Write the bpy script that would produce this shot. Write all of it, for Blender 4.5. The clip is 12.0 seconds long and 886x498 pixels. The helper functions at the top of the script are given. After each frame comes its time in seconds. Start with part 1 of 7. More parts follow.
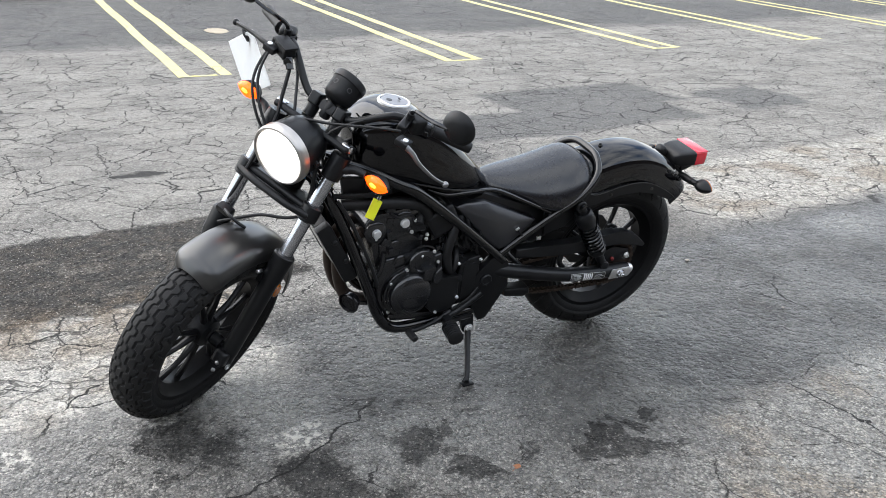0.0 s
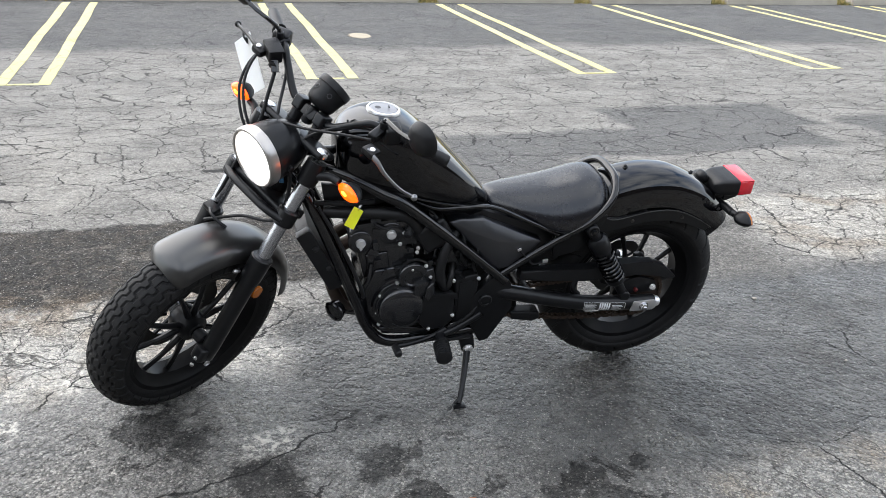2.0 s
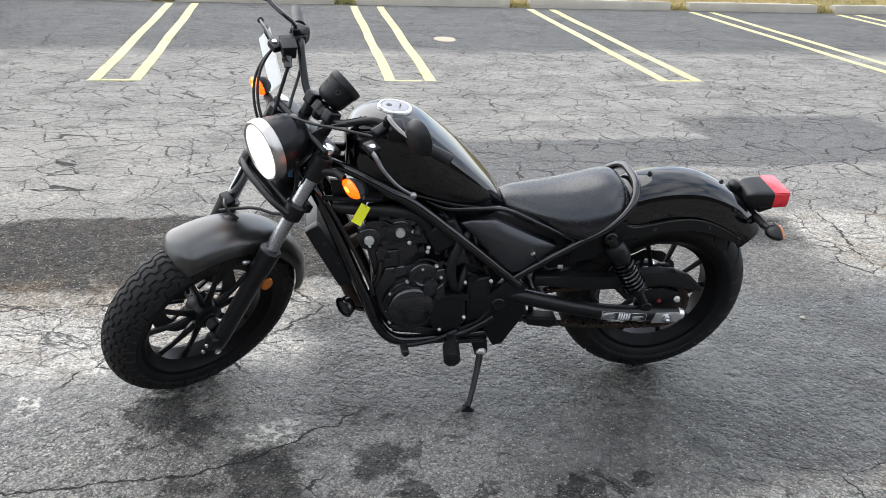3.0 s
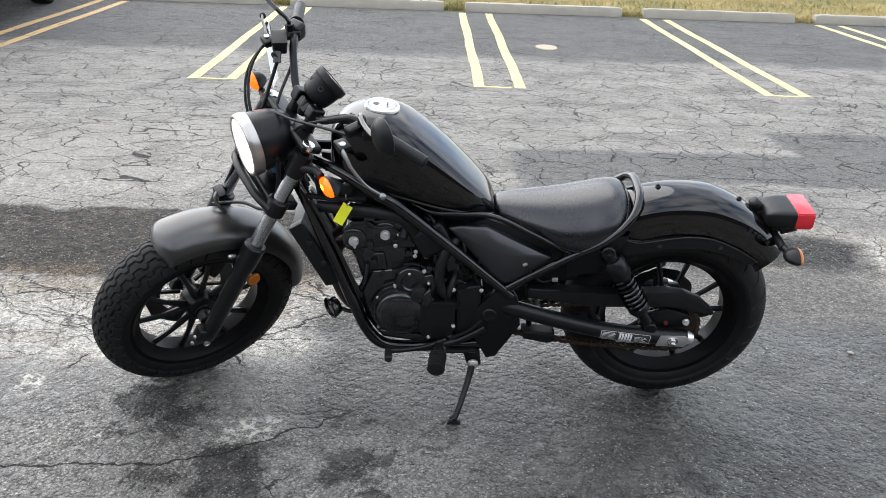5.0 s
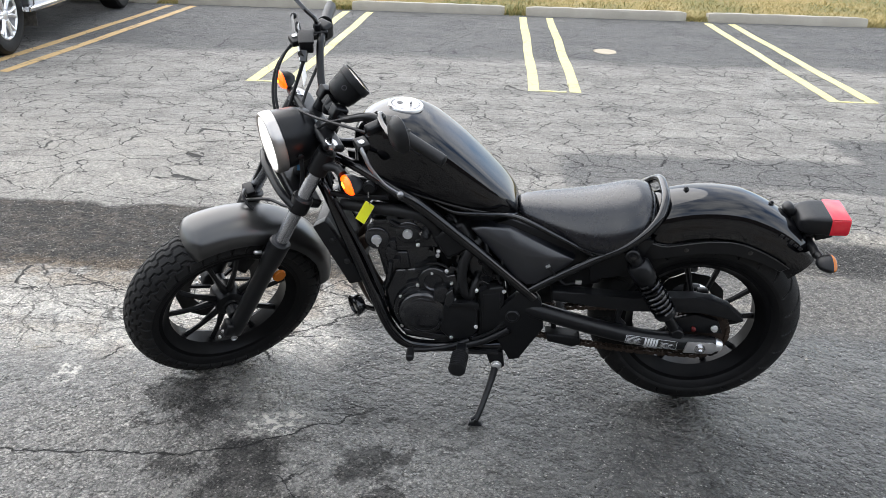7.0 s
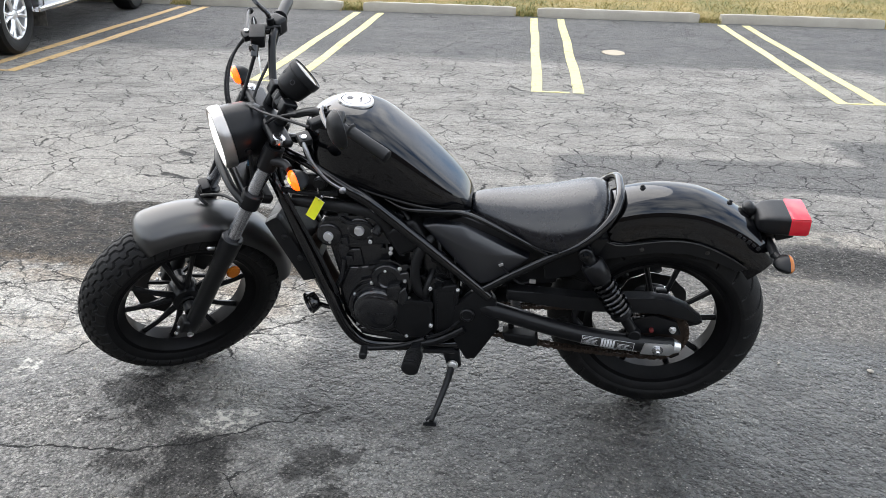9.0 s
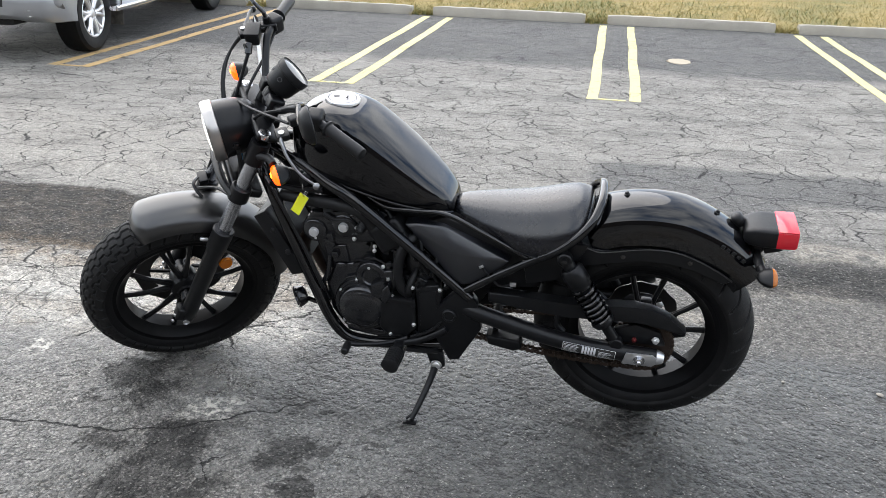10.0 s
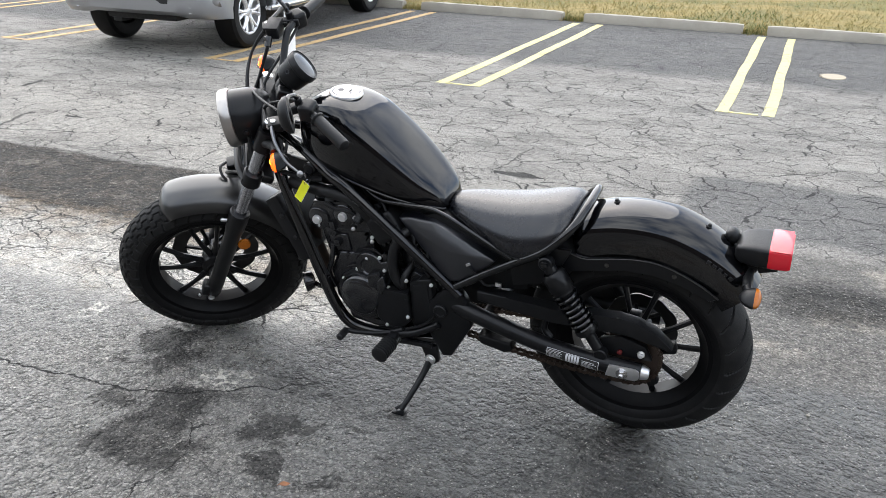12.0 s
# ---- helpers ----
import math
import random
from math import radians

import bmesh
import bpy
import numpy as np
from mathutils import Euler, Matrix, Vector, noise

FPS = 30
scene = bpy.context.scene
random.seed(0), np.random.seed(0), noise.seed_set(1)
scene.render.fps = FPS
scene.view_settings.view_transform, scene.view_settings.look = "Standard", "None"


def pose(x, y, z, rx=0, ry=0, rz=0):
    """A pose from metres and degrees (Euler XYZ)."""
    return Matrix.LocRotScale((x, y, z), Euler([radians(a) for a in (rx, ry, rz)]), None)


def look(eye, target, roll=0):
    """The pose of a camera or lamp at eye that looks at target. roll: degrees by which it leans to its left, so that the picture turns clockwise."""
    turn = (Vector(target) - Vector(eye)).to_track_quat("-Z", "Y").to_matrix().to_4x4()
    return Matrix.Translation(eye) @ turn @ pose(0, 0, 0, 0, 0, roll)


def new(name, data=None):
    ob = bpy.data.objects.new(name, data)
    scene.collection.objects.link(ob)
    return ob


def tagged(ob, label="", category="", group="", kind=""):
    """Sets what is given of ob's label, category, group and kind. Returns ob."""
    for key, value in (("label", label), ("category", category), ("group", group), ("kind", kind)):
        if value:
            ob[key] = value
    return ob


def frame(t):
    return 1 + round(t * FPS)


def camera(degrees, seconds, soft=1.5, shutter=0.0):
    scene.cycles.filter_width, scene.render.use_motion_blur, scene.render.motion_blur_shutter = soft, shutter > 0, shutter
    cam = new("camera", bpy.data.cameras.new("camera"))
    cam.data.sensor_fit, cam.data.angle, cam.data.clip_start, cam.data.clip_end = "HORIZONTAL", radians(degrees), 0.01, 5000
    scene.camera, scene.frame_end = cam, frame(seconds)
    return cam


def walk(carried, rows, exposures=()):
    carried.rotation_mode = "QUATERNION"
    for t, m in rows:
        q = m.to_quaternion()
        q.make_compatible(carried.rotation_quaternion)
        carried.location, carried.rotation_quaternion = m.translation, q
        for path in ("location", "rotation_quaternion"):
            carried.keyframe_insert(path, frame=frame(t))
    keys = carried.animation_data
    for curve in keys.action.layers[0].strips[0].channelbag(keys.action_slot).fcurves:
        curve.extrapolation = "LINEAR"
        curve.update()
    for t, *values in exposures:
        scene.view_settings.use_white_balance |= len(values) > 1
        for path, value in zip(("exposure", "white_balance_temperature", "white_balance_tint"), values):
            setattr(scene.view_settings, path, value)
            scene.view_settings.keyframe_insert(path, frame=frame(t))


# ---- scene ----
cam = camera(53.9, 12.0, soft=0.8)
PATH = [
    (0, (0.043, 0.025, 1.49), (0.042, 1.887, 0.761), 2.0),
    (0.5, (0.164, 0.074, 1.481), (0.087, 1.935, 0.751), 2.1),
    (1, (0.282, 0.126, 1.485), (0.103, 1.98, 0.756), 2.2),
    (1.5, (0.398, 0.151, 1.485), (0.121, 1.995, 0.76), 2.2),
    (2, (0.574, 0.186, 1.49), (0.189, 2.011, 0.768), 2.2),
    (2.5, (0.725, 0.223, 1.485), (0.214, 2.018, 0.767), 2.3),
    (3, (0.826, 0.274, 1.477), (0.223, 2.041, 0.759), 2.2),
    (4.8, (1.133, 0.485, 1.454), (0.318, 2.168, 0.743), 2.3),
    (5, (1.164, 0.504, 1.453), (0.301, 2.162, 0.744), 2.3),
    (5.5, (1.218, 0.531, 1.45), (0.275, 2.146, 0.743), 2.2),
    (6, (1.258, 0.543, 1.441), (0.286, 2.143, 0.735), 2.1),
    (6.5, (1.263, 0.554, 1.44), (0.278, 2.146, 0.735), 1.9),
    (7, (1.271, 0.565, 1.441), (0.278, 2.152, 0.738), 1.8),
    (9, (1.428, 0.699, 1.422), (0.39, 2.258, 0.723), 1.7),
    (9.5, (1.527, 0.78, 1.427), (0.427, 2.299, 0.731), 2.0),
    (10, (1.66, 0.853, 1.42), (0.475, 2.308, 0.727), 2.1),
    (10.5, (1.8, 0.938, 1.427), (0.51, 2.299, 0.735), 2.3),
    (11, (1.894, 1.005, 1.421), (0.519, 2.282, 0.729), 2.4),
    (11.5, (1.975, 1.085, 1.424), (0.554, 2.31, 0.731), 2.2),
    (12, (2.043, 1.192, 1.42), (0.588, 2.376, 0.727), 2.3),
]
walk(cam, [(t, look(eye, target, roll)) for t, eye, target, roll in PATH])

# world: a bright, broken overcast
SUN_AZ, SUN_EL = radians(160), radians(44)
sky_world = bpy.data.worlds.new("overcast_sky")
scene.world = sky_world
sky_world.use_nodes = True


def build_sky():
    nt = sky_world.node_tree
    nt.nodes.clear()
    out = nt.nodes.new("ShaderNodeOutputWorld")
    bg = nt.nodes.new("ShaderNodeBackground")
    sky = nt.nodes.new("ShaderNodeTexSky")
    sky.sky_type = "NISHITA"
    sky.sun_disc = False
    sky.sun_elevation = SUN_EL
    sky.sun_rotation = radians(90) - SUN_AZ
    tc = nt.nodes.new("ShaderNodeTexCoord")
    clouds = nt.nodes.new("ShaderNodeTexNoise")
    clouds.inputs["Scale"].default_value = 2.6
    clouds.inputs["Detail"].default_value = 7
    clouds.inputs["Roughness"].default_value = 0.55
    ramp = nt.nodes.new("ShaderNodeValToRGB")
    ramp.color_ramp.elements[0].position = 0.32
    ramp.color_ramp.elements[1].position = 0.6
    shade = nt.nodes.new("ShaderNodeTexNoise")
    shade.inputs["Scale"].default_value = 4.0
    shade.inputs["Detail"].default_value = 5
    tone = nt.nodes.new("ShaderNodeValToRGB")
    tone.color_ramp.elements[0].position = 0.3
    tone.color_ramp.elements[0].color = (5.2, 5.46, 5.85, 1)
    tone.color_ramp.elements[1].position = 0.7
    tone.color_ramp.elements[1].color = (7.7, 7.92, 8.18, 1)
    mix = nt.nodes.new("ShaderNodeMix")
    mix.data_type = "RGBA"
    nt.links.new(tc.outputs["Generated"], clouds.inputs["Vector"])
    nt.links.new(tc.outputs["Generated"], shade.inputs["Vector"])
    nt.links.new(clouds.outputs["Fac"], ramp.inputs["Fac"])
    nt.links.new(shade.outputs["Fac"], tone.inputs["Fac"])
    nt.links.new(ramp.outputs["Color"], mix.inputs["Factor"])
    nt.links.new(sky.outputs["Color"], mix.inputs["A"])
    nt.links.new(tone.outputs["Color"], mix.inputs["B"])
    nt.links.new(mix.outputs["Result"], bg.inputs["Color"])
    bg.inputs["Strength"].default_value = 0.13
    nt.links.new(bg.outputs["Background"], out.inputs["Surface"])


build_sky()
sun_data = bpy.data.lights.new("sun", "SUN")
sun_data.energy, sun_data.angle, sun_data.color = 1.15, radians(75), (1.0, 0.958, 0.905)
sun = new("sun", sun_data)
sun.matrix_world = look((30 * math.cos(SUN_AZ) * math.cos(SUN_EL), 30 * math.sin(SUN_AZ) * math.cos(SUN_EL), 30 * math.sin(SUN_EL)), (0, 0, 0))
scene.view_settings.exposure = 1.38

# ---- materials ----
class Graph:
    """A small writer of node trees: every call adds a node and returns its socket."""

    def __init__(self, name):
        self.mat = bpy.data.materials.new(name)
        self.mat.use_nodes = True
        self.nt = self.mat.node_tree
        self.bsdf = self.nt.nodes["Principled BSDF"]
        self.out = self.nt.nodes["Material Output"]
        tc = self.nt.nodes.new("ShaderNodeTexCoord")
        self.obj = tc.outputs["Object"]

    def put(self, socket, value):
        if isinstance(value, bpy.types.NodeSocket):
            self.nt.links.new(value, socket)
        else:
            if socket.type == "RGBA" and len(value) == 3:
                value = (*value, 1)
            socket.default_value = value

    def m(self, op, a, b=0.0, c=None, clamp=False):
        n = self.nt.nodes.new("ShaderNodeMath")
        n.operation, n.use_clamp = op, clamp
        self.put(n.inputs[0], a)
        self.put(n.inputs[1], b)
        if c is not None:
            self.put(n.inputs[2], c)
        return n.outputs[0]

    def add(self, a, b):
        return self.m("ADD", a, b)

    def sub(self, a, b):
        return self.m("SUBTRACT", a, b)

    def mul(self, a, b):
        return self.m("MULTIPLY", a, b)

    def step(self, x, lo, hi):
        n = self.nt.nodes.new("ShaderNodeMapRange")
        n.interpolation_type = "SMOOTHSTEP"
        self.put(n.inputs["Value"], x)
        n.inputs["From Min"].default_value, n.inputs["From Max"].default_value = lo, hi
        return n.outputs["Result"]

    def lin(self, x, lo, hi, a, b):
        n = self.nt.nodes.new("ShaderNodeMapRange")
        self.put(n.inputs["Value"], x)
        for key, v in (("From Min", lo), ("From Max", hi), ("To Min", a), ("To Max", b)):
            n.inputs[key].default_value = v
        return n.outputs["Result"]

    def noise(self, scale, detail=4, rough=0.55, vec=None, color=False, distortion=0.0):
        n = self.nt.nodes.new("ShaderNodeTexNoise")
        n.inputs["Scale"].default_value = scale
        n.inputs["Detail"].default_value = detail
        n.inputs["Roughness"].default_value = rough
        n.inputs["Distortion"].default_value = distortion
        self.put(n.inputs["Vector"], vec or self.obj)
        return n.outputs["Color" if color else "Fac"]

    def voronoi(self, scale, vec=None, feature="F1", out="Distance"):
        n = self.nt.nodes.new("ShaderNodeTexVoronoi")
        n.feature = feature
        n.inputs["Scale"].default_value = scale
        self.put(n.inputs["Vector"], vec or self.obj)
        return n.outputs[out]

    def vec(self, op, a, b=(0, 0, 0), scale=None):
        n = self.nt.nodes.new("ShaderNodeVectorMath")
        n.operation = op
        self.put(n.inputs[0], a)
        if op == "SCALE":
            self.put(n.inputs["Scale"], scale)
        else:
            self.put(n.inputs[1], b)
        return n.outputs[0]

    def xyz(self, v=None):
        n = self.nt.nodes.new("ShaderNodeSeparateXYZ")
        self.put(n.inputs[0], v or self.obj)
        return n.outputs

    def join(self, x, y, z=0.0):
        n = self.nt.nodes.new("ShaderNodeCombineXYZ")
        for s, v in zip(n.inputs, (x, y, z)):
            self.put(s, v)
        return n.outputs[0]

    def mix(self, f, a, b):
        n = self.nt.nodes.new("ShaderNodeMix")
        n.data_type = "RGBA"
        self.put(n.inputs["Factor"], f)
        self.put(n.inputs["A"], a)
        self.put(n.inputs["B"], b)
        return n.outputs["Result"]

    def mixf(self, f, a, b):
        n = self.nt.nodes.new("ShaderNodeMix")
        self.put(n.inputs["Factor"], f)
        self.put(n.inputs["A"], a)
        self.put(n.inputs["B"], b)
        return n.outputs["Result"]

    def bump(self, height, strength, distance):
        n = self.nt.nodes.new("ShaderNodeBump")
        n.inputs["Strength"].default_value = strength
        n.inputs["Distance"].default_value = distance
        self.put(n.inputs["Height"], height)
        self.nt.links.new(n.outputs["Normal"], self.bsdf.inputs["Normal"])

    def set(self, **kw):
        for key, v in kw.items():
            self.put(self.bsdf.inputs[key.replace("_", " ")], v)
        return self


def surface(name, color, rough, metal=0.0, vary=0.15, scale=30.0, grain=0.0, grain_scale=600.0, dust=0.0, coat=0.0, spec=0.5):
    """Paint, plastic, rubber or metal with uneven tone and gloss, fine grain and a little dust."""
    g = Graph(name)
    n1 = g.noise(scale, 5)
    n2 = g.noise(scale * 9, 3)
    dark = tuple(c * (1 - vary) for c in color)
    light = tuple(min(1, c * (1 + vary)) for c in color)
    col = g.mix(n1, dark, light)
    if dust:
        f = g.mul(g.step(g.add(g.mul(n1, 0.6), g.mul(n2, 0.4)), 0.45, 0.68), dust)
        col = g.mix(f, col, (0.22, 0.2, 0.18))
    g.set(Base_Color=col, Metallic=metal)
    g.put(g.bsdf.inputs["Roughness"], g.lin(g.add(g.mul(n1, 0.5), g.mul(n2, 0.5)), 0.25, 0.75, max(0.02, rough * 0.92), min(1, rough * 1.08)))
    g.bsdf.inputs["Specular IOR Level"].default_value = spec
    if coat:
        g.bsdf.inputs["Coat Weight"].default_value = coat
        g.bsdf.inputs["Coat Roughness"].default_value = 0.04
    if grain:
        g.bump(g.noise(grain_scale, 3), grain, 0.001)
    return g.mat


def glow(name, color, strength, rough=0.2, base=None):
    g = Graph(name)
    g.set(Base_Color=base or color, Roughness=rough, Emission_Color=color, Emission_Strength=strength)
    return g.mat


GLOSS_BLACK = surface("gloss_black_paint", (0.0022, 0.0023, 0.003), 0.032, vary=0.2, scale=6, dust=0.003, spec=0.55)
MATTE_BLACK = surface("matte_black_paint", (0.0065, 0.0068, 0.0078), 0.32, vary=0.25, grain=0.12, dust=0.006, spec=0.3)
FENDER_BLACK = surface("satin_black_fender_paint", (0.0105, 0.0104, 0.0104), 0.31, vary=0.12, scale=12, dust=0.006, spec=1.0)
ENGINE_BLACK = surface("engine_black_paint", (0.0072, 0.0078, 0.0094), 0.2, vary=0.3, grain=0.12, grain_scale=900, dust=0.008, spec=0.85)
FRAME_BLACK = surface("frame_black_paint", (0.004, 0.0042, 0.005), 0.09, vary=0.2, dust=0.003, spec=0.6)
PLASTIC = surface("black_plastic", (0.0075, 0.0078, 0.0088), 0.42, vary=0.2, grain=0.25, dust=0.012, spec=0.3)
RUBBER = surface("tyre_rubber", (0.0045, 0.0045, 0.005), 0.55, vary=0.25, scale=18, grain=0.35, grain_scale=700, dust=0.02, spec=0.22)
TREAD = surface("worn_tread_rubber", (0.0085, 0.0085, 0.0088), 0.6, vary=0.3, scale=25, grain=0.5, grain_scale=700, dust=0.04, spec=0.25)
SOFT_RUBBER = surface("soft_rubber", (0.0075, 0.0077, 0.0085), 0.5, vary=0.2, grain=0.2, spec=0.4)
VINYL = surface("seat_vinyl", (0.0025, 0.003, 0.0056), 0.27, vary=0.12, scale=10, spec=0.72)
STEEL = surface("bright_steel", (0.62, 0.62, 0.63), 0.2, metal=1.0, vary=0.08, scale=40)
FORK_STEEL = surface("fork_tube_steel", (0.5, 0.51, 0.54), 0.24, metal=1.0, vary=0.03, scale=5)
ZINC = surface("zinc_bolts", (0.92, 0.91, 0.89), 0.55, metal=1.0, vary=0.2, scale=90)
DULL_BOLT = surface("dull_bolts", (0.5, 0.5, 0.5), 0.45, metal=1.0, vary=0.2, scale=90)
RIM_BLACK = surface("wheel_rim_black", (0.0045, 0.0045, 0.005), 0.36, vary=0.15, dust=0.006, spec=0.12)
LAMP_RIM = surface("dull_lamp_rim", (0.5, 0.475, 0.45), 0.34, metal=1.0, vary=0.12, scale=30)
ALUMINIUM = surface("brushed_aluminium", (0.86, 0.86, 0.87), 0.4, metal=1.0, vary=0.1, scale=60)
DISC_STEEL = surface("brake_disc_steel", (0.11, 0.108, 0.105), 0.36, metal=1.0, vary=0.2, scale=50)
CHAIN_RUST = surface("greasy_rusty_chain", (0.04, 0.026, 0.018), 0.55, metal=0.3, vary=0.5, scale=70)
EXHAUST = surface("heat_stained_steel", (0.055, 0.038, 0.03), 0.48, metal=0.5, vary=0.45, scale=24)
AMBER = glow("lit_amber_lens", (1.0, 0.06, 0.001), 1.3, 0.15, (0.8, 0.14, 0.01))
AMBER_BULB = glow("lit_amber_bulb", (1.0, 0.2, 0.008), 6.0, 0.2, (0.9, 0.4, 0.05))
AMBER_REFLECTOR = surface("amber_reflector", (0.42, 0.12, 0.01), 0.18, vary=0.2, scale=200)
RED_LENS = surface("red_lens", (0.62, 0.01, 0.025), 0.12, vary=0.1, scale=60, coat=0.6)
HEADLIGHT_GLOW = glow("lit_headlight_glass", (1.0, 0.96, 0.91), 0.95, 0.1, (0.8, 0.8, 0.8))


def thin_card(name, color, through_light=0.2):
    """Paper or thin plastic that lets some light through."""
    g = Graph(name)
    g.set(Base_Color=g.mix(g.noise(60.0, 3), color, tuple(c * 0.94 for c in color)), Roughness=0.55)
    tr = g.nt.nodes.new("ShaderNodeBsdfTranslucent")
    g.put(tr.inputs["Color"], color)
    mx = g.nt.nodes.new("ShaderNodeMixShader")
    mx.inputs[0].default_value = through_light
    g.nt.links.new(g.bsdf.outputs[0], mx.inputs[1])
    g.nt.links.new(tr.outputs[0], mx.inputs[2])
    g.nt.links.new(mx.outputs[0], g.out.inputs["Surface"])
    return g.mat


WHITE_CARD = thin_card("white_card", (0.95, 0.95, 0.94), 0.62)
TAG_WHITE = thin_card("white_plastic_tag", (0.96, 0.96, 0.95), 0.08)
YELLOW_CARD = thin_card("yellow_plastic_tag", (0.95, 0.97, 0.03), 0.12)
GAUGE_GLASS = surface("gauge_glass", (0.02, 0.022, 0.025), 0.12, vary=0.1, coat=0.2, spec=0.35)
MIRROR_GLASS = surface("mirror_glass", (0.9, 0.9, 0.9), 0.02, metal=1.0, vary=0.01)
STICKER_GREY = surface("grey_sticker", (0.68, 0.69, 0.7), 0.5, vary=0.2, scale=150)
STICKER_BLACK = surface("black_sticker", (0.02, 0.02, 0.02), 0.4)
DARK_PRINT = surface("dark_print", (0.03, 0.03, 0.035), 0.5)
EMBLEM = surface("dull_emblem", (0.012, 0.012, 0.013), 0.3, vary=0.1, spec=0.4)
BLUE_WIRE = surface("blue_connector", (0.05, 0.2, 0.4), 0.5)
WIRE_RED = surface("red_cap", (0.12, 0.012, 0.012), 0.5)


# ---- geometry helpers ----
def bm_new():
    return bmesh.new()


def islands(bm):
    """The bmesh's loose pieces, those that touch taken together, each as a bmesh of its own."""
    seen, groups = set(), []
    for v in bm.verts:
        if v in seen:
            continue
        todo, grp = [v], []
        seen.add(v)
        while todo:
            q = todo.pop()
            grp.append(q)
            for e in q.link_edges:
                o = e.other_vert(q)
                if o not in seen:
                    seen.add(o)
                    todo.append(o)
        lo = Vector([min(q.co[i] for q in grp) for i in range(3)])
        hi = Vector([max(q.co[i] for q in grp) for i in range(3)])
        groups.append([lo, hi, grp])
    merged = True
    while merged:
        merged = False
        for i in range(len(groups)):
            for j in range(i + 1, len(groups)):
                a, b = groups[i], groups[j]
                if all(a[0][k] <= b[1][k] + 1e-4 and b[0][k] <= a[1][k] + 1e-4 for k in range(3)):
                    groups[i] = [Vector(map(min, a[0], b[0])), Vector(map(max, a[1], b[1])), a[2] + b[2]]
                    del groups[j]
                    merged = True
                    break
            if merged:
                break
    out = []
    for _, _, grp in groups:
        nb = bmesh.new()
        new_v = {v: nb.verts.new(v.co) for v in grp}
        for f in {f for v in grp for f in v.link_faces}:
            nb.faces.new([new_v[v] for v in f.verts])
        out.append(nb)
    bm.free()
    return out


def parts(name, bm, material, parent, label="", xf=None, smooth=40):
    """Links each loose piece of a bmesh as a part of its own."""
    return [part(name, b, material, parent, label, xf, smooth) for b in islands(bm)][0]


def part(name, bm, material, parent=None, label="", xf=None, smooth=40, kind=""):
    """Links a bmesh as one mesh object under a thing or under a part."""
    if xf is not None:
        bmesh.ops.transform(bm, matrix=xf, verts=bm.verts)
    bmesh.ops.recalc_face_normals(bm, faces=bm.faces)
    me = bpy.data.meshes.new(name)
    bm.to_mesh(me)
    bm.free()
    for mt in material if isinstance(material, (list, tuple)) else (material,):
        me.materials.append(mt)
    if smooth:
        for p in me.polygons:
            p.use_smooth = True
        me.set_sharp_from_angle(angle=radians(smooth))
    ob = new(name, me)
    if parent is not None:
        ob.parent = parent
    if label or kind:
        tagged(ob, label, kind=kind)
    return ob


def spline(pts, n=6):
    """Catmull-Rom through the points."""
    p = [Vector(q) for q in pts]
    if len(p) < 3 or n < 2:
        return p
    p = [2 * p[0] - p[1], *p, 2 * p[-1] - p[-2]]
    out = []
    for a, b, c, d in zip(p, p[1:], p[2:], p[3:]):
        for i in range(n):
            t = i / n
            out.append(0.5 * (2 * b + (c - a) * t + (2 * a - 5 * b + 4 * c - d) * t * t + (3 * b - a - 3 * c + d) * t ** 3))
    return [*out, p[-2]]


def rings(bm, loops, cap=True, wrap=False):
    """Skins a row of closed loops of equal length."""
    vs = [[bm.verts.new(q) for q in loop] for loop in loops]
    n = len(vs[0])
    pairs = list(zip(vs, vs[1:])) + ([(vs[-1], vs[0])] if wrap else [])
    for a, b in pairs:
        for i in range(n):
            j = (i + 1) % n
            bm.faces.new((a[i], a[j], b[j], b[i]))
    if cap and not wrap:
        bm.faces.new(vs[0])
        bm.faces.new(vs[-1][::-1])
    return vs


def axes(d, hint=(0, 0, 1)):
    d = Vector(d).normalized()
    h = Vector(hint)
    if abs(d.dot(h)) > 0.98:
        h = Vector((1, 0, 0))
    a = d.cross(h).normalized()
    return a, d.cross(a).normalized(), d


def tube(bm, pts, r, n=10, smooth=6, flat=1.0):
    """A round tube through points; r may be a list, one radius a point."""
    p = spline(pts, smooth)
    rs = [r] * len(p) if not isinstance(r, (list, tuple)) else [float(v) for v in np.interp(np.linspace(0, len(r) - 1, len(p)), range(len(r)), r)]
    a = axes(p[1] - p[0])[0]
    loops = []
    for i, q in enumerate(p):
        d = (p[min(i + 1, len(p) - 1)] - p[max(i - 1, 0)]).normalized()
        a = (a - d * a.dot(d)).normalized()
        b = d.cross(a)
        loops.append([q + rs[i] * (math.cos(2 * math.pi * k / n) * a * flat + math.sin(2 * math.pi * k / n) * b) for k in range(n)])
    rings(bm, loops)
    return bm


def lathe(bm, prof, at, axis, n=32, cap=True, wrap=False):
    """Turns a profile of (radius, distance along the axis) round an axis."""
    a, b, d = axes(axis)
    c = Vector(at)
    loops = [[c + d * h + max(r, 1e-4) * (math.cos(2 * math.pi * k / n) * a + math.sin(2 * math.pi * k / n) * b) for k in range(n)] for r, h in prof]
    rings(bm, loops, cap, wrap)
    return bm


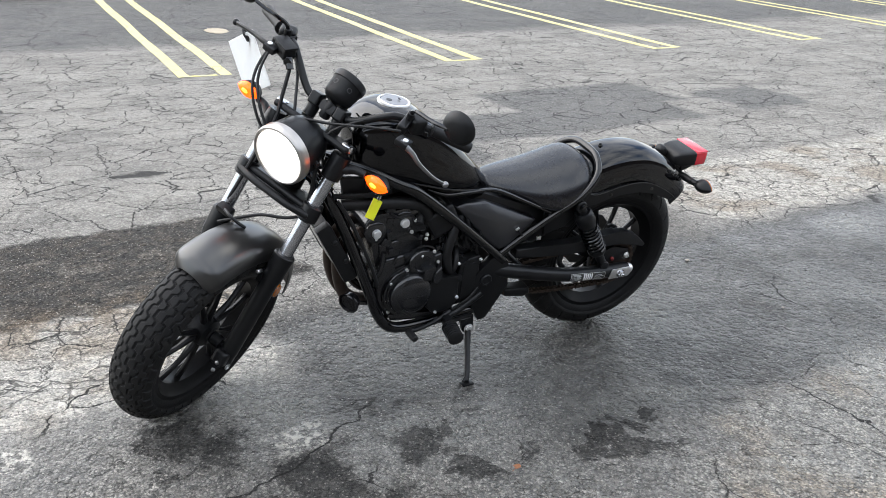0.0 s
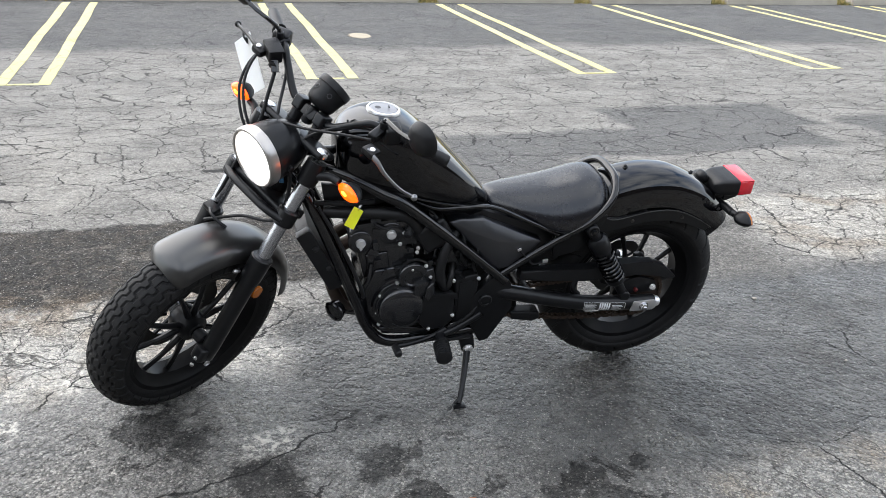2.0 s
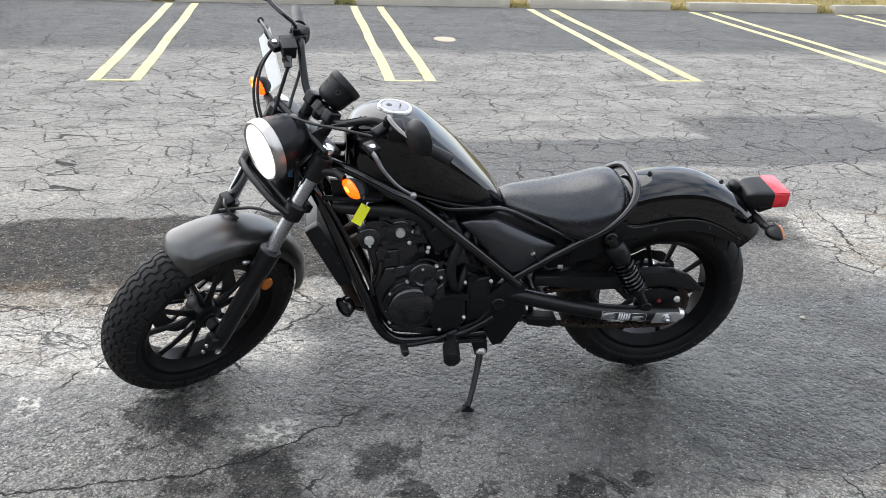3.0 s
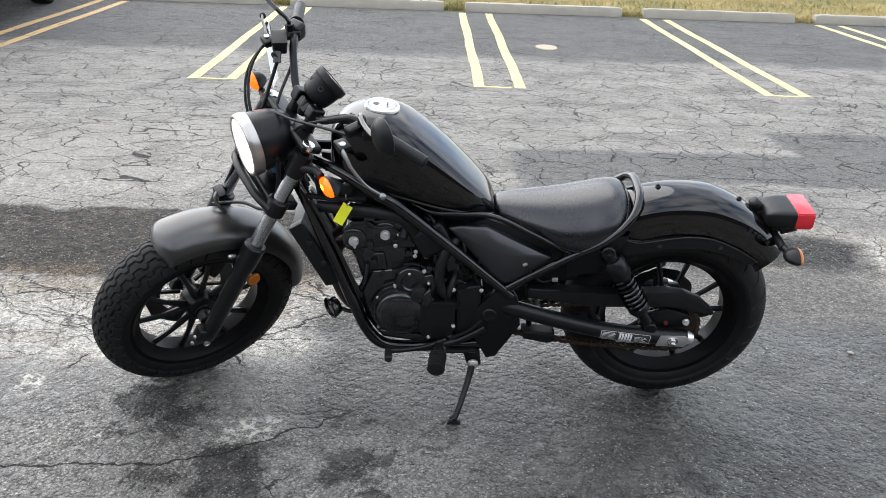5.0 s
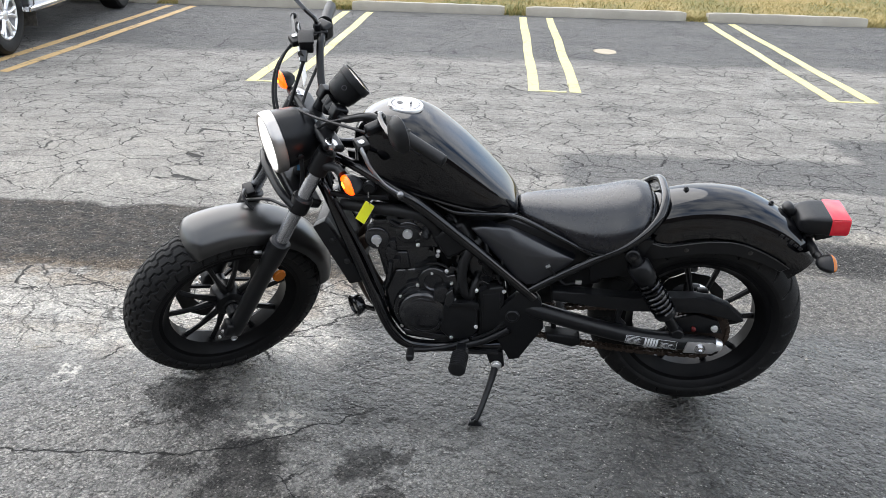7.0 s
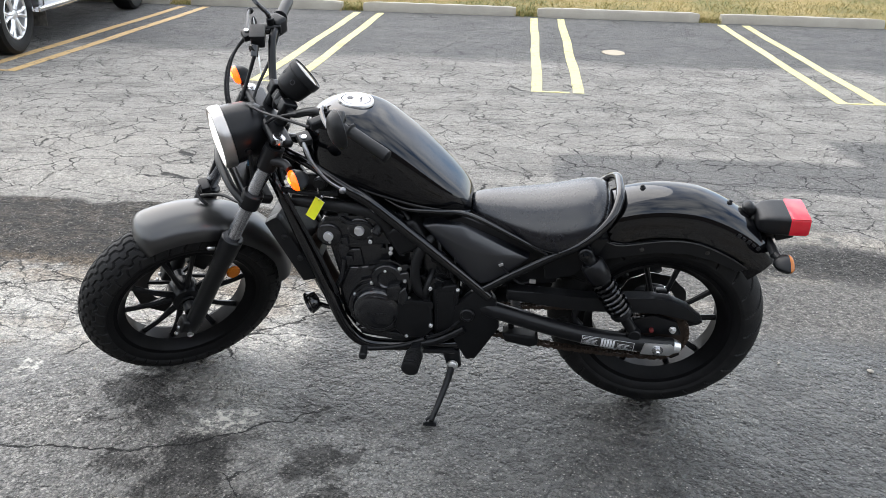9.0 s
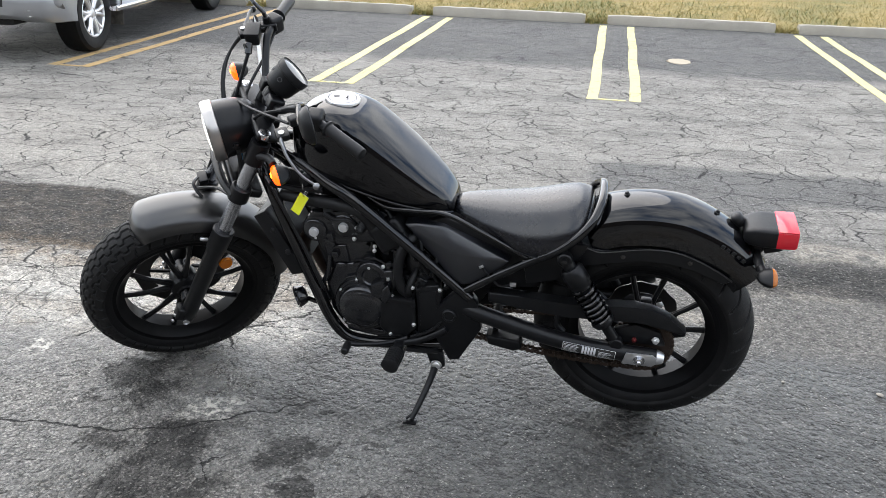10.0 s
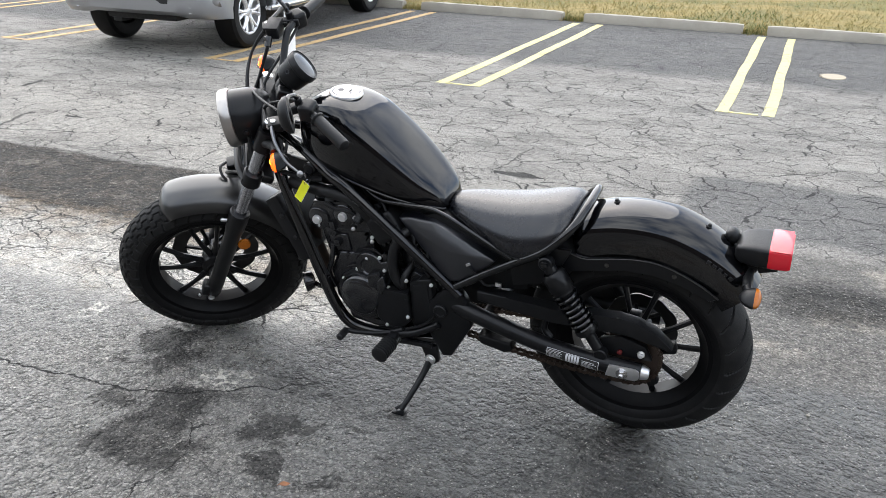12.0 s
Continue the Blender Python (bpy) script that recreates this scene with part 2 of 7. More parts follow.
def rod(bm, p0, p1, r, n=14, r1=None, ch=0.15):
    """A rod with softened ends."""
    p0, p1 = Vector(p0), Vector(p1)
    h = (p1 - p0).length
    r1 = r if r1 is None else r1
    e = min(ch * r, h * 0.2)
    return lathe(bm, [(r - e, 0), (r, e), (r1, h - e), (r1 - e, h)], p0, p1 - p0, n)


def box(bm, c, size, rot=None, bev=0.003, seg=2):
    m = Matrix.Translation(c) @ (rot.to_4x4() if rot is not None else Matrix.Identity(4)) @ Matrix.Diagonal((*size, 1))
    tmp = bmesh.new()
    bmesh.ops.create_cube(tmp, size=1, matrix=m)
    if bev:
        bmesh.ops.bevel(tmp, geom=tmp.edges[:], offset=bev, segments=seg, affect="EDGES", profile=0.6)
    merge(bm, tmp)
    return bm


def merge(bm, tmp):
    me = bpy.data.meshes.new("tmp")
    tmp.to_mesh(me)
    tmp.free()
    bm.from_mesh(me)
    bpy.data.meshes.remove(me)


def prism(bm, poly, y0, y1, bev=0.004, seg=2):
    """A plate cut to an outline in x and z, from y0 to y1, with softened edges."""
    tmp = bmesh.new()
    lo = [tmp.verts.new((x, y0, z)) for x, z in poly]
    hi = [tmp.verts.new((x, y1, z)) for x, z in poly]
    tmp.faces.new(lo)
    tmp.faces.new(hi[::-1])
    n = len(poly)
    for i in range(n):
        j = (i + 1) % n
        tmp.faces.new((lo[i], hi[i], hi[j], lo[j]))
    if bev:
        bmesh.ops.bevel(tmp, geom=tmp.edges[:], offset=bev, segments=seg, affect="EDGES", profile=0.6)
    merge(bm, tmp)
    return bm


def bolt(bm, p, axis, r=0.007, h=0.006):
    """A hexagon bolt head on a washer."""
    lathe(bm, [(r * 1.35, 0), (r * 1.35, h * 0.25), (r * 1.0, h * 0.25)], p, axis, 12)
    lathe(bm, [(r, h * 0.25), (r, h * 0.9), (r * 0.8, h)], p, axis, 6)
    return bm


def mirrored(pts):
    return [(x, -y, z) for x, y, z in pts]

# ---- the car park ----
ROW = radians(30.4)          # direction of the row of bays
RU = Vector((math.cos(ROW), math.sin(ROW), 0))
RV = Vector((-math.sin(ROW), math.cos(ROW), 0))


def rise(v):
    """Height of the asphalt: level under the motorcycle, climbing gently through the bays to the grass."""
    return 0.0368 * max(0.0, min(v, 13.4) - 8.0) + 0.02 * max(0.0, min(v, 60.0) - 13.4)


def asphalt():
    g = Graph("weathered_cracked_asphalt")
    s = g.xyz()
    c, sn = math.cos(ROW), math.sin(ROW)
    u0 = g.add(g.mul(s[0], c), g.mul(s[1], sn))
    v0 = g.add(g.mul(s[0], -sn), g.mul(s[1], c))
    warp = g.xyz(g.vec("SCALE", g.vec("SUBTRACT", g.noise(2.6, 8, 0.72, color=True), (0.5, 0.5, 0.5)), scale=0.48))
    u = g.add(u0, warp[0])
    v = g.add(v0, g.mul(warp[1], 0.7))

    def zone(a, b, lo, hi, soft=0.14):
        f = g.mul(g.step(u, a - soft, a + soft), g.sub(1.0, g.step(u, b - soft, b + soft)))
        return g.mul(f, g.mul(g.step(v, lo - soft, lo + soft), g.sub(1.0, g.step(v, hi - soft, hi + soft))))

    def any_of(*zones):
        f = zone(*zones[0])
        for z in zones[1:]:
            f = g.m("MAXIMUM", f, zone(*z))
        return f

    def spots_of(*boxes):
        f = None
        for a, b, lo, hi in boxes:
            p = g.mul(g.step(us, a - 0.025, a + 0.025), g.sub(1.0, g.step(us, b - 0.025, b + 0.025)))
            p = g.mul(p, g.mul(g.step(vs, lo - 0.025, lo + 0.025), g.sub(1.0, g.step(vs, hi - 0.025, hi + 0.025))))
            f = p if f is None else g.m("MAXIMUM", f, p)
        return f

    # patches: newer dark asphalt, old pale asphalt, sealed strip at the heads of the bays, damp spots
    dark = any_of((-9, 1.3, 3.27, 4.15, 0.03), (0.92, 1.85, 2.1, 2.95, 0.13), (1.5, 9, 1.68, 2.88, 0.1), (2.5, 3.5, 3.5, 3.95, 0.12))
    worn = any_of((2.0, 5.4, 4.9, 5.65, 0.07), (4.0, 5.7, 5.5, 6.35, 0.07), (5.9, 6.75, 4.95, 5.75, 0.07), (3.4, 6.5, 2.6, 2.95, 0.12), (1.95, 3.1, 4.5, 5.45, 0.06))
    sealed = g.step(g.add(v0, g.mul(g.noise(0.8, 6, 0.65), 0.9)), 9.6, 10.2)
    pale = any_of((-9, 0.95, 2.52, 3.2, 0.1), (3.5, 7.0, 2.98, 3.95, 0.1), (2.02, 9, -2.5, 1.74, 0.08), (1.72, 3, -2.5, 1.5, 0.08))
    mid = g.noise(7.0, 6, 0.68)
    blot = g.noise(1.9, 6, 0.62)
    near = g.sub(1.0, g.step(v, 2.25, 2.6))
    damp = g.noise(5.5, 6, 0.66, distortion=0.5)
    # damp stains
    lick = g.xyz(g.vec("SCALE", g.vec("SUBTRACT", g.noise(8.0, 8, 0.74, color=True), (0.5, 0.5, 0.5)), scale=0.24))
    us, vs = g.add(u0, lick[0]), g.add(v0, lick[1])
    soak = g.mul(spots_of((0.42, 0.56, 2.18, 2.43), (0.55, 0.67, 2.12, 2.27), (0.7, 0.89, 1.77, 2.06), (1.04, 1.2, 1.84, 2.0), (0.52, 0.67, 1.84, 1.93), (0.66, 1.0, 1.6, 1.78)), g.step(damp, 0.37, 0.42))
    soak = g.m("MAXIMUM", soak, g.mul(spots_of((1.04, 1.42, 1.7, 2.04), (0.3, 0.62, 2.06, 2.4), (1.52, 1.88, 1.56, 1.82)), g.mul(g.step(damp, 0.52, 0.56), 0.9)))
    soak = g.m("MAXIMUM", soak, g.mul(zone(0.3, 2.3, 1.5, 2.4, 0.2), g.mul(g.step(damp, 0.58, 0.66), 0.5)))
    soak = g.mul(soak, g.lin(mid, 0.35, 0.62, 0.95, 0.62))

    # stones in bitumen
    stone_v = g.xyz(g.voronoi(150.0, out="Color"))[0]
    stone_d = g.voronoi(150.0)
    shove = g.vec("ADD", g.obj, g.vec("SCALE", g.noise(42.0, 3, 0.6, color=True), scale=0.022))
    big_d = g.voronoi(70.0, shove)
    gap = g.voronoi(70.0, shove, "DISTANCE_TO_EDGE")
    lump = g.voronoi(34.0, shove)
    sizes = g.step(g.noise(19.0, 4, 0.6), 0.42, 0.58)
    grit = g.noise(330.0, 3, 0.7)
    streak = g.noise(1.0, 6, 0.66, vec=g.join(g.mul(u0, 0.45), g.mul(v0, 3.4)))

    fine = g.noise(26.0, 6, 0.7)
    base = g.mix(g.step(streak, 0.3, 0.68), (0.19, 0.185, 0.177), (0.27, 0.262, 0.248))
    base = g.mix(g.mul(near, 0.75), base, (0.145, 0.143, 0.14))
    # sky sheen on the far left, painted in as a paler tone
    base = g.mix(g.mul(zone(-4.2, 0.2, 4.25, 6.0, 0.3), g.lin(mid, 0.3, 0.65, 0.2, 0.6)), base, (0.36, 0.344, 0.318))
    # sheen of the moist near-left asphalt, put into the base colour
    base = g.mix(g.mul(zone(-9, 0.25, -2, 2.45, 0.25), g.lin(mid, 0.3, 0.65, 0.15, 0.75)), base, (0.2, 0.195, 0.188))
    base = g.mix(g.mul(g.step(blot, 0.5, 0.66), g.mixf(near, 0.4, 0.3)), base, (0.33, 0.321, 0.303))
    base = g.mix(g.mul(g.step(blot, 0.5, 0.36), 0.4), base, (0.1, 0.098, 0.095))
    base = g.mix(g.mul(pale, g.lin(mid, 0.3, 0.58, 0.35, 1.0)), base, g.mix(near, (0.4, 0.386, 0.36), (0.29, 0.283, 0.268)))
    base = g.mix(g.mul(g.mul(pale, g.step(g.noise(2.3, 5, 0.6), 0.48, 0.62)), 0.65), base, (0.23, 0.19, 0.145))
    relaid = zone(1.9, 3.35, 2.7, 4.3, 0.09)
    base = g.mix(g.mul(relaid, g.lin(mid, 0.3, 0.62, 1.0, 0.78)), base, (0.12, 0.116, 0.11))
    # pale wet reflections of thin puddles, painted as tan streaks
    puddle_sheen = g.mul(any_of((2.66, 3.12, 3.46, 3.66, 0.05), (2.9, 3.6, 3.98, 4.22, 0.05), (2.3, 2.6, 3.1, 3.2, 0.05)), g.step(mid, 0.4, 0.5))
    base = g.mix(g.mul(puddle_sheen, 0.8), base, (0.3, 0.28, 0.25))
    brown = g.mix(g.step(g.noise(9.0, 6, 0.7), 0.42, 0.62), (0.03, 0.0285, 0.027), (0.066, 0.056, 0.046))
    # newer asphalt, its colour darkened further for the black bike's reflection
    fresh_dimmed = g.mix(g.step(g.noise(6.0, 6, 0.7), 0.4, 0.62), (0.036, 0.0358, 0.0355), (0.068, 0.067, 0.065))
    base = g.mix(g.mul(dark, g.lin(mid, 0.32, 0.62, 1.0, 0.8)), base, g.mix(zone(-9, 1.3, 3.27, 4.15, 0.03), fresh_dimmed, brown))
    rim = g.mul(zone(-9, 0.95, 3.08, 3.36, 0.1), g.step(mid, 0.4, 0.56))
    base = g.mix(g.mul(rim, 0.6), base, (0.2, 0.155, 0.11))
    crumbs = g.mul(zone(-9, 1.3, 3.27, 4.15, 0.03), g.step(g.noise(4.2, 6, 0.7), 0.55, 0.64))
    base = g.mix(g.mul(crumbs, 0.55), base, (0.2, 0.185, 0.165))
    base = g.mix(g.mul(worn, g.lin(mid, 0.32, 0.62, 1.0, 0.82)), base, (0.105, 0.105, 0.106))
    base = g.mix(g.mul(sealed, g.lin(mid, 0.25, 0.7, 0.92, 0.6)), base, (0.078, 0.081, 0.088))
    base = g.mix(g.mul(soak, 0.96), base, (0.01, 0.01, 0.0105))
    base = g.vec("SCALE", base, scale=g.mixf(g.step(v0, 3.0, 6.0), g.lin(fine, 0.3, 0.7, 0.52, 1.48), g.lin(fine, 0.3, 0.7, 0.8, 1.2)))
    base = g.vec("SCALE", base, scale=g.mixf(g.step(v0, 3.0, 6.0), g.mul(g.lin(stone_v, 0.0, 1.0, 0.46, 1.54), g.lin(grit, 0.3, 0.7, 0.4, 1.6)), g.lin(stone_v, 0.0, 1.0, 0.75, 1.25)))
    # shade between stones and their brighter tops, multiplied into the colour
    base = g.vec("SCALE", base, scale=g.mixf(g.mul(g.m("MAXIMUM", dark, near), g.lin(sizes, 0.0, 1.0, 0.45, 0.95)), 1.0, g.lin(gap, 0.02, 0.22, 0.34, 1.24)))
    chip = g.mul(g.step(stone_v, 0.88, 0.94), g.sub(1.0, g.step(stone_d, 0.2, 0.5)))
    base = g.mix(g.mul(chip, g.mixf(soak, 0.75, 0.3)), base, (0.5, 0.49, 0.465))
    spots = spots_of((0.74, 0.9, 2.06, 2.18), (0.19, 0.27, 2.54, 2.7), (0.02, 0.11, 2.3, 2.42))
    scuff = g.mul(spots, g.step(g.noise(30.0, 5, 0.7), 0.46, 0.58))
    base = g.mix(g.mul(scuff, 0.85), base, (0.7, 0.685, 0.65))

    # alligator cracks, larger plates and a few long cracks
    cw = g.xyz(g.vec("ADD", g.obj, g.vec("SCALE", g.vec("SUBTRACT", g.noise(6.0, 5, 0.62, color=True), (0.5, 0.5, 0.5)), scale=0.15)))
    rot = g.join(g.add(g.mul(cw[0], c), g.mul(cw[1], sn)), g.mul(g.add(g.mul(cw[0], -sn), g.mul(cw[1], c)), 1.2))
    net = g.voronoi(3.6, rot, "DISTANCE_TO_EDGE")
    net2 = g.voronoi(8.0, rot, "DISTANCE_TO_EDGE")
    plates = g.voronoi(1.15, rot, "DISTANCE_TO_EDGE")
    calm = g.sub(1.0, g.m("MAXIMUM", g.m("MAXIMUM", g.mul(dark, 0.97), g.mul(relaid, 0.95)), g.mul(sealed, 0.5)))
    far_field = g.step(v0, 2.4, 3.0)
    where = g.mul(g.mul(g.step(g.noise(0.8, 4), 0.22, 0.36), calm), g.add(0.12, g.mul(far_field, 0.88)))
    where2 = g.mul(g.mul(g.step(g.noise(1.1, 4), 0.38, 0.5), calm), g.m("MAXIMUM", g.mul(pale, g.step(v0, 2.2, 2.5)), g.mul(far_field, 0.6)))
    wide = g.mul(g.lin(g.noise(5.0, 4), 0.3, 0.7, 0.004, 0.026), g.mixf(far_field, 0.72, g.lin(v0, 4.0, 7.0, 0.9, 1.25)))
    crack = g.mul(g.sub(1.0, g.step(g.m("DIVIDE", net, wide), 0.35, 1.0)), where)
    crack2 = g.mul(g.sub(1.0, g.step(g.m("DIVIDE", net2, g.mul(wide, 1.5)), 0.3, 1.0)), where2)
    crack3 = g.mul(g.sub(1.0, g.step(g.m("DIVIDE", plates, g.mul(wide, 0.3)), 0.3, 1.0)), g.mul(g.sub(1.0, g.mul(g.m("MAXIMUM", dark, relaid), 0.95)), g.m("MAXIMUM", far_field, g.mul(pale, 0.9))))
    bend = g.m("MAXIMUM", g.sub(g.xyz(rot)[0], 0.45), 0.0)
    run = g.m("ABSOLUTE", g.sub(g.mul(g.xyz(rot)[1], 1 / 1.2), g.add(1.92, g.mul(g.mul(bend, bend), 0.7))))
    crack4 = g.mul(g.sub(1.0, g.step(run, 0.002, 0.007)), g.mul(g.step(u0, -1.3, -1.1), g.sub(1.0, g.step(u0, 1.05, 1.15))))
    open_net = g.voronoi(2.1, rot, "DISTANCE_TO_EDGE")
    crack5 = g.mul(g.sub(1.0, g.step(g.m("DIVIDE", open_net, g.mul(wide, 0.62)), 0.3, 1.0)), g.mul(near, g.m("MAXIMUM", pale, g.step(g.noise(0.9, 3), 0.52, 0.58))))
    rx, ry = g.xyz(rot)[0], g.mul(g.xyz(rot)[1], 1 / 1.2)
    long_net = g.voronoi(1.0, g.join(g.mul(rx, 1.5), g.mul(ry, 5.2)), "DISTANCE_TO_EDGE")
    crack6 = g.mul(g.sub(1.0, g.step(g.m("DIVIDE", long_net, g.mul(wide, 0.9)), 0.3, 1.0)), g.mul(g.mul(g.step(ry, 2.42, 2.52), g.sub(1.0, g.step(ry, 3.2, 3.3))), g.sub(1.0, g.step(rx, 1.0, 1.15))))
    crack4 = g.m("MAXIMUM", crack4, g.m("MAXIMUM", crack5, crack6))
    cracks = g.m("MAXIMUM", g.m("MAXIMUM", crack, g.mul(crack2, 0.75)), g.m("MAXIMUM", g.mul(crack3, 0.8), crack4))
    base = g.vec("MULTIPLY", base, (1.03, 1.0, 0.94))
    base = g.mix(g.mul(cracks, g.mixf(far_field, 0.95, g.lin(v0, 5.0, 9.0, 0.9, 0.72))), base, (0.014, 0.0135, 0.0125))
    g.set(Base_Color=base)
    rough = g.mixf(dark, g.lin(mid, 0.3, 0.7, 0.7, 0.9), g.lin(mid, 0.3, 0.7, 0.7, 0.9))
    moist = g.mul(g.mul(g.sub(1.0, g.mul(soak, 0.76)), g.sub(1.0, g.step(v, 2.75, 3.05))), g.lin(blot, 0.35, 0.65, 0.95, 0.45))
    rough = g.mixf(moist, rough, 0.17)
    g.put(g.bsdf.inputs["Roughness"], g.mixf(cracks, rough, 0.95))
    g.put(g.bsdf.inputs["Specular IOR Level"], g.mul(g.sub(1.0, g.mul(soak, 0.54)), g.m("MAXIMUM", g.mixf(g.m("MAXIMUM", dark, sealed), 0.45, 0.22), g.mul(moist, 0.78))))
    rocky = g.m("MAXIMUM", g.m("MAXIMUM", dark, near), g.mul(relaid, 0.6))
    h = g.add(g.mul(g.mul(stone_d, stone_d), -0.16), g.mul(g.mul(big_d, big_d), g.mixf(rocky, -0.22, g.mixf(sizes, -0.4, -1.15))))
    h = g.add(h, g.mul(g.mul(lump, lump), g.mixf(rocky, 0.0, -1.25)))
    h = g.add(h, g.mul(grit, 0.3))
    h = g.add(h, g.add(g.mul(mid, 0.9), g.mul(fine, 0.35)))
    h = g.sub(h, g.mul(cracks, 1.0))
    g.bump(h, 1.0, 0.019)
    return g.mat


def line_paint(name, deep, faded):
    g = Graph(name)
    n1, n2, n3 = g.noise(14.0, 6, 0.65), g.noise(120.0, 3), g.noise(1.2, 3)
    wear = g.step(g.add(g.mul(n1, 0.65), g.mul(n2, 0.35)), 0.58, 0.66)
    col = g.mix(n3, deep, faded)
    col = g.mix(g.mul(wear, 0.7), col, (0.2, 0.19, 0.15))
    cr = g.step(g.voronoi(3.2, g.vec("ADD", g.obj, g.vec("SCALE", g.noise(5, 4, color=True), scale=0.16)), "DISTANCE_TO_EDGE"), 0.016, 0.006)
    g.set(Base_Color=g.mix(g.mul(cr, 0.7), col, (0.08, 0.08, 0.07)), Roughness=0.75)
    g.bump(g.add(g.noise(300.0, 2), n1), 0.6, 0.003)
    return g.mat


def concrete():
    g = Graph("weathered_concrete")
    n1, n2 = g.noise(3.0, 7, 0.65), g.noise(60.0, 4)
    z = g.xyz()[2]
    col = g.mix(n1, (0.28, 0.255, 0.21), (0.52, 0.48, 0.405))
    stain = g.step(g.add(g.noise(5.0, 5, 0.7, vec=g.vec("MULTIPLY", g.obj, (1, 1, 0.2))), g.mul(z, -1.2)), 0.42, 0.58)
    col = g.mix(g.mul(stain, 0.55), col, (0.14, 0.125, 0.095))
    g.set(Base_Color=g.mix(g.mul(n2, 0.25), col, (0.2, 0.19, 0.17)), Roughness=0.9)
    g.bump(g.add(n2, n1), 0.7, 0.006)
    return g.mat


ASPHALT, CONCRETE = asphalt(), concrete()
PAINT = line_paint("worn_yellow_road_paint", (0.64, 0.56, 0.2), (0.68, 0.63, 0.33))
ORANGE_PAINT = line_paint("orange_yellow_road_paint", (0.5, 0.31, 0.11), (0.54, 0.38, 0.18))

ground = bm_new()
runs = [-600, -200, -60, -20, -8, 0, 4, 7, *[8 + 0.3 * k for k in range(20)], 16, 24, 40, 60, 140, 300, 600]
rows = [[ground.verts.new(RU * a + RV * v + Vector((0, 0, rise(v)))) for a in (-600, -150, -40, -15, 0, 15, 40, 150, 600)] for v in runs]
for p, q in zip(rows, rows[1:]):
    for j in range(len(p) - 1):
        ground.faces.new((p[j], p[j + 1], q[j + 1], q[j]))
tagged(part("ground", ground, ASPHALT, smooth=60), "cracked, patched and partly damp grey asphalt of a car park", "asphalt ground", kind="structure")


def bay_point(i, along, v):
    """A point on bay line i, offset along the row, at distance v out from the near end."""
    start = 1.9 + 2.73 * (i - 2) + {0: 0.13, 1: 0.1, 3: 0.02, 4: 0.14}.get(i, 0.0)
    end = 2.01 + 2.61 * (i - 2) + {0: 0.07, 1: 0.05, 3: 0.04, 4: 0.05}.get(i, 0.0)
    return RU * (start + (end - start) * v / 4.95 + along) + RV * (7.91 + v) + Vector((0, 0, rise(7.91 + v)))


def bay_line(i):
    """Two yellow stripes joined by a thin one across their near ends."""
    bm = bm_new()
    rnd = random.Random(i)

    def strip(a0, a1, w, n=26):
        vs = []
        for k in range(n + 1):
            q = a0.lerp(a1, k / n)
            q.z = rise(q.dot(RV))
            d = (a1 - a0).normalized()
            s = Vector((-d.y, d.x, 0))
            wa, wb = w / 2 + rnd.uniform(-0.004, 0.004), w / 2 + rnd.uniform(-0.004, 0.004)
            wob = 0.005 * math.sin(k * 0.55 + i)
            vs.append([bm.verts.new(q + s * (o + wob) + Vector((0, 0, z))) for o, z in ((-wa, 0.0), (-wa, 0.004), (wb, 0.004), (wb, 0.0))])
        for a, b in zip(vs, vs[1:]):
            for j in range(3):
                bm.faces.new((a[j], a[j + 1], b[j + 1], b[j]))

    strip(bay_point(i, 0.05, 0.0), bay_point(i, 0.05, 4.95), 0.1)
    gap = 0.435 if i == 2 else 0.395
    strip(bay_point(i, gap, 0.0), bay_point(i, gap, 4.95), 0.1)
    strip(bay_point(i, 0.1, 0.03), bay_point(i, 0.345, 0.03), 0.05, 5)
    # lines 0 and below take the deeper orange-yellow
    tagged(part("parking_line", bm, PAINT if i > 0 else ORANGE_PAINT), "pair of worn yellow painted stripes on the asphalt" if i > 0 else "pair of orange-yellow painted stripes on the asphalt", "parking line", "bay lines of the car park", "structure")


for i in range(-2, 8):
    bay_line(i)


def wheel_stop(i):
    """A long, low concrete bumper with a chamfered top, at the head of a bay."""
    rnd = random.Random(50 + i)
    p0, p1 = bay_point(i, 0.1, 5.2), bay_point(i + 1, -0.22, 5.2)
    d = (p1 - p0).normalized()
    s = Vector((-d.y, d.x, 0))
    bm = bm_new()
    prof = [(-0.09, -0.02), (-0.085, 0.095), (-0.07, 0.125), (0.07, 0.125), (0.085, 0.095), (0.09, -0.02)]
    loops = []
    n = 20
    for k in range(n + 1):
        q = p0.lerp(p1, k / n)
        e = 0.012 if k in (0, n) else 0.0
        loops.append([q + s * (a * (1 - e * 4) + rnd.uniform(-0.004, 0.004)) + Vector((0, 0, b - (e if b > 0.05 else 0) + rnd.uniform(-0.004, 0.004))) for a, b in prof])
    rings(bm, loops)
    stop = tagged(part("wheel_stop", bm, CONCRETE, smooth=30), "weathered grey concrete wheel stop at the edge of the grass", "wheel stop", "wheel stops along the grass")
    pins = bm_new()
    for f in (0.15, 0.85):
        lathe(pins, [(0.011, 0), (0.011, 0.006), (0.006, 0.009)], p0.lerp(p1, f) + Vector((0, 0, 0.121)), (0, 0, 1), 8)
    parts("anchor_pin", pins, EXHAUST, stop)


for i in range(-2, 7):
    wheel_stop(i)


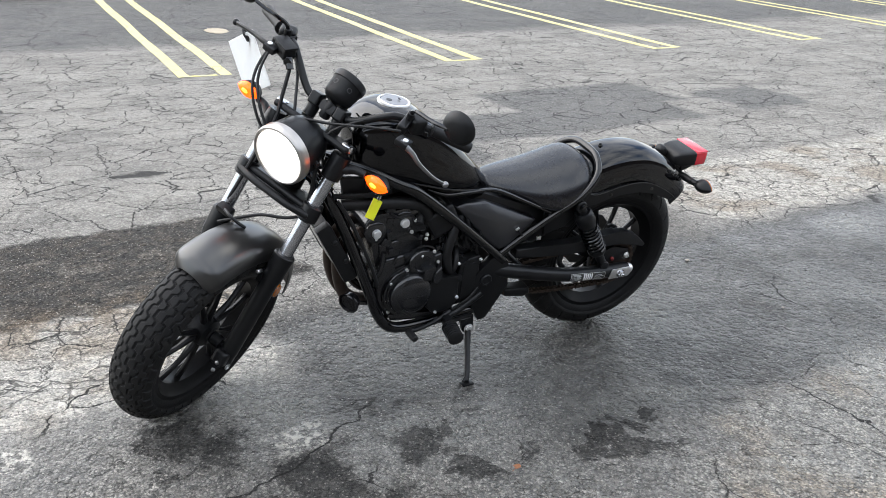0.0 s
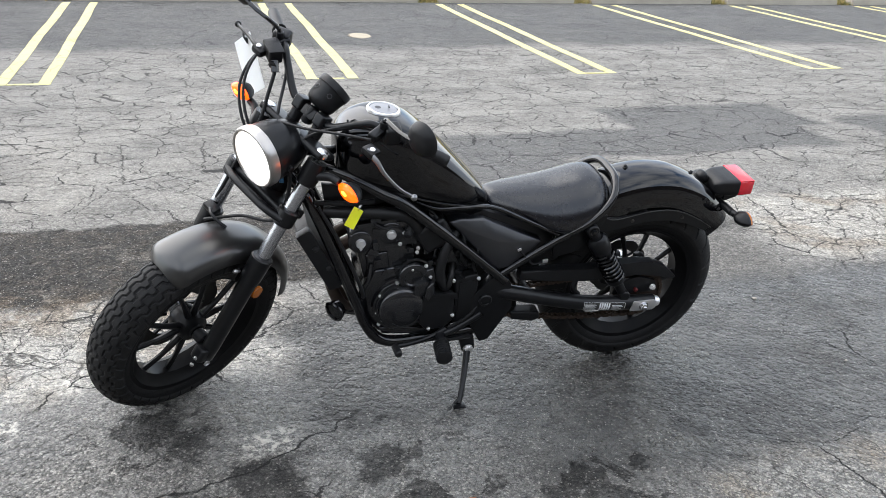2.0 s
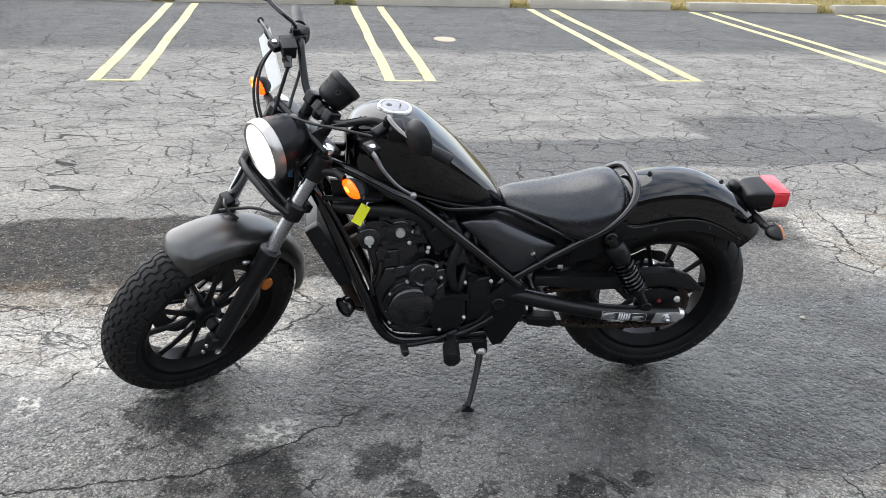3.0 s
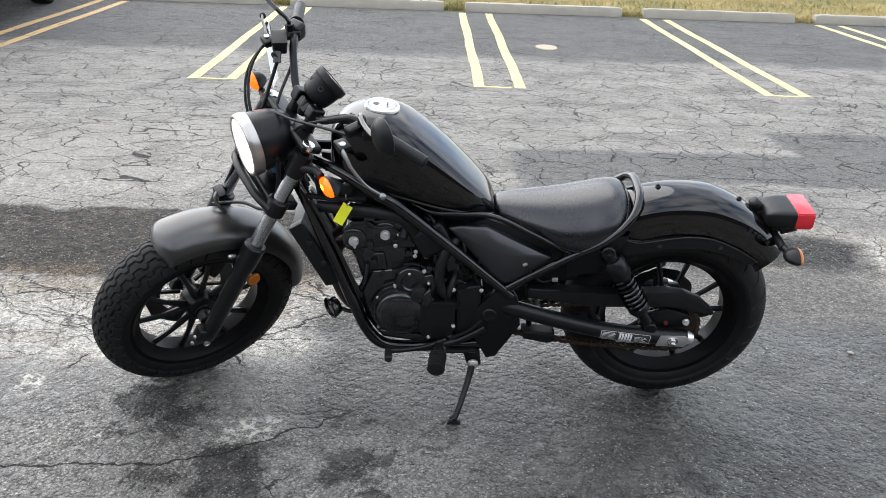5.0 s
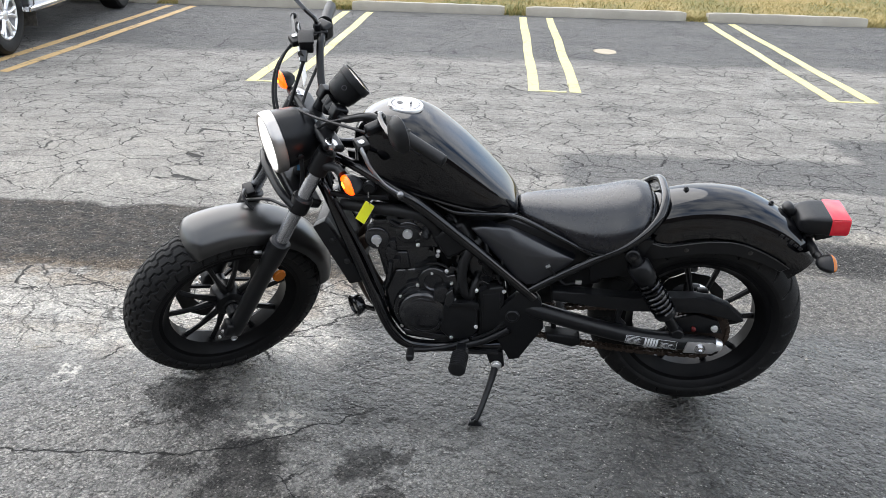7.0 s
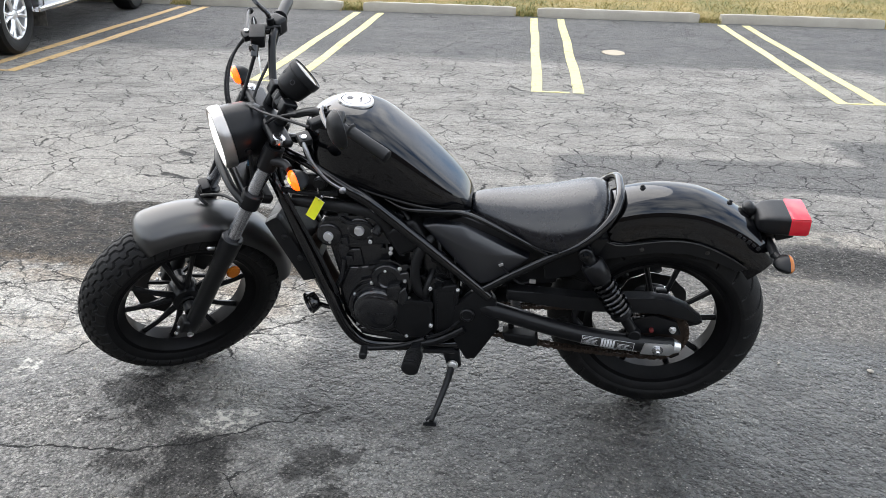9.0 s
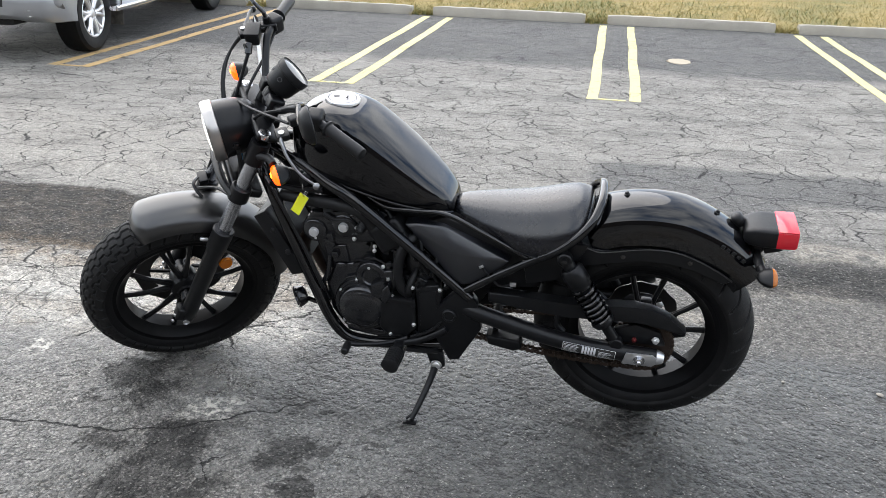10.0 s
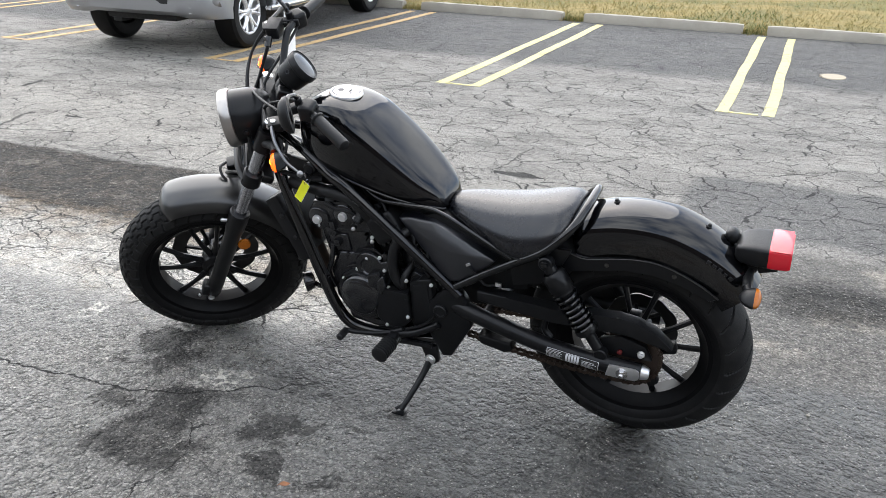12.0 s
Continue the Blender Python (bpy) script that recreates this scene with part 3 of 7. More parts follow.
def grass():
    g = Graph("dry_mown_grass")
    n1, n2, n3 = g.noise(0.8, 6, 0.65), g.noise(40.0, 4), g.noise(6.0, 4)
    col = g.mix(g.step(n1, 0.38, 0.62), (0.1, 0.11, 0.025), (0.3, 0.22, 0.075))
    col = g.mix(g.mul(n2, 0.7), col, (0.36, 0.27, 0.1))
    g.set(Base_Color=g.mix(g.mul(g.step(n3, 0.5, 0.7), 0.5), col, (0.08, 0.1, 0.025)), Roughness=0.9)
    g.bump(g.add(n2, n3), 1.0, 0.03)
    return g.mat


GRASS = grass()
verge = bm_new()
for i in range(-14, 18):
    a, b = bay_point(i, 0.2, 5.26), bay_point(i + 1, 0.2, 5.26)
    loops = [[a + RV * t + Vector((0, 0, z)), b + RV * t + Vector((0, 0, z))] for t, z in ((0.0, 0.01), (0.12, 0.05), (0.6, 0.09), (3, 0.19), (10, 0.4), (40, 0.95), (250, 1.1))]
    vs = [[verge.verts.new(q) for q in lp] for lp in loops]
    for p, q in zip(vs, vs[1:]):
        verge.faces.new((p[0], p[1], q[1], q[0]))
bmesh.ops.remove_doubles(verge, verts=verge.verts, dist=0.001)
tagged(part("grass_verge", verge, GRASS), "dry yellow-green mown grass verge beyond the wheel stops", "grass", kind="structure")


def grass_blades():
    """Short dry blades and tufts, thickest at the stops and in the gaps between them."""
    rnd = random.Random(5)
    verts, faces = [], []

    def blade(p, h, lean):
        k = len(verts)
        a = rnd.uniform(0, 6.283)
        w = rnd.uniform(0.002, 0.0045) * 1.6
        dx, dy = math.cos(a) * w, math.sin(a) * w
        lx, ly = math.cos(a * 3) * lean * h, math.sin(a * 3) * lean * h
        verts.extend([(p.x - dx, p.y - dy, p.z), (p.x + dx, p.y + dy, p.z), (p.x + lx + dx * 0.6, p.y + ly + dy * 0.6, p.z + h * 0.6), (p.x + 1.8 * lx, p.y + 1.8 * ly, p.z + h)])
        faces.extend([(k, k + 1, k + 2), (k, k + 2, k + 3)])

    for i in range(-2, 7):
        for _ in range(420):
            blade(bay_point(i, rnd.uniform(-0.22, 0.1), rnd.gauss(5.23, 0.07)), rnd.uniform(0.02, 0.085), rnd.uniform(0.1, 0.6))
        for _ in range(3600):
            t = rnd.random() ** 1.6 * 6.5
            blade(bay_point(i, rnd.uniform(0, 2.6), 5.33) + RV * t + Vector((0, 0, 0.04 + 0.045 * min(1, t / 0.6) + 0.03 * t)), rnd.uniform(0.03, 0.085), rnd.uniform(0.2, 0.9))
    me = bpy.data.meshes.new("grass_blades")
    me.from_pydata(verts, [], faces)
    g = Graph("grass_blade")
    isl = g.nt.nodes.new("ShaderNodeNewGeometry").outputs["Random Per Island"]
    col = g.mix(g.step(isl, 0.3, 0.75), (0.09, 0.115, 0.025), (0.38, 0.28, 0.1))
    g.set(Base_Color=g.mix(g.step(g.noise(0.8, 4), 0.4, 0.6), col, (0.34, 0.28, 0.11)), Roughness=0.75)
    me.materials.append(g.mat)
    tagged(new("grass_blades", me), "short dry grass blades and weeds along the stops", "grass", kind="stuff")


grass_blades()

oval = bm_new()
spot = RU * 2.9 + RV * 10.2 + Vector((0, 0, rise(10.2) + 0.002))
lp = [(RU * math.cos(k * 6.2832 / 28) * 0.13 + (RV + Vector((0, 0, 0.037))) * math.sin(k * 6.2832 / 28) * 0.17) * (1 + 0.12 * math.sin(3 * k)) for k in range(28)]
rings(oval, [[spot + q + Vector((0, 0, -0.002)) for q in lp], [spot + q * 0.97 + Vector((0, 0, 0.004)) for q in lp]])
tagged(part("paint_spot", oval, surface("faded_cream_paint", (0.42, 0.36, 0.26), 0.8, vary=0.45, scale=14, dust=0.6)), "small faded cream paint spot on the asphalt", "paint mark", kind="structure")
# ---- the motorcycle: x ahead from the rear axle, y to its left, z up ----
bike = tagged(new("motorcycle"), "black cruiser motorcycle leaning on its side stand, front wheel turned", "motorcycle")
bike.matrix_world = Matrix.Translation((0.612, 3.100, 0.3182)) @ Matrix.Rotation(radians(208.2), 4, "Z") @ Matrix.Rotation(radians(-11.4), 4, "X") @ Matrix.Rotation(0.0105, 4, "Y") @ Matrix.Translation((0, 0, -0.323))
STEER_PIVOT = Vector((1.43, 0, 0.32))
STEER_AXIS = Vector((-math.sin(radians(28)), 0, math.cos(radians(28))))
STEER = Matrix.Translation(STEER_PIVOT) @ Matrix.Rotation(radians(36.5), 4, STEER_AXIS) @ Matrix.Translation(-STEER_PIVOT)


def arc_pt(c, r, a, y=0.0):
    return Vector((c[0] + r * math.cos(a), y, c[1] + r * math.sin(a)))


def tyre_mesh(r, half, b, n=120):
    """A round-shouldered motorcycle tyre, hollow towards the rim."""
    prof = []
    for k in range(-12, 13):
        t = k / 12 * radians(98)
        prof.append((r - b + b * math.cos(t) if abs(k) < 10 else r - b + b * math.cos(t), half * math.sin(t)))
    inner = r - b - 0.034
    prof = [(inner, -half * 0.72), (inner + 0.01, -half * 0.86), *prof, (inner + 0.01, half * 0.86), (inner, half * 0.72), (inner - 0.008, half * 0.6), (inner - 0.008, -half * 0.6)]
    loops = [[Vector((rr * math.cos(2 * math.pi * i / n), y, rr * math.sin(2 * math.pi * i / n))) for rr, y in prof] for i in range(n)]
    bm = bm_new()
    rings(bm, loops, wrap=True)
    return bm


def tread_shell(name, parent, r, half, b, pitch, paths, groove, lift, m):
    """The tread: a fine skin round the tyre, sunk where the grooves run. paths: lines of (across, round in pitches)."""
    count = round(2 * math.pi / pitch)
    per, across = 20, 88
    ts = np.linspace(-0.97, 0.97, across)
    al = np.arange(per) / per
    tt, aa = np.meshgrid(ts, al, indexing="ij")
    px, py = tt * half * 1.5, aa * pitch * r
    dist = np.full(px.shape, 1.0)
    for path in paths:
        for shift in (-2, -1, 0, 1, 2):
            q = [(t * half * 1.5, (a + shift) * pitch * r) for t, a in path]
            for (x0, y0), (x1, y1) in zip(q, q[1:]):
                dx, dy = x1 - x0, y1 - y0
                f = np.clip(((px - x0) * dx + (py - y0) * dy) / (dx * dx + dy * dy + 1e-12), 0, 1)
                dist = np.minimum(dist, np.hypot(px - x0 - f * dx, py - y0 - f * dy))
    rise = np.clip((dist - groove / 2) / 0.0012, 0, 1) * lift + 0.0004
    rise *= np.clip((0.97 - abs(tt)) / 0.08, 0, 1)
    s = tt * radians(96)
    verts, n = [], count * per
    for k in range(count):
        a = (aa + k) * pitch
        rr = r - b + (b + rise) * np.cos(s)
        y = (half + rise) * np.sin(s)
        for col in range(per):
            for row in range(across):
                verts.append((rr[row, col] * math.cos(a[row, col]), y[row, col], rr[row, col] * math.sin(a[row, col])))
    faces = [(c * across + q, c * across + q + 1, ((c + 1) % n) * across + q + 1, ((c + 1) % n) * across + q) for c in range(n) for q in range(across - 1)]
    me = bpy.data.meshes.new(name)
    me.from_pydata(verts, [], faces)
    me.transform(m)
    me.materials.append(TREAD)
    ob = new(name, me)
    ob.parent = parent
    tagged(ob, kind="stuff")
    return ob


def wheel(name, at, r, half, b, rear, xf=None):
    """Cast wheel: tyre with tread ribs, rim, hub, ten paired spokes, drilled brake disc."""
    m = Matrix.Translation(at)
    m = xf @ m if xf is not None else m
    root = bm_new()
    rod(root, (0, -0.055 if not rear else -0.08, 0), (0, 0.05 if not rear else 0.08, 0), 0.03, 24)
    lathe(root, [(0.03, -0.045), (0.045, -0.035), (0.05, 0), (0.045, 0.035), (0.03, 0.045)], (0, 0, 0), (0, 1, 0), 28)
    hub = part(name, root, MATTE_BLACK, bike, "black cast wheel hub", xf=m)
    tm = tyre_mesh(r, half, b)
    tyre = part("tyre", tm, RUBBER, hub, "black rubber tyre with deep tread", xf=m, smooth=60)
    if not rear:
        zigs = [[(c - 0.05, 0.0), (c - 0.05, 0.42), (c + 0.06, 0.58), (c + 0.06, 0.9), (c - 0.05, 1.0)] for c in (-0.58, -0.34, -0.11, 0.11, 0.34, 0.58)]
        zigs += [[(sg * 0.68, 0.3), (sg * 0.8, 0.15), (sg * 0.93, 0.12)] for sg in (1, -1)]
        tread_shell("tread", hub, r, half, b, 2 * math.pi / 38, zigs, 0.0042, 0.0045, m)
    else:
        lines = [[(sg * t, a + o) for t, a in ((0.08, -0.6), (0.3, -0.3), (0.55, 0.05), (0.82, 0.25))] for sg, o in ((1, 0.0), (-1, 0.5))]
        tread_shell("tread", hub, r, half, b, 2 * math.pi / 24, lines, 0.0055, 0.004, m)
    ri = r - b - 0.034
    w = half * 0.78
    rim_prof = [(ri + 0.004, -w), (ri + 0.008, -w - 0.004), (ri - 0.004, -w - 0.002), (ri - 0.014, -w + 0.012), (ri - 0.03, -w * 0.5), (ri - 0.032, w * 0.5), (ri - 0.014, w - 0.012), (ri - 0.004, w + 0.002), (ri + 0.008, w + 0.004), (ri + 0.004, w)]
    n = 96
    rim = bm_new()
    rings(rim, [[Vector((rr * math.cos(2 * math.pi * i / n), y, rr * math.sin(2 * math.pi * i / n))) for rr, y in rim_prof] for i in range(n)], wrap=True)
    part("rim", rim, RIM_BLACK, hub, xf=m)
    for i in range(5):
        for sg in (-1, 1):
            sp = bm_new()
            a0 = 2 * math.pi * i / 5 + 0.35 + sg * 0.16
            a1 = 2 * math.pi * i / 5 + 0.35 + sg * 0.27
            p0, p1 = Vector((0.04 * math.cos(a0), 0.012, 0.04 * math.sin(a0))), Vector(((ri - 0.026) * math.cos(a1), 0.004, (ri - 0.026) * math.sin(a1)))
            mid = p0.lerp(p1, 0.5) + Vector((0, 0.006, 0))
            tube(sp, [p0, mid, p1], [0.0125, 0.0078, 0.0095], 8, 4, flat=1.1)
            part("spoke", sp, MATTE_BLACK, hub, xf=m)
    disc = bm_new()
    y = -0.062
    ro, rin = (0.148, 0.1) if not rear else (0.108, 0.072)
    cells = 60
    for k in range(cells):
        a0, a1 = 2 * math.pi * k / cells, 2 * math.pi * (k + 1) / cells
        wob = lambda a: ro + 0.0025 * math.sin(a * 10)
        q = [(rin, a0), (wob(a0), a0), (wob(a1), a1), (rin, a1)]
        disc.faces.new([disc.verts.new((rr * math.cos(a), y, rr * math.sin(a))) for rr, a in q])
    bmesh.ops.remove_doubles(disc, verts=disc.verts, dist=1e-5)
    bmesh.ops.solidify(disc, geom=disc.faces[:], thickness=0.0045)
    part("brake_disc", disc, DISC_STEEL, hub, "drilled steel brake disc", xf=m)
    disc = bm_new()
    for k in range(6):
        a = 2 * math.pi * k / 6
        rod(disc, (0.035 * math.cos(a), y, 0.035 * math.sin(a)), (rin * 1.05 * math.cos(a + 0.3), y, rin * 1.05 * math.sin(a + 0.3)), 0.007, 6)
    parts("disc_arm", disc, MATTE_BLACK, hub, xf=m)
    holes = bm_new()
    for k in range(30):
        a = 2 * math.pi * k / 30
        rr = rin + (ro - rin) * (0.3, 0.52, 0.74)[k % 3]
        lathe(holes, [(0.0038, 0), (0.0038, 0.0065)], (rr * math.cos(a), y - 0.0055, rr * math.sin(a)), (0, 1, 0), 8)
    part("disc_holes", holes, STICKER_GREY, hub, xf=m, kind="stuff")
    return hub


wheel("front_wheel", (1.49, 0, 0.32), 0.3162, 0.066, 0.0595, False, STEER)
rear_wheel = wheel("rear_wheel", (0, 0, 0.323), 0.319, 0.0725, 0.0675, True)


def bent_shell(c, a0, a1, prof, n=40, thick=0.004, fade=None):
    """A mudguard: a cross-section of (radius, y) swept round a wheel's centre."""
    bm = bm_new()
    rows = []
    for i in range(n + 1):
        f = i / n
        a = a0 + (a1 - a0) * f
        rows.append([bm.verts.new(arc_pt(c, r, a, y)) for r, y in (fade(f, prof) if fade else prof)])
    for p, q in zip(rows, rows[1:]):
        for j in range(len(prof) - 1):
            bm.faces.new((p[j], p[j + 1], q[j + 1], q[j]))
    bmesh.ops.recalc_face_normals(bm, faces=bm.faces)
    bmesh.ops.solidify(bm, geom=bm.faces[:], thickness=thick)
    return bm


def crown(r_top, r_edge, half, k=2.6, n=22):
    """Half a superellipse across a mudguard."""
    out = []
    for i in range(n + 1):
        t = math.pi * i / n
        cx, sx = math.cos(t), math.sin(t)
        out.append((r_edge + (r_top - r_edge) * abs(sx) ** (2 / k), half * math.copysign(abs(cx) ** (2 / k), cx)))
    return out


def front_fade(f, prof):
    # rounded front lip and a tucked-in tail
    e = max(0.0, 1 - f / 0.07)
    w = 1 - 0.35 * e ** 2.2
    t = max(0.0, (f - 0.8) / 0.2)
    return [(r - 0.03 * e ** 2 - 0.012 * t, y * w * (1 - 0.1 * t)) for r, y in prof]


front_fender = part("front_fender", bent_shell((1.49, 0.32), radians(73), radians(181), crown(0.362, 0.302, 0.083, 2.3), fade=front_fade), FENDER_BLACK, bike, "satin black front mudguard", xf=STEER)


def rear_fade(f, prof):
    e = max(0.0, 1 - f / 0.1)
    t = max(0.0, (f - 0.5) / 0.5)
    w = 1 - 0.1 * t ** 2
    return [(r - 0.03 * e ** 2 - 0.024 * t, y * w) for r, y in prof]


def rear_fender_prof():
    half = [(0.435, 0.0), (0.434, 0.02), (0.43, 0.045), (0.421, 0.068), (0.406, 0.083), (0.39, 0.091), (0.37, 0.095), (0.35, 0.0965), (0.328, 0.097)]
    return [(r, -y) for r, y in half[::-1]] + half[1:]


rear_fender = part("rear_fender", bent_shell((0, 0.323), radians(62), radians(140), rear_fender_prof(), fade=rear_fade), GLOSS_BLACK, bike, "gloss black rear mudguard reflecting the sky")
for sg in (1, -1):
    st = bm_new()
    outer = [(0.194, 0.64), (0.16, 0.626), (0.128, 0.622), (0.06, 0.636), (0.009, 0.644), (-0.04, 0.645), (-0.083, 0.638), (-0.13, 0.62), (-0.182, 0.593), (-0.222, 0.566)]
    inner = [(-0.2, 0.553), (-0.12, 0.59), (-0.05, 0.606), (0.03, 0.606), (0.1, 0.59), (0.19, 0.57), (0.25, 0.56), (0.3, 0.585)]
    prism(st, outer + inner, sg * 0.098, sg * 0.105, 0.0015, 1)
    stay = part("fender_stay", st, MATTE_BLACK, bike, "black stay under the rear mudguard")
    # highlight along the black edge, laid on as a lighter grey strip
    eb = bm_new()
    tube(eb, [(x, sg * 0.1055, z - 0.001) for x, z in outer], 0.0017, 6, 2)
    part("stay_edge_glint", eb, DISC_STEEL, stay, "thin grey strip painted as the highlight on the stay's black edge")
    bb = bm_new()
    for x, z in ((0.075, 0.612), (-0.105, 0.612)):
        bolt(bb, (x, sg * 0.105, z), (0, sg, 0), 0.005, 0.004)
    parts("bolt", bb, DISC_STEEL, stay)
tb = bm_new()
for a in (79.5, 113):
    p = arc_pt((0, 0.323), 0.4345 - (0.008 if a > 100 else 0), radians(a), -0.004)
    lathe(tb, [(0.0085, 0), (0.0085, 0.003), (0.006, 0.004), (0.005, 0.009), (0.003, 0.01)], p, (math.cos(radians(a)), 0, math.sin(radians(a))), 10)
parts("fender_bolt", tb, PLASTIC, rear_fender)
tb = bm_new()
for k in range(5):
    a = radians(129 - 2.6 * k)
    p = arc_pt((0, 0.323), 0.388, a, 0.0905)
    box(tb, p, (0.011, 0.002, 0.0075 if k % 2 else 0.011), Matrix.Rotation(math.pi / 2 - a, 3, "Y"), 0.0006, 1)
parts("emblem", tb, EMBLEM, rear_fender, "dull maker's lettering as plain bars")

# fuel tank
def tank_loops():
    st = [  # x, top, bottom, half width
        (1.035, 0.90, 0.835, 0.03), (1.028, 0.93, 0.815, 0.058), (1.0, 0.962, 0.795, 0.088), (0.95, 0.982, 0.782, 0.112), (0.89, 0.985, 0.767, 0.126),
        (0.82, 0.961, 0.748, 0.134), (0.75, 0.908, 0.728, 0.132), (0.69, 0.854, 0.713, 0.124), (0.63, 0.794, 0.7, 0.108), (0.59, 0.752, 0.69, 0.085), (0.568, 0.722, 0.682, 0.066), (0.56, 0.702, 0.684, 0.048)]
    xs = spline([Vector((x, a, b)) for x, a, b, w in st], 4)
    ws = spline([Vector((x, w, 0)) for x, a, b, w in st], 4)
    loops = []
    for q, w in zip(xs, ws):
        x, zt, zb, hw = q.x, q.y, q.z, w.y
        h = zt - zb
        half = [(0, zt), (0.42, zt - 0.014 * h), (0.73, zt - 0.07 * h), (0.905, zt - 0.2 * h), (0.985, zt - 0.42 * h), (1.0, zt - 0.64 * h), (0.97, zt - 0.86 * h), (0.8, zb + 0.02 * h), (0.0, zb)]
        pts = spline([Vector((x, f * hw, z)) for f, z in half], 3)
        loop = pts + [Vector((p.x, -p.y, p.z)) for p in pts[-2:0:-1]]
        loops.append(loop)
    return loops


tk = bm_new()
tl = tank_loops()
rings(tk, tl)
tank = part("fuel_tank", tk, GLOSS_BLACK, bike, "gloss black teardrop fuel tank", smooth=50)
fl = bm_new()
for k in (20, -20):
    tube(fl, [l[k] + Vector((0, 0.004 if k > 0 else -0.004, 0)) for l in tl[6:-3]], 0.0042, 8, 1)
parts("tank_flange", fl, FRAME_BLACK, tank)
cap_at, cap_ax = Vector((0.89, 0.0, 0.979)), Vector((-0.1, 0, 1)).normalized()
cp = bm_new()
lathe(cp, [(0.0415, 0.003), (0.0425, 0.009), (0.0475, 0.009), (0.0495, 0.006), (0.05, 0.0)], cap_at, cap_ax, 40, cap=False)
cap_ring = part("cap_ring", cp, ALUMINIUM, tank, "bright fuel cap ring")
cp = bm_new()
lathe(cp, [(0.041, 0.0), (0.041, 0.006), (0.038, 0.009), (0.0, 0.0105)], cap_at, cap_ax, 36)
part("fuel_cap", cp, surface("grey_cap_metal", (0.3, 0.3, 0.31), 0.38, metal=1.0, vary=0.1), tank, "grey metal fuel cap")
cp = bm_new()
box(cp, cap_at + Vector((-0.016, 0.002, 0.0125)), (0.004, 0.013, 0.003), None, 0.001)
lathe(cp, [(0.009, 0), (0.009, 0.003)], cap_at + Vector((0.016, 0, 0.009)), cap_ax, 14)
parts("keyhole_cover", cp, DARK_PRINT, tank)

# seat
def seat_loops():
    st = [  # x, top, bottom of the skirt, half width
        (0.562, 0.690, 0.680, 0.022), (0.553, 0.706, 0.673, 0.05), (0.5, 0.713, 0.662, 0.082), (0.43, 0.719, 0.637, 0.114), (0.36, 0.728, 0.611, 0.138), (0.3, 0.741, 0.604, 0.147),
        (0.25, 0.752, 0.625, 0.147), (0.21, 0.756, 0.656, 0.136), (0.184, 0.75, 0.684, 0.112), (0.17, 0.739, 0.703, 0.08), (0.166, 0.726, 0.714, 0.05)]
    a = spline([Vector((x, t, b)) for x, t, b, w in st], 4)
    ws = spline([Vector((x, w, 0)) for x, t, b, w in st], 4)
    loops = []
    for q, w in zip(a, ws):
        x, zt, zb, hw = q.x, q.y, q.z, w.y
        h = zt - zb
        half = [(0, zt), (0.35, zt - 0.045 * h), (0.65, zt - 0.2 * h), (0.87, zt - 0.45 * h), (0.97, zt - 0.66 * h), (1.0, zt - 0.82 * h), (0.975, zb), (0.8, zb + 0.0), (0.0, zb + 0.02 * h)]
        pts = spline([Vector((x, f * hw, z)) for f, z in half], 3)
        loops.append(pts + [Vector((p.x, -p.y, p.z)) for p in pts[-2:0:-1]])
    return loops


sb = bm_new()
sl = seat_loops()
rings(sb, sl)
seat = part("seat", sb, VINYL, bike, "black vinyl solo seat", smooth=60)
sm = bm_new()
tube(sm, [l[17] + Vector((0, 0.0012, 0)) for l in sl[3:-3]], 0.0016, 6, 1)
tube(sm, [l[len(l) - 17] + Vector((0, -0.0012, 0)) for l in sl[3:-3]], 0.0016, 6, 1)
parts("seam", sm, SOFT_RUBBER, seat)

# frame
fr = bm_new()
for sg in (1, -1):
    tube(fr, [(1.11, sg * 0.035, 0.845), (1.0, sg * 0.085, 0.815), (0.908, sg * 0.118, 0.772), (0.841, sg * 0.13, 0.737), (0.687, sg * 0.136, 0.608), (0.6, sg * 0.136, 0.531), (0.5, sg * 0.134, 0.44)], [0.014, 0.015, 0.018, 0.019, 0.0165, 0.0155, 0.0155], 14)
parts("frame_tube", fr, FRAME_BLACK, bike, "black main frame tubes")
fr = bm_new()
for sg in (1, -1):
    tube(fr, [(1.16, sg * 0.03, 0.80), (1.115, sg * 0.075, 0.745), (1.06, sg * 0.105, 0.62), (0.978, sg * 0.122, 0.405), (0.94, sg * 0.124, 0.305), (0.895, sg * 0.124, 0.247), (0.82, sg * 0.124, 0.232), (0.68, sg * 0.124, 0.243), (0.58, sg * 0.12, 0.25)], 0.0185, 16)
parts("downtube", fr, FRAME_BLACK, bike, "black cradle tubes under the engine")
fr = bm_new()
for sg in (1, -1):
    run = [(0.80, 0.10, 0.73), (0.74, 0.118, 0.712), (0.66, 0.122, 0.711), (0.566, 0.122, 0.706), (0.45, 0.126, 0.652)] if sg > 0 else [(0.46, -0.08, 0.6), (0.4, -0.1, 0.6)]
    tube(fr, run + [(0.335, sg * 0.13, 0.593)], 0.0072, 10)
parts("seat_rail", fr, FRAME_BLACK, bike)
fr = bm_new()
side = [(0.52, 0.133, 0.463), (0.43, 0.135, 0.525), (0.33, 0.137, 0.588), (0.25, 0.142, 0.637), (0.2, 0.138, 0.682), (0.165, 0.115, 0.722), (0.147, 0.065, 0.752), (0.144, 0.0, 0.758)]
tube(fr, side + mirrored(side[-2::-1]), 0.0125, 12)
part("grab_loop", fr, FRAME_BLACK, bike, "black tubular loop round the back of the seat")
fr = bm_new()
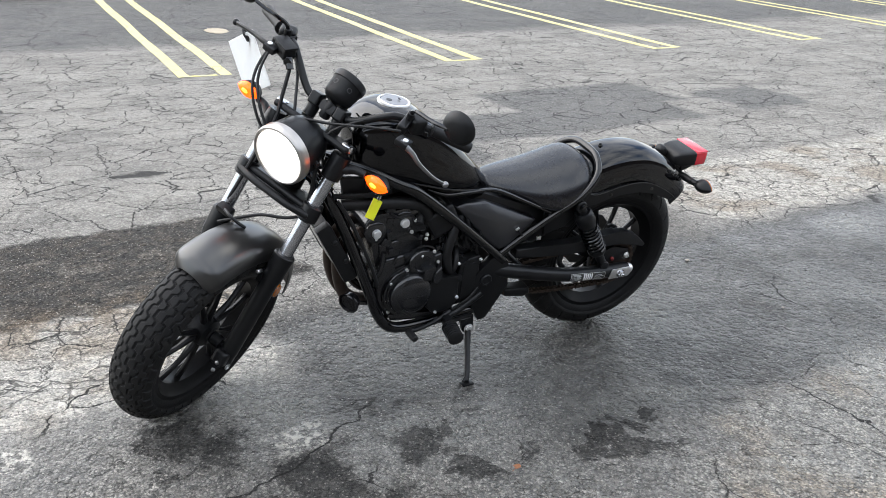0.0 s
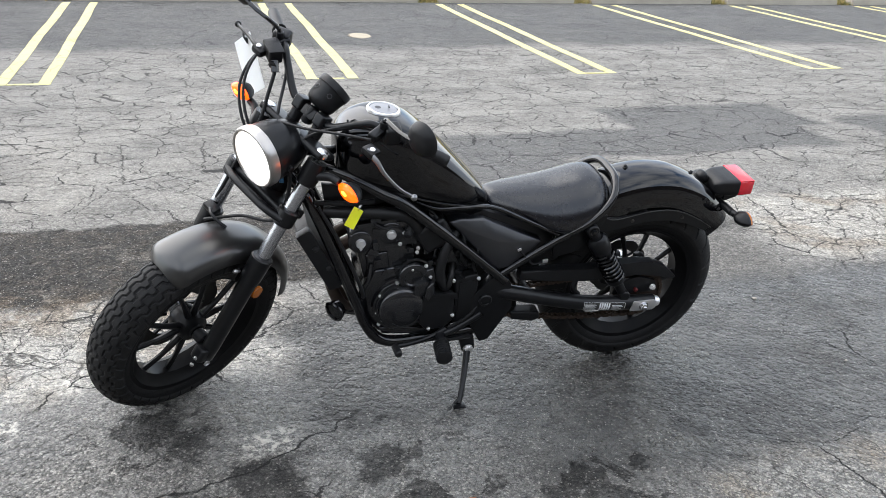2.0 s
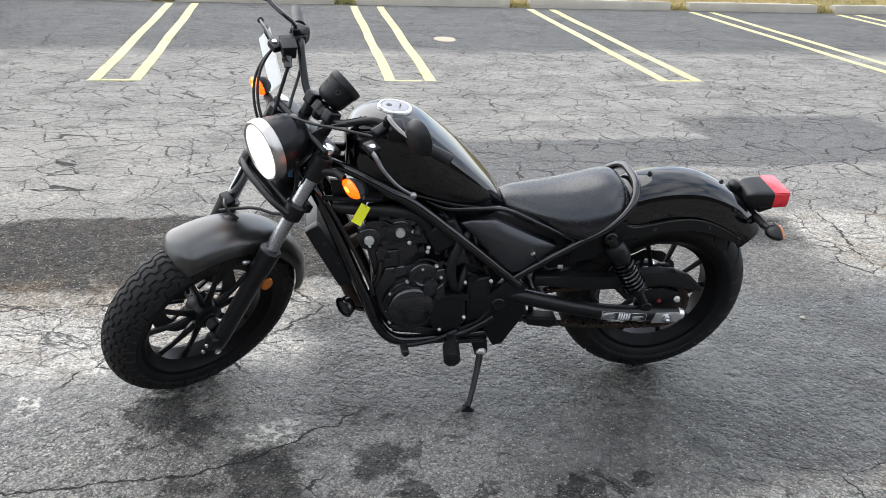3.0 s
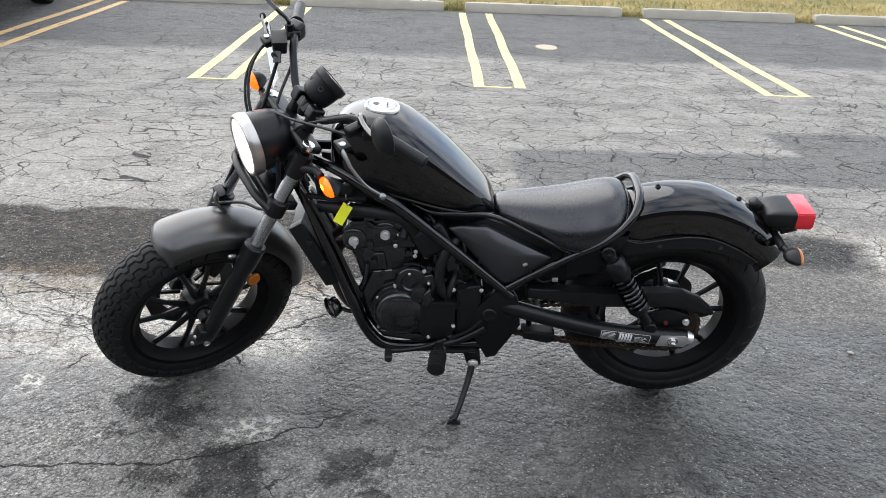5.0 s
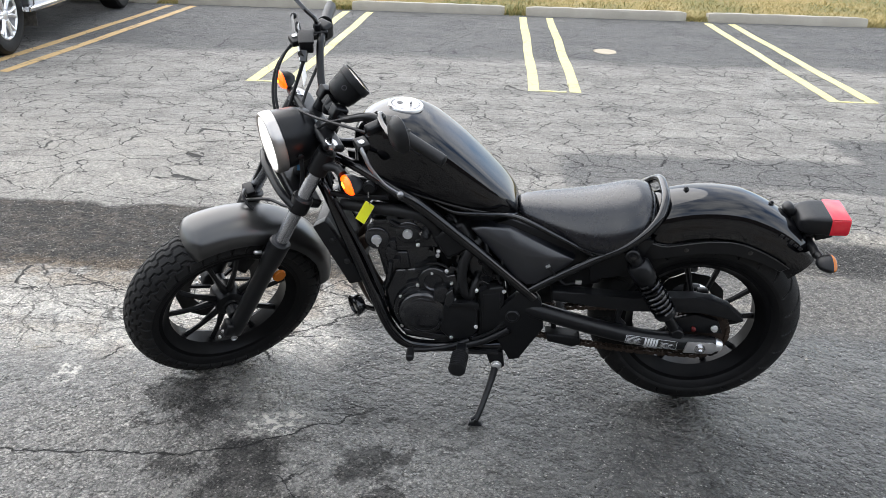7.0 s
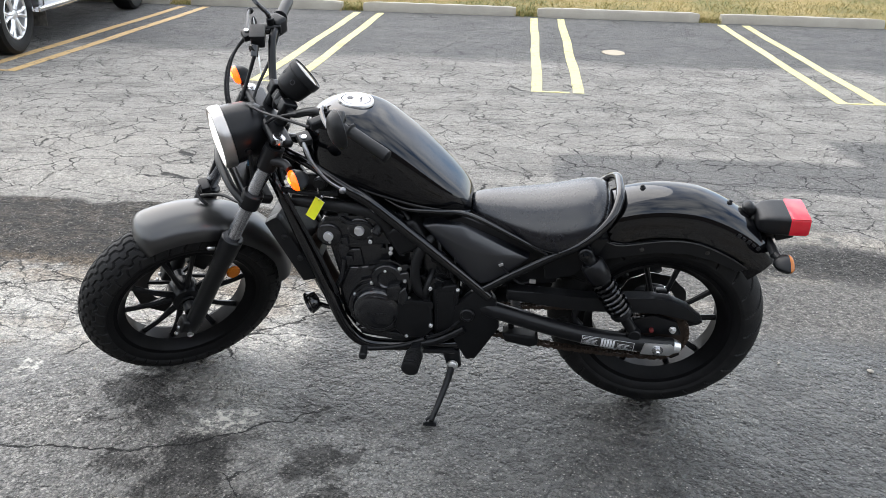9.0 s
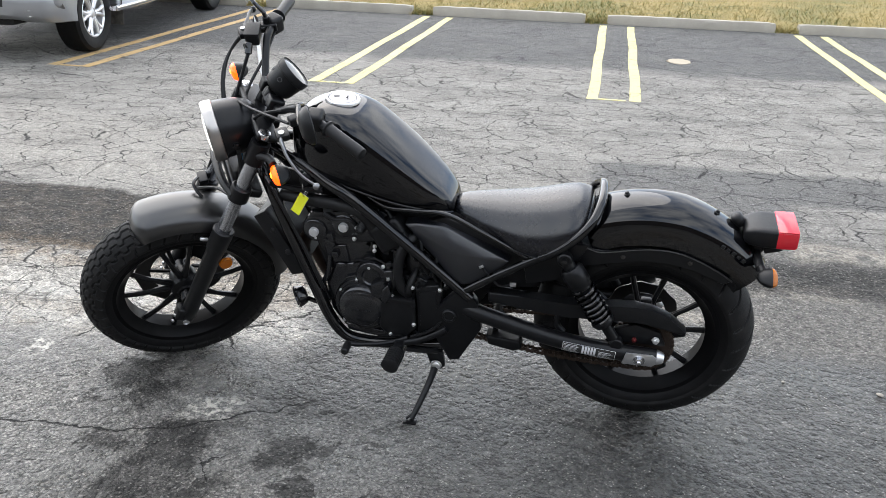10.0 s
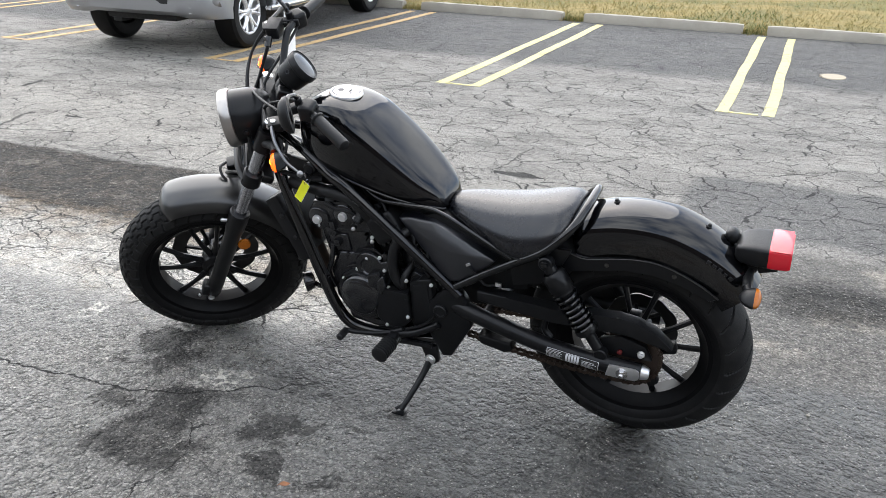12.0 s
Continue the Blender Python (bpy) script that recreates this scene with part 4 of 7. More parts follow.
rod(fr, (1.207, 0, 0.74), (1.112, 0, 0.92), 0.034, 20)
for sg in (1, -1):
    tube(fr, [(1.1, sg * 0.09, 0.742), (1.0, sg * 0.115, 0.745), (0.93, sg * 0.12, 0.752)], 0.008, 8)
    prism(fr, [(1.08, 0.80), (0.93, 0.78), (0.86, 0.735), (0.93, 0.72), (1.07, 0.735)], sg * 0.075, sg * 0.092, 0.004)
part("steering_head", fr, MATTE_BLACK, bike)

SIDE_PANEL = surface("semi_gloss_black_panel", (0.0075, 0.0085, 0.0118), 0.34, vary=0.05, scale=8, dust=0.003, spec=1.0)
for sg in (1, -1):
    sc = bm_new()
    edge = [Vector((x, 0, z)) for x, z in ((0.695, 0.657), (0.66, 0.664), (0.585, 0.66), (0.488, 0.617), (0.39, 0.573), (0.41, 0.553), (0.455, 0.522), (0.50, 0.492), (0.525, 0.488), (0.56, 0.51), (0.628, 0.584))]
    rim = [a.lerp(b, f / 4) for a, b in zip(edge, edge[1:] + edge[:1]) for f in range(4)]
    mid = Vector((0.54, 0, 0.59))
    rings(sc, [[mid.lerp(q, f) + Vector((0, sg * (y - (0.17 * (mid.lerp(q, f).z - 0.56) if y > 0.1 else 0.03)), 0)) for q in rim] for f, y in ((1.0, 0.095), (1.0, 0.121), (0.99, 0.1245), (0.965, 0.1262), (0.9, 0.128), (0.7, 0.133), (0.5, 0.137), (0.25, 0.14), (0.02, 0.141))])
    cover = part("side_cover", sc, SIDE_PANEL, bike, "semi-gloss black triangular side cover")
    ln = bm_new()
    tube(ln, [(0.684, sg * 0.1095, 0.653), (0.60, sg * 0.1105, 0.653), (0.575, sg * 0.1115, 0.646), (0.41, sg * 0.1235, 0.571)], 0.0024, 6, 3)
    part("crease", ln, SIDE_PANEL, cover)
    if sg > 0:
        clip = bm_new()
        tube(clip, [(0.465, 0.138, 0.553), (0.43, 0.14, 0.512), (0.41, 0.139, 0.498), (0.38, 0.138, 0.506)], 0.0035, 6)
        part("strap", clip, PLASTIC, cover)
        clip = bm_new()
        box(clip, (0.467, 0.139, 0.557), (0.014, 0.005, 0.008), Matrix.Rotation(0.5, 3, "Y"), 0.0015)
        box(clip, (0.375, 0.139, 0.507), (0.018, 0.006, 0.013), None, 0.0015)
        parts("strap_buckle", clip, ALUMINIUM, cover)

# pivot plates, swingarm, chain guard
for sg in (1, -1):
    pp = bm_new()
    prism(pp, [(0.565, 0.205), (0.535, 0.212), (0.465, 0.335), (0.478, 0.43), (0.505, 0.47), (0.55, 0.455), (0.6, 0.40), (0.615, 0.30)], sg * 0.112, sg * 0.142, 0.008)
    plate = part("pivot_plate", pp, MATTE_BLACK, bike)
    b = bm_new()
    lathe(b, [(0.022, 0), (0.022, 0.006), (0.019, 0.009), (0.015, 0.009), (0.014, 0.006), (0, 0.006)], (0.562, sg * 0.142, 0.377), (0, sg, 0), 24)
    part("pivot_cap", b, PLASTIC, plate)
sw = bm_new()
for sg in (1, -1):
    tube(sw, [(0.53, sg * 0.115, 0.398), (0.461, sg * 0.132, 0.386), (0.315, sg * 0.14, 0.35), (0.2, sg * 0.142, 0.327), (0.05, sg * 0.142, 0.312), (-0.045, sg * 0.142, 0.307)], 0.0255, 16)
rod(sw, (0.42, -0.13, 0.375), (0.42, 0.13, 0.375), 0.024)
swingarm = part("swingarm", sw, MATTE_BLACK, bike, "black tubular swingarm")
for sg in (1, -1):
    ad = bm_new()
    prism(ad, [(0.05, 0.293), (0.04, 0.333), (-0.035, 0.333), (-0.045, 0.325), (-0.045, 0.302), (-0.035, 0.293)], sg * 0.166, sg * 0.1715, 0.0025)
    rod(ad, (-0.043, sg * 0.142, 0.308), (-0.068, sg * 0.142, 0.306), 0.023, 20, 0.017)
    adj = part("chain_adjuster", ad, ALUMINIUM, swingarm, "bright axle plate and end cap")
    nut = bm_new()
    bolt(nut, (0.002, sg * 0.1715, 0.312), (0, sg, 0), 0.0125, 0.012)
    lathe(nut, [(0.007, 0), (0.007, 0.006), (0.005, 0.008)], (0.002, sg * 0.182, 0.312), (0, sg, 0), 12)
    part("axle_nut", nut, STEEL, swingarm)
stk = bm_new()
p0, p1 = Vector((0.222, 0.142, 0.3305)), Vector((0.07, 0.142, 0.3135))
d = (p1 - p0).normalized()
nrm = Vector((0, 1, 0))


def sticker_patch(bm, f0, f1, a0, a1, lift):
    """A patch that wraps the swingarm tube."""
    up = nrm.cross(d) * -1
    rows = []
    for f in (f0, (f0 + f1) / 2, f1):
        row = []
        for k in range(5):
            a = radians(a0 + (a1 - a0) * k / 4)
            row.append(bm.verts.new(p0.lerp(p1, f) + (nrm * math.cos(a) + up * math.sin(a)) * (0.0255 + lift)))
        rows.append(row)
    for a, b in zip(rows, rows[1:]):
        for j in range(4):
            bm.faces.new((a[j], a[j + 1], b[j + 1], b[j]))


sticker_patch(stk, 0, 1, -32, 42, 0.0012)
label_ob = part("warning_label", stk, STICKER_BLACK, swingarm, "black and grey warning label with unreadable print")
stk = bm_new()
bars = [(0.0, 1.0, 40, 42), (0.0, 1.0, -32, -30), (0.0, 0.008, -32, 42), (0.992, 1.0, -32, 42), (0.02, 0.34, 30, 36), (0.68, 0.98, 31, 36)]
bars += [(0.02, 0.3 - 0.03 * (k % 2), 22 - 9 * k, 25 - 9 * k) for k in range(6)]
bars += [(0.68, 0.96 - 0.05 * (k % 3), 23 - 9 * k, 26 - 9 * k) for k in range(5)]
bars += [(0.37 + 0.055 * k, 0.41 + 0.055 * k, -27, 30) for k in range(5)] + [(0.37, 0.63, 32, 37)]
for f0, f1, a0, a1 in bars:
    sticker_patch(stk, f0, f1, a0, a1, 0.0022)
part("print_bars", stk, STICKER_GREY, label_ob, kind="stuff")

cg = bm_new()
prism(cg, [(0.448, 0.466), (0.35, 0.46), (0.216, 0.452), (0.116, 0.459), (0.03, 0.464), (-0.022, 0.459), (-0.075, 0.435), (-0.124, 0.39), (-0.112, 0.382), (-0.06, 0.405), (0.0, 0.418), (0.06, 0.412), (0.216, 0.406), (0.35, 0.42), (0.448, 0.43)], 0.092, 0.13, 0.006)
guard = part("chain_guard", cg, PLASTIC, bike, "black plastic chain guard")
b = bm_new()
bolt(b, (-0.04, 0.131, 0.36), (0, 1, 0), 0.0082, 0.012)
parts("bolt", b, ZINC, guard)
bk = bm_new()
prism(bk, [(0.10, 0.335), (0.08, 0.38), (0.02, 0.40), (-0.05, 0.38), (-0.07, 0.335)], 0.108, 0.124, 0.004)
tube(bk, [(0.24, 0.112, 0.405), (0.245, 0.115, 0.37), (0.225, 0.118, 0.345)], 0.01, 8)
parts("guard_bracket", bk, MATTE_BLACK, guard)
b = bm_new()
lathe(b, [(0.007, 0), (0.007, 0.008), (0.004, 0.01)], (0.02, 0.126, 0.352), (0, 1, 0), 14)
part("red_plug", b, WIRE_RED, guard)

sp = bm_new()
prism(sp, [(0.458, 0.294), (0.45, 0.262), (0.372, 0.246), (0.346, 0.256), (0.352, 0.284)], 0.066, 0.114, 0.008, 3)
tube(sp, [(0.43, 0.074, 0.28), (0.435, 0.074, 0.33), (0.44, 0.085, 0.375)], 0.009, 10)
part("chain_slider", sp, PLASTIC, swingarm, "black block under the chain")
sp = bm_new()
teeth = 42
loop = []
for k in range(teeth * 4):
    a = 2 * math.pi * k / (teeth * 4)
    loop.append((0.088 + (0.004 if k % 4 < 2 else -0.003), a))
rings(sp, [[Vector((rr * math.cos(a), y, 0.323 + rr * math.sin(a))) for rr, a in loop] for y in (0.097, 0.103)])
part("sprocket", sp, EXHAUST, rear_wheel, "greasy rear sprocket")
sp = bm_new()
lathe(sp, [(0.04, 0.06), (0.078, 0.064), (0.082, 0.07), (0.08, 0.088), (0.062, 0.094), (0.03, 0.096), (0.0, 0.096)], (0, 0, 0.323), (0, 1, 0), 32)
for k in range(5):
    a = 2 * math.pi * k / 5 + 0.35
    box(sp, (0.1 * math.cos(a), 0.062, 0.323 + 0.1 * math.sin(a)), (0.06, 0.03, 0.034), Matrix.Rotation(-a, 3, "Y"), 0.008)
parts("sprocket_carrier", sp, MATTE_BLACK, rear_wheel)


def chain_path():
    c0, r0, c1, r1 = Vector((0, 0.1, 0.323)), 0.0895, Vector((0.6, 0.1, 0.345)), 0.036
    pts = [c0 + r0 * Vector((math.cos(a), 0, math.sin(a))) for a in np.linspace(radians(92), radians(268), 30)]
    e0, e1 = pts[-1], c1 + r1 * Vector((0, 0, -1))
    pts += [e0.lerp(e1, f) + Vector((0, 0, -0.02 * math.sin(math.pi * f))) for f in np.linspace(0.03, 0.97, 40)]
    pts += [c1 + r1 * Vector((math.cos(a), 0, math.sin(a))) for a in np.linspace(radians(-90), radians(90), 12)]
    s0, s1 = c1 + r1 * Vector((0, 0, 1)), pts[0]
    pts += [s0.lerp(s1, f) for f in np.linspace(0.03, 0.97, 40)]
    return pts


def chain():
    pts = chain_path()
    pts.append(pts[0])
    seg = [(b - a).length for a, b in zip(pts, pts[1:])]
    total, pitch = sum(seg), 0.015875
    count = int(total / pitch)

    def at(s):
        for a, b, l in zip(pts, pts[1:], seg):
            if s <= l:
                return a.lerp(b, s / l)
            s -= l
        return pts[-1]

    bm = bm_new()
    for k in range(count):
        p, q = at(k * total / count), at(((k + 1) % count) * total / count)
        dd = (q - p).normalized()
        ang = math.atan2(dd.z, dd.x)
        off = 0.0085 if k % 2 else 0.0055
        for sg in (1, -1):
            vs = []
            for y in (sg * off, sg * (off + 0.002)):
                vs.append([bm.verts.new(p + dd * (l * pitch) + Vector((-math.sin(ang), 0, math.cos(ang))) * w + Vector((0, y, 0))) for l, w in ((-0.28, 0), (-0.1, 0.0072), (0.5, 0.0052), (1.1, 0.0072), (1.28, 0), (1.1, -0.0072), (0.5, -0.0052), (-0.1, -0.0072))])
            for i in range(8):
                j = (i + 1) % 8
                bm.faces.new((vs[0][i], vs[0][j], vs[1][j], vs[1][i]))
            bm.faces.new(vs[0])
            bm.faces.new(vs[1][::-1])
        rod(bm, p + Vector((0, -0.0115, 0)), p + Vector((0, 0.0115, 0)), 0.0042, 8)
    return bm


part("drive_chain", chain(), CHAIN_RUST, bike, "greasy rust-brown drive chain", smooth=30, kind="stuff")

# rear shock absorbers
for sg in (1, -1):
    top, bot = Vector((0.232, sg * 0.143, 0.612)), Vector((0.07, sg * 0.143, 0.345))
    ax = (bot - top).normalized()
    L = (bot - top).length
    bm = bm_new()
    lathe(bm, [(0.0, 0.03), (0.026, 0.03), (0.034, 0.04), (0.034, 0.085), (0.03, 0.09), (0.03, 0.1), (0.022, 0.105), (0.022, L - 0.1), (0.016, L - 0.095), (0.016, L - 0.02)], top, ax, 24)
    rod(bm, top + Vector((0, -0.014, 0)), top + Vector((0, 0.014, 0)), 0.021, 20)
    rod(bm, bot + Vector((0, -0.014, 0)), bot + Vector((0, 0.014, 0)), 0.019, 20)
    lathe(bm, [(0.018, 0.0), (0.018, 0.035)], top, ax, 12)
    lathe(bm, [(0.018, L - 0.1), (0.032, L - 0.095), (0.034, L - 0.085), (0.03, L - 0.075)], top, ax, 24)
    shock = part("shock_absorber", bm, MATTE_BLACK, bike, "black rear shock absorber")
    sprg = bm_new()
    a, b, _ = axes(ax)
    turns = 7
    helix = [top + ax * (0.1 + (L - 0.195) * k / (turns * 14)) + 0.0305 * (math.cos(2 * math.pi * k / 14) * a + math.sin(2 * math.pi * k / 14) * b) for k in range(turns * 14 + 1)]
    tube(sprg, helix, 0.0052, 8, 1)
    part("coil_spring", sprg, FRAME_BLACK, shock)
    bo = bm_new()
    bolt(bo, top + Vector((0, sg * 0.014, 0)), (0, sg, 0), 0.009, 0.01)
    parts("bolt", bo, FRAME_BLACK, shock)

# tail light, bracket, rear indicators
tl = bm_new()
loops = []
for x, hw, z0, z1 in ((-0.242, 0.036, 0.664, 0.686), (-0.247, 0.044, 0.657, 0.695), (-0.262, 0.054, 0.652, 0.704), (-0.29, 0.061, 0.651, 0.708), (-0.325, 0.063, 0.652, 0.708)):
    loops.append([Vector((x, hw * math.copysign(abs(math.cos(t)) ** 0.28, math.cos(t)), (z0 + z1) / 2 + (z1 - z0) / 2 * math.copysign(abs(math.sin(t)) ** 0.28, math.sin(t)))) for t in np.linspace(0, 2 * math.pi, 28, endpoint=False)])
rings(tl, loops)
tail = part("tail_light", tl, PLASTIC, bike, "black tail light housing")
tl = bm_new()
loops = []
for x, k in ((-0.325, 0.985), (-0.333, 1.0), (-0.373, 0.98), (-0.38, 0.9)):
    loops.append([Vector((x, 0.063 * k * math.copysign(abs(math.cos(t)) ** 0.22, math.cos(t)), 0.68 + 0.028 * k * math.copysign(abs(math.sin(t)) ** 0.22, math.sin(t)))) for t in np.linspace(0, 2 * math.pi, 28, endpoint=False)])
rings(tl, loops)
part("lens", tl, RED_LENS, tail, "red plastic tail light lens")
tl = bm_new()
box(tl, (-0.352, 0.0, 0.7065), (0.05, 0.122, 0.003), None, 0.001)
part("lens_ridge", tl, RED_LENS, tail)
bk = bm_new()
tube(bk, [(-0.24, 0, 0.60), (-0.275, 0, 0.615), (-0.30, 0, 0.655)], [0.02, 0.026, 0.022], 12)
tube(bk, [(-0.245, 0.02, 0.6), (-0.262, 0.035, 0.68), (-0.27, 0.03, 0.70)], 0.008, 8)
tube(bk, [(-0.245, -0.02, 0.6), (-0.262, -0.035, 0.68), (-0.27, -0.03, 0.70)], 0.008, 8)
rod(bk, (-0.285, -0.11, 0.618), (-0.285, 0.11, 0.618), 0.0115, 12)
box(bk, (-0.325, 0, 0.636), (0.05, 0.05, 0.03), Matrix.Rotation(0.3, 3, "Y"), 0.005)
part("tail_bracket", bk, PLASTIC, bike)
lo = bm_new()
box(lo, (-0.228, -0.025, 0.69), (0.034, 0.046, 0.042), Matrix.Rotation(0.5, 3, "Y"), 0.02, 4)
part("tail_mount", lo, PLASTIC, bike)


def indicator(at, xf, face, lit, stalk):
    """A small teardrop indicator on a short stalk; face is +1 for ahead."""
    at = Vector(at)
    bm = bm_new()
    n = 20
    loops = []
    for x, k in ((-0.032, 0.12), (-0.026, 0.5), (-0.014, 0.82), (0.0, 1.0), (0.006, 1.0)):
        loops.append([at + Vector((face * x, 0.04 * k * math.cos(t), 0.0245 * k * math.copysign(abs(math.sin(t)) ** 1.6, math.sin(t)))) for t in np.linspace(0, 2 * math.pi, n, endpoint=False)])
    rings(bm, loops)
    tube(bm, stalk, [0.0135, 0.012, 0.011], 12)
    body = part("indicator", bm, PLASTIC, bike, "black indicator with amber lens", xf=xf)
    ln = bm_new()
    loops = []
    for x, k in ((0.006, 0.99), (0.012, 0.95), (0.018, 0.75), (0.021, 0.4), (0.022, 0.1)):
        loops.append([at + Vector((face * x, 0.04 * k * math.cos(t), 0.0245 * k * math.copysign(abs(math.sin(t)) ** 1.6, math.sin(t)))) for t in np.linspace(0, 2 * math.pi, n, endpoint=False)])
    rings(ln, loops)
    part("lens", ln, lit, body, "amber lens", xf=xf)
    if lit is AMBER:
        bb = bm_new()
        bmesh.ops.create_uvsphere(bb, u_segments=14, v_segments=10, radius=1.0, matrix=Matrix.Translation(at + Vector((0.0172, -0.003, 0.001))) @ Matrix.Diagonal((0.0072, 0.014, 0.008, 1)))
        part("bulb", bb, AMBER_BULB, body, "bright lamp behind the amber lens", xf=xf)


for sg in (1, -1):
    indicator((-0.305, sg * 0.15, 0.617), None, -1, AMBER_REFLECTOR, [(-0.285, sg * 0.06, 0.618), (-0.288, sg * 0.1, 0.618), (-0.295, sg * 0.13, 0.617)])


# ---- front end (turned with the handlebar) ----
def fork_x(z):
    return 1.49 - (z - 0.32) * math.tan(radians(28))


def fork_pt(z, y, dx=0.0):
    return Vector((fork_x(z) + dx, y, z))


for sg in (1, -1):
    y = sg * 0.118
    bm = bm_new()
    lo, hi = fork_pt(0.285, y), fork_pt(0.632, y)
    h = (hi - lo).length
    lathe(bm, [(0.017, -0.004), (0.024, 0.004), (0.026, 0.05), (0.027, h * 0.75), (0.031, h * 0.8), (0.0325, h - 0.02), (0.033, h - 0.004), (0.029, h)], lo, hi - lo, 24)
    box(bm, fork_pt(0.305, y - sg * 0.004, 0.012), (0.06, 0.045, 0.05), Matrix.Rotation(radians(-28), 3, "Y"), 0.012, 3)
    box(bm, fork_pt(0.55, y - sg * 0.022, -0.0), (0.03, 0.03, 0.05), Matrix.Rotation(radians(-28), 3, "Y"), 0.006)
    leg = part("fork_leg", bm, MATTE_BLACK, bike, "matte black lower fork leg", xf=STEER)
    b = bm_new()
    lathe(b, [(0.0105, 0), (0.0105, 0.004), (0.008, 0.005), (0.006, 0.001), (0.0, 0.001)], fork_pt(0.283, y + sg * 0.02, 0.006), (0, sg, 0), 16)
    lathe(b, [(0.006, 0), (0.006, 0.006), (0.003, 0.008)], fork_pt(0.285, y + sg * 0.0, 0.044), (1, sg * 0.6, 0), 12)
    lathe(b, [(0.006, 0), (0.006, 0.006), (0.003, 0.008)], fork_pt(0.308, y + sg * 0.0, 0.044), (1, sg * 0.6, 0), 12)
    parts("pinch_bolt", b, DULL_BOLT, leg, xf=STEER)
    b = bm_new()
    lathe(b, [(0.006, 0), (0.007, 0.02), (0.004, 0.024)], fork_pt(0.575, y - sg * 0.03, 0.025), (0.6, 0, 0.3), 12)
    parts("fender_bolt", b, ALUMINIUM, leg, xf=STEER)
    bm = bm_new()
    rod(bm, fork_pt(0.625, y), fork_pt(0.93, y), 0.0205, 24)
    tube_ob = part("fork_tube", bm, FORK_STEEL, bike, "bright steel fork tube", xf=STEER)
    r = bm_new()
    lathe(r, [(0.0, 0), (0.021, 0.0), (0.0215, 0.004), (0.019, 0.009), (0, 0.0105)], fork_pt(0.5, y + sg * 0.012, -0.048), (-0.12, sg, 0), 24)
    part("reflector", r, AMBER_REFLECTOR, leg, "round amber reflector", xf=STEER)
    # upper cover with the indicator's stalk, chrome cap above it
    c = bm_new()
    f0, f1 = fork_pt(0.862, y), fork_pt(0.93, y)
    hh = (f1 - f0).length
    lathe(c, [(0.0215, 0), (0.028, 0.004), (0.03, hh * 0.5), (0.028, hh)], f0, f1 - f0, 22)
    part("fork_cover", c, MATTE_BLACK, bike, xf=STEER)
    c = bm_new()
    p = fork_pt(0.945, y)
    lathe(c, [(0.02, 0), (0.02, 0.012), (0.017, 0.016), (0.0, 0.018)], p, STEER_AXIS, 18)
    part("fork_cap", c, STEEL, tube_ob, xf=STEER)
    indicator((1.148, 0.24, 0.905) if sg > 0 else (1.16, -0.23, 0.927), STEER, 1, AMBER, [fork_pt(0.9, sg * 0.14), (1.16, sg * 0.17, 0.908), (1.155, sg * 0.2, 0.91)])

yk = bm_new()
box(yk, (fork_x(0.94) - 0.012, 0, 0.943), (0.066, 0.268, 0.022), Matrix.Rotation(radians(-28), 3, "Y"), 0.0105, 3)
part("top_yoke", yk, MATTE_BLACK, bike, "black top yoke", xf=STEER)
yk = bm_new()
box(yk, (fork_x(0.765) - 0.02, 0, 0.755), (0.09, 0.25, 0.03), Matrix.Rotation(radians(-28), 3, "Y"), 0.01, 3)
for sg in (1, -1):
    rod(yk, fork_pt(0.738, sg * 0.118), fork_pt(0.785, sg * 0.118), 0.031, 22)
part("bottom_yoke", yk, MATTE_BLACK, bike, xf=STEER)
yk = bm_new()
tube(yk, [fork_pt(0.765, 0.128, 0.022), fork_pt(0.772, 0.07, 0.042), fork_pt(0.774, 0.0, 0.046), fork_pt(0.772, -0.07, 0.042), fork_pt(0.765, -0.128, 0.022)], 0.0125, 12)
for sg in (1, -1):
    tube(yk, [fork_pt(0.775, sg * 0.1, 0.0), (1.235, sg * 0.094, 0.83), (1.23, sg * 0.084, 0.895)], 0.0065, 8)
part("headlight_bar", yk, MATTE_BLACK, bike, xf=STEER)

# headlight
hl_c, hl_d = Vector((1.293, 0, 0.908)), Vector((1, 0, -0.05)).normalized()
bm = bm_new()
lathe(bm, [(0.012, -0.148), (0.045, -0.145), (0.066, -0.125), (0.079, -0.09), (0.0835, -0.05), (0.0845, -0.025), (0.083, -0.02)], hl_c, hl_d, 44)
head = part("headlight", bm, MATTE_BLACK, bike, "round black headlight bucket, lamp lit", xf=STEER)
bm = bm_new()
lathe(bm, [(0.0855, -0.028), (0.0885, -0.026), (0.0895, -0.01), (0.0885, 0.0), (0.0855, 0.005), (0.081, 0.006), (0.0775, 0.003), (0.0765, -0.006)], hl_c, hl_d, 48, cap=False)
part("rim_ring", bm, LAMP_RIM, head, "bright metal headlight rim", xf=STEER)
bm = bm_new()
lathe(bm, [(0.0785, -0.002), (0.068, 0.004), (0.047, 0.009), (0.02, 0.0115), (0.0, 0.012)], hl_c, hl_d, 40, cap=False)
part("headlight_glass", bm, HEADLIGHT_GLOW, head, "lit headlight glass", xf=STEER)
bm = bm_new()
for sg in (1, -1):
    bolt(bm, hl_c + Vector((-0.06, sg * 0.083, 0)), (0, sg, 0), 0.009, 0.01)
parts("bolt", bm, PLASTIC, head, xf=STEER)

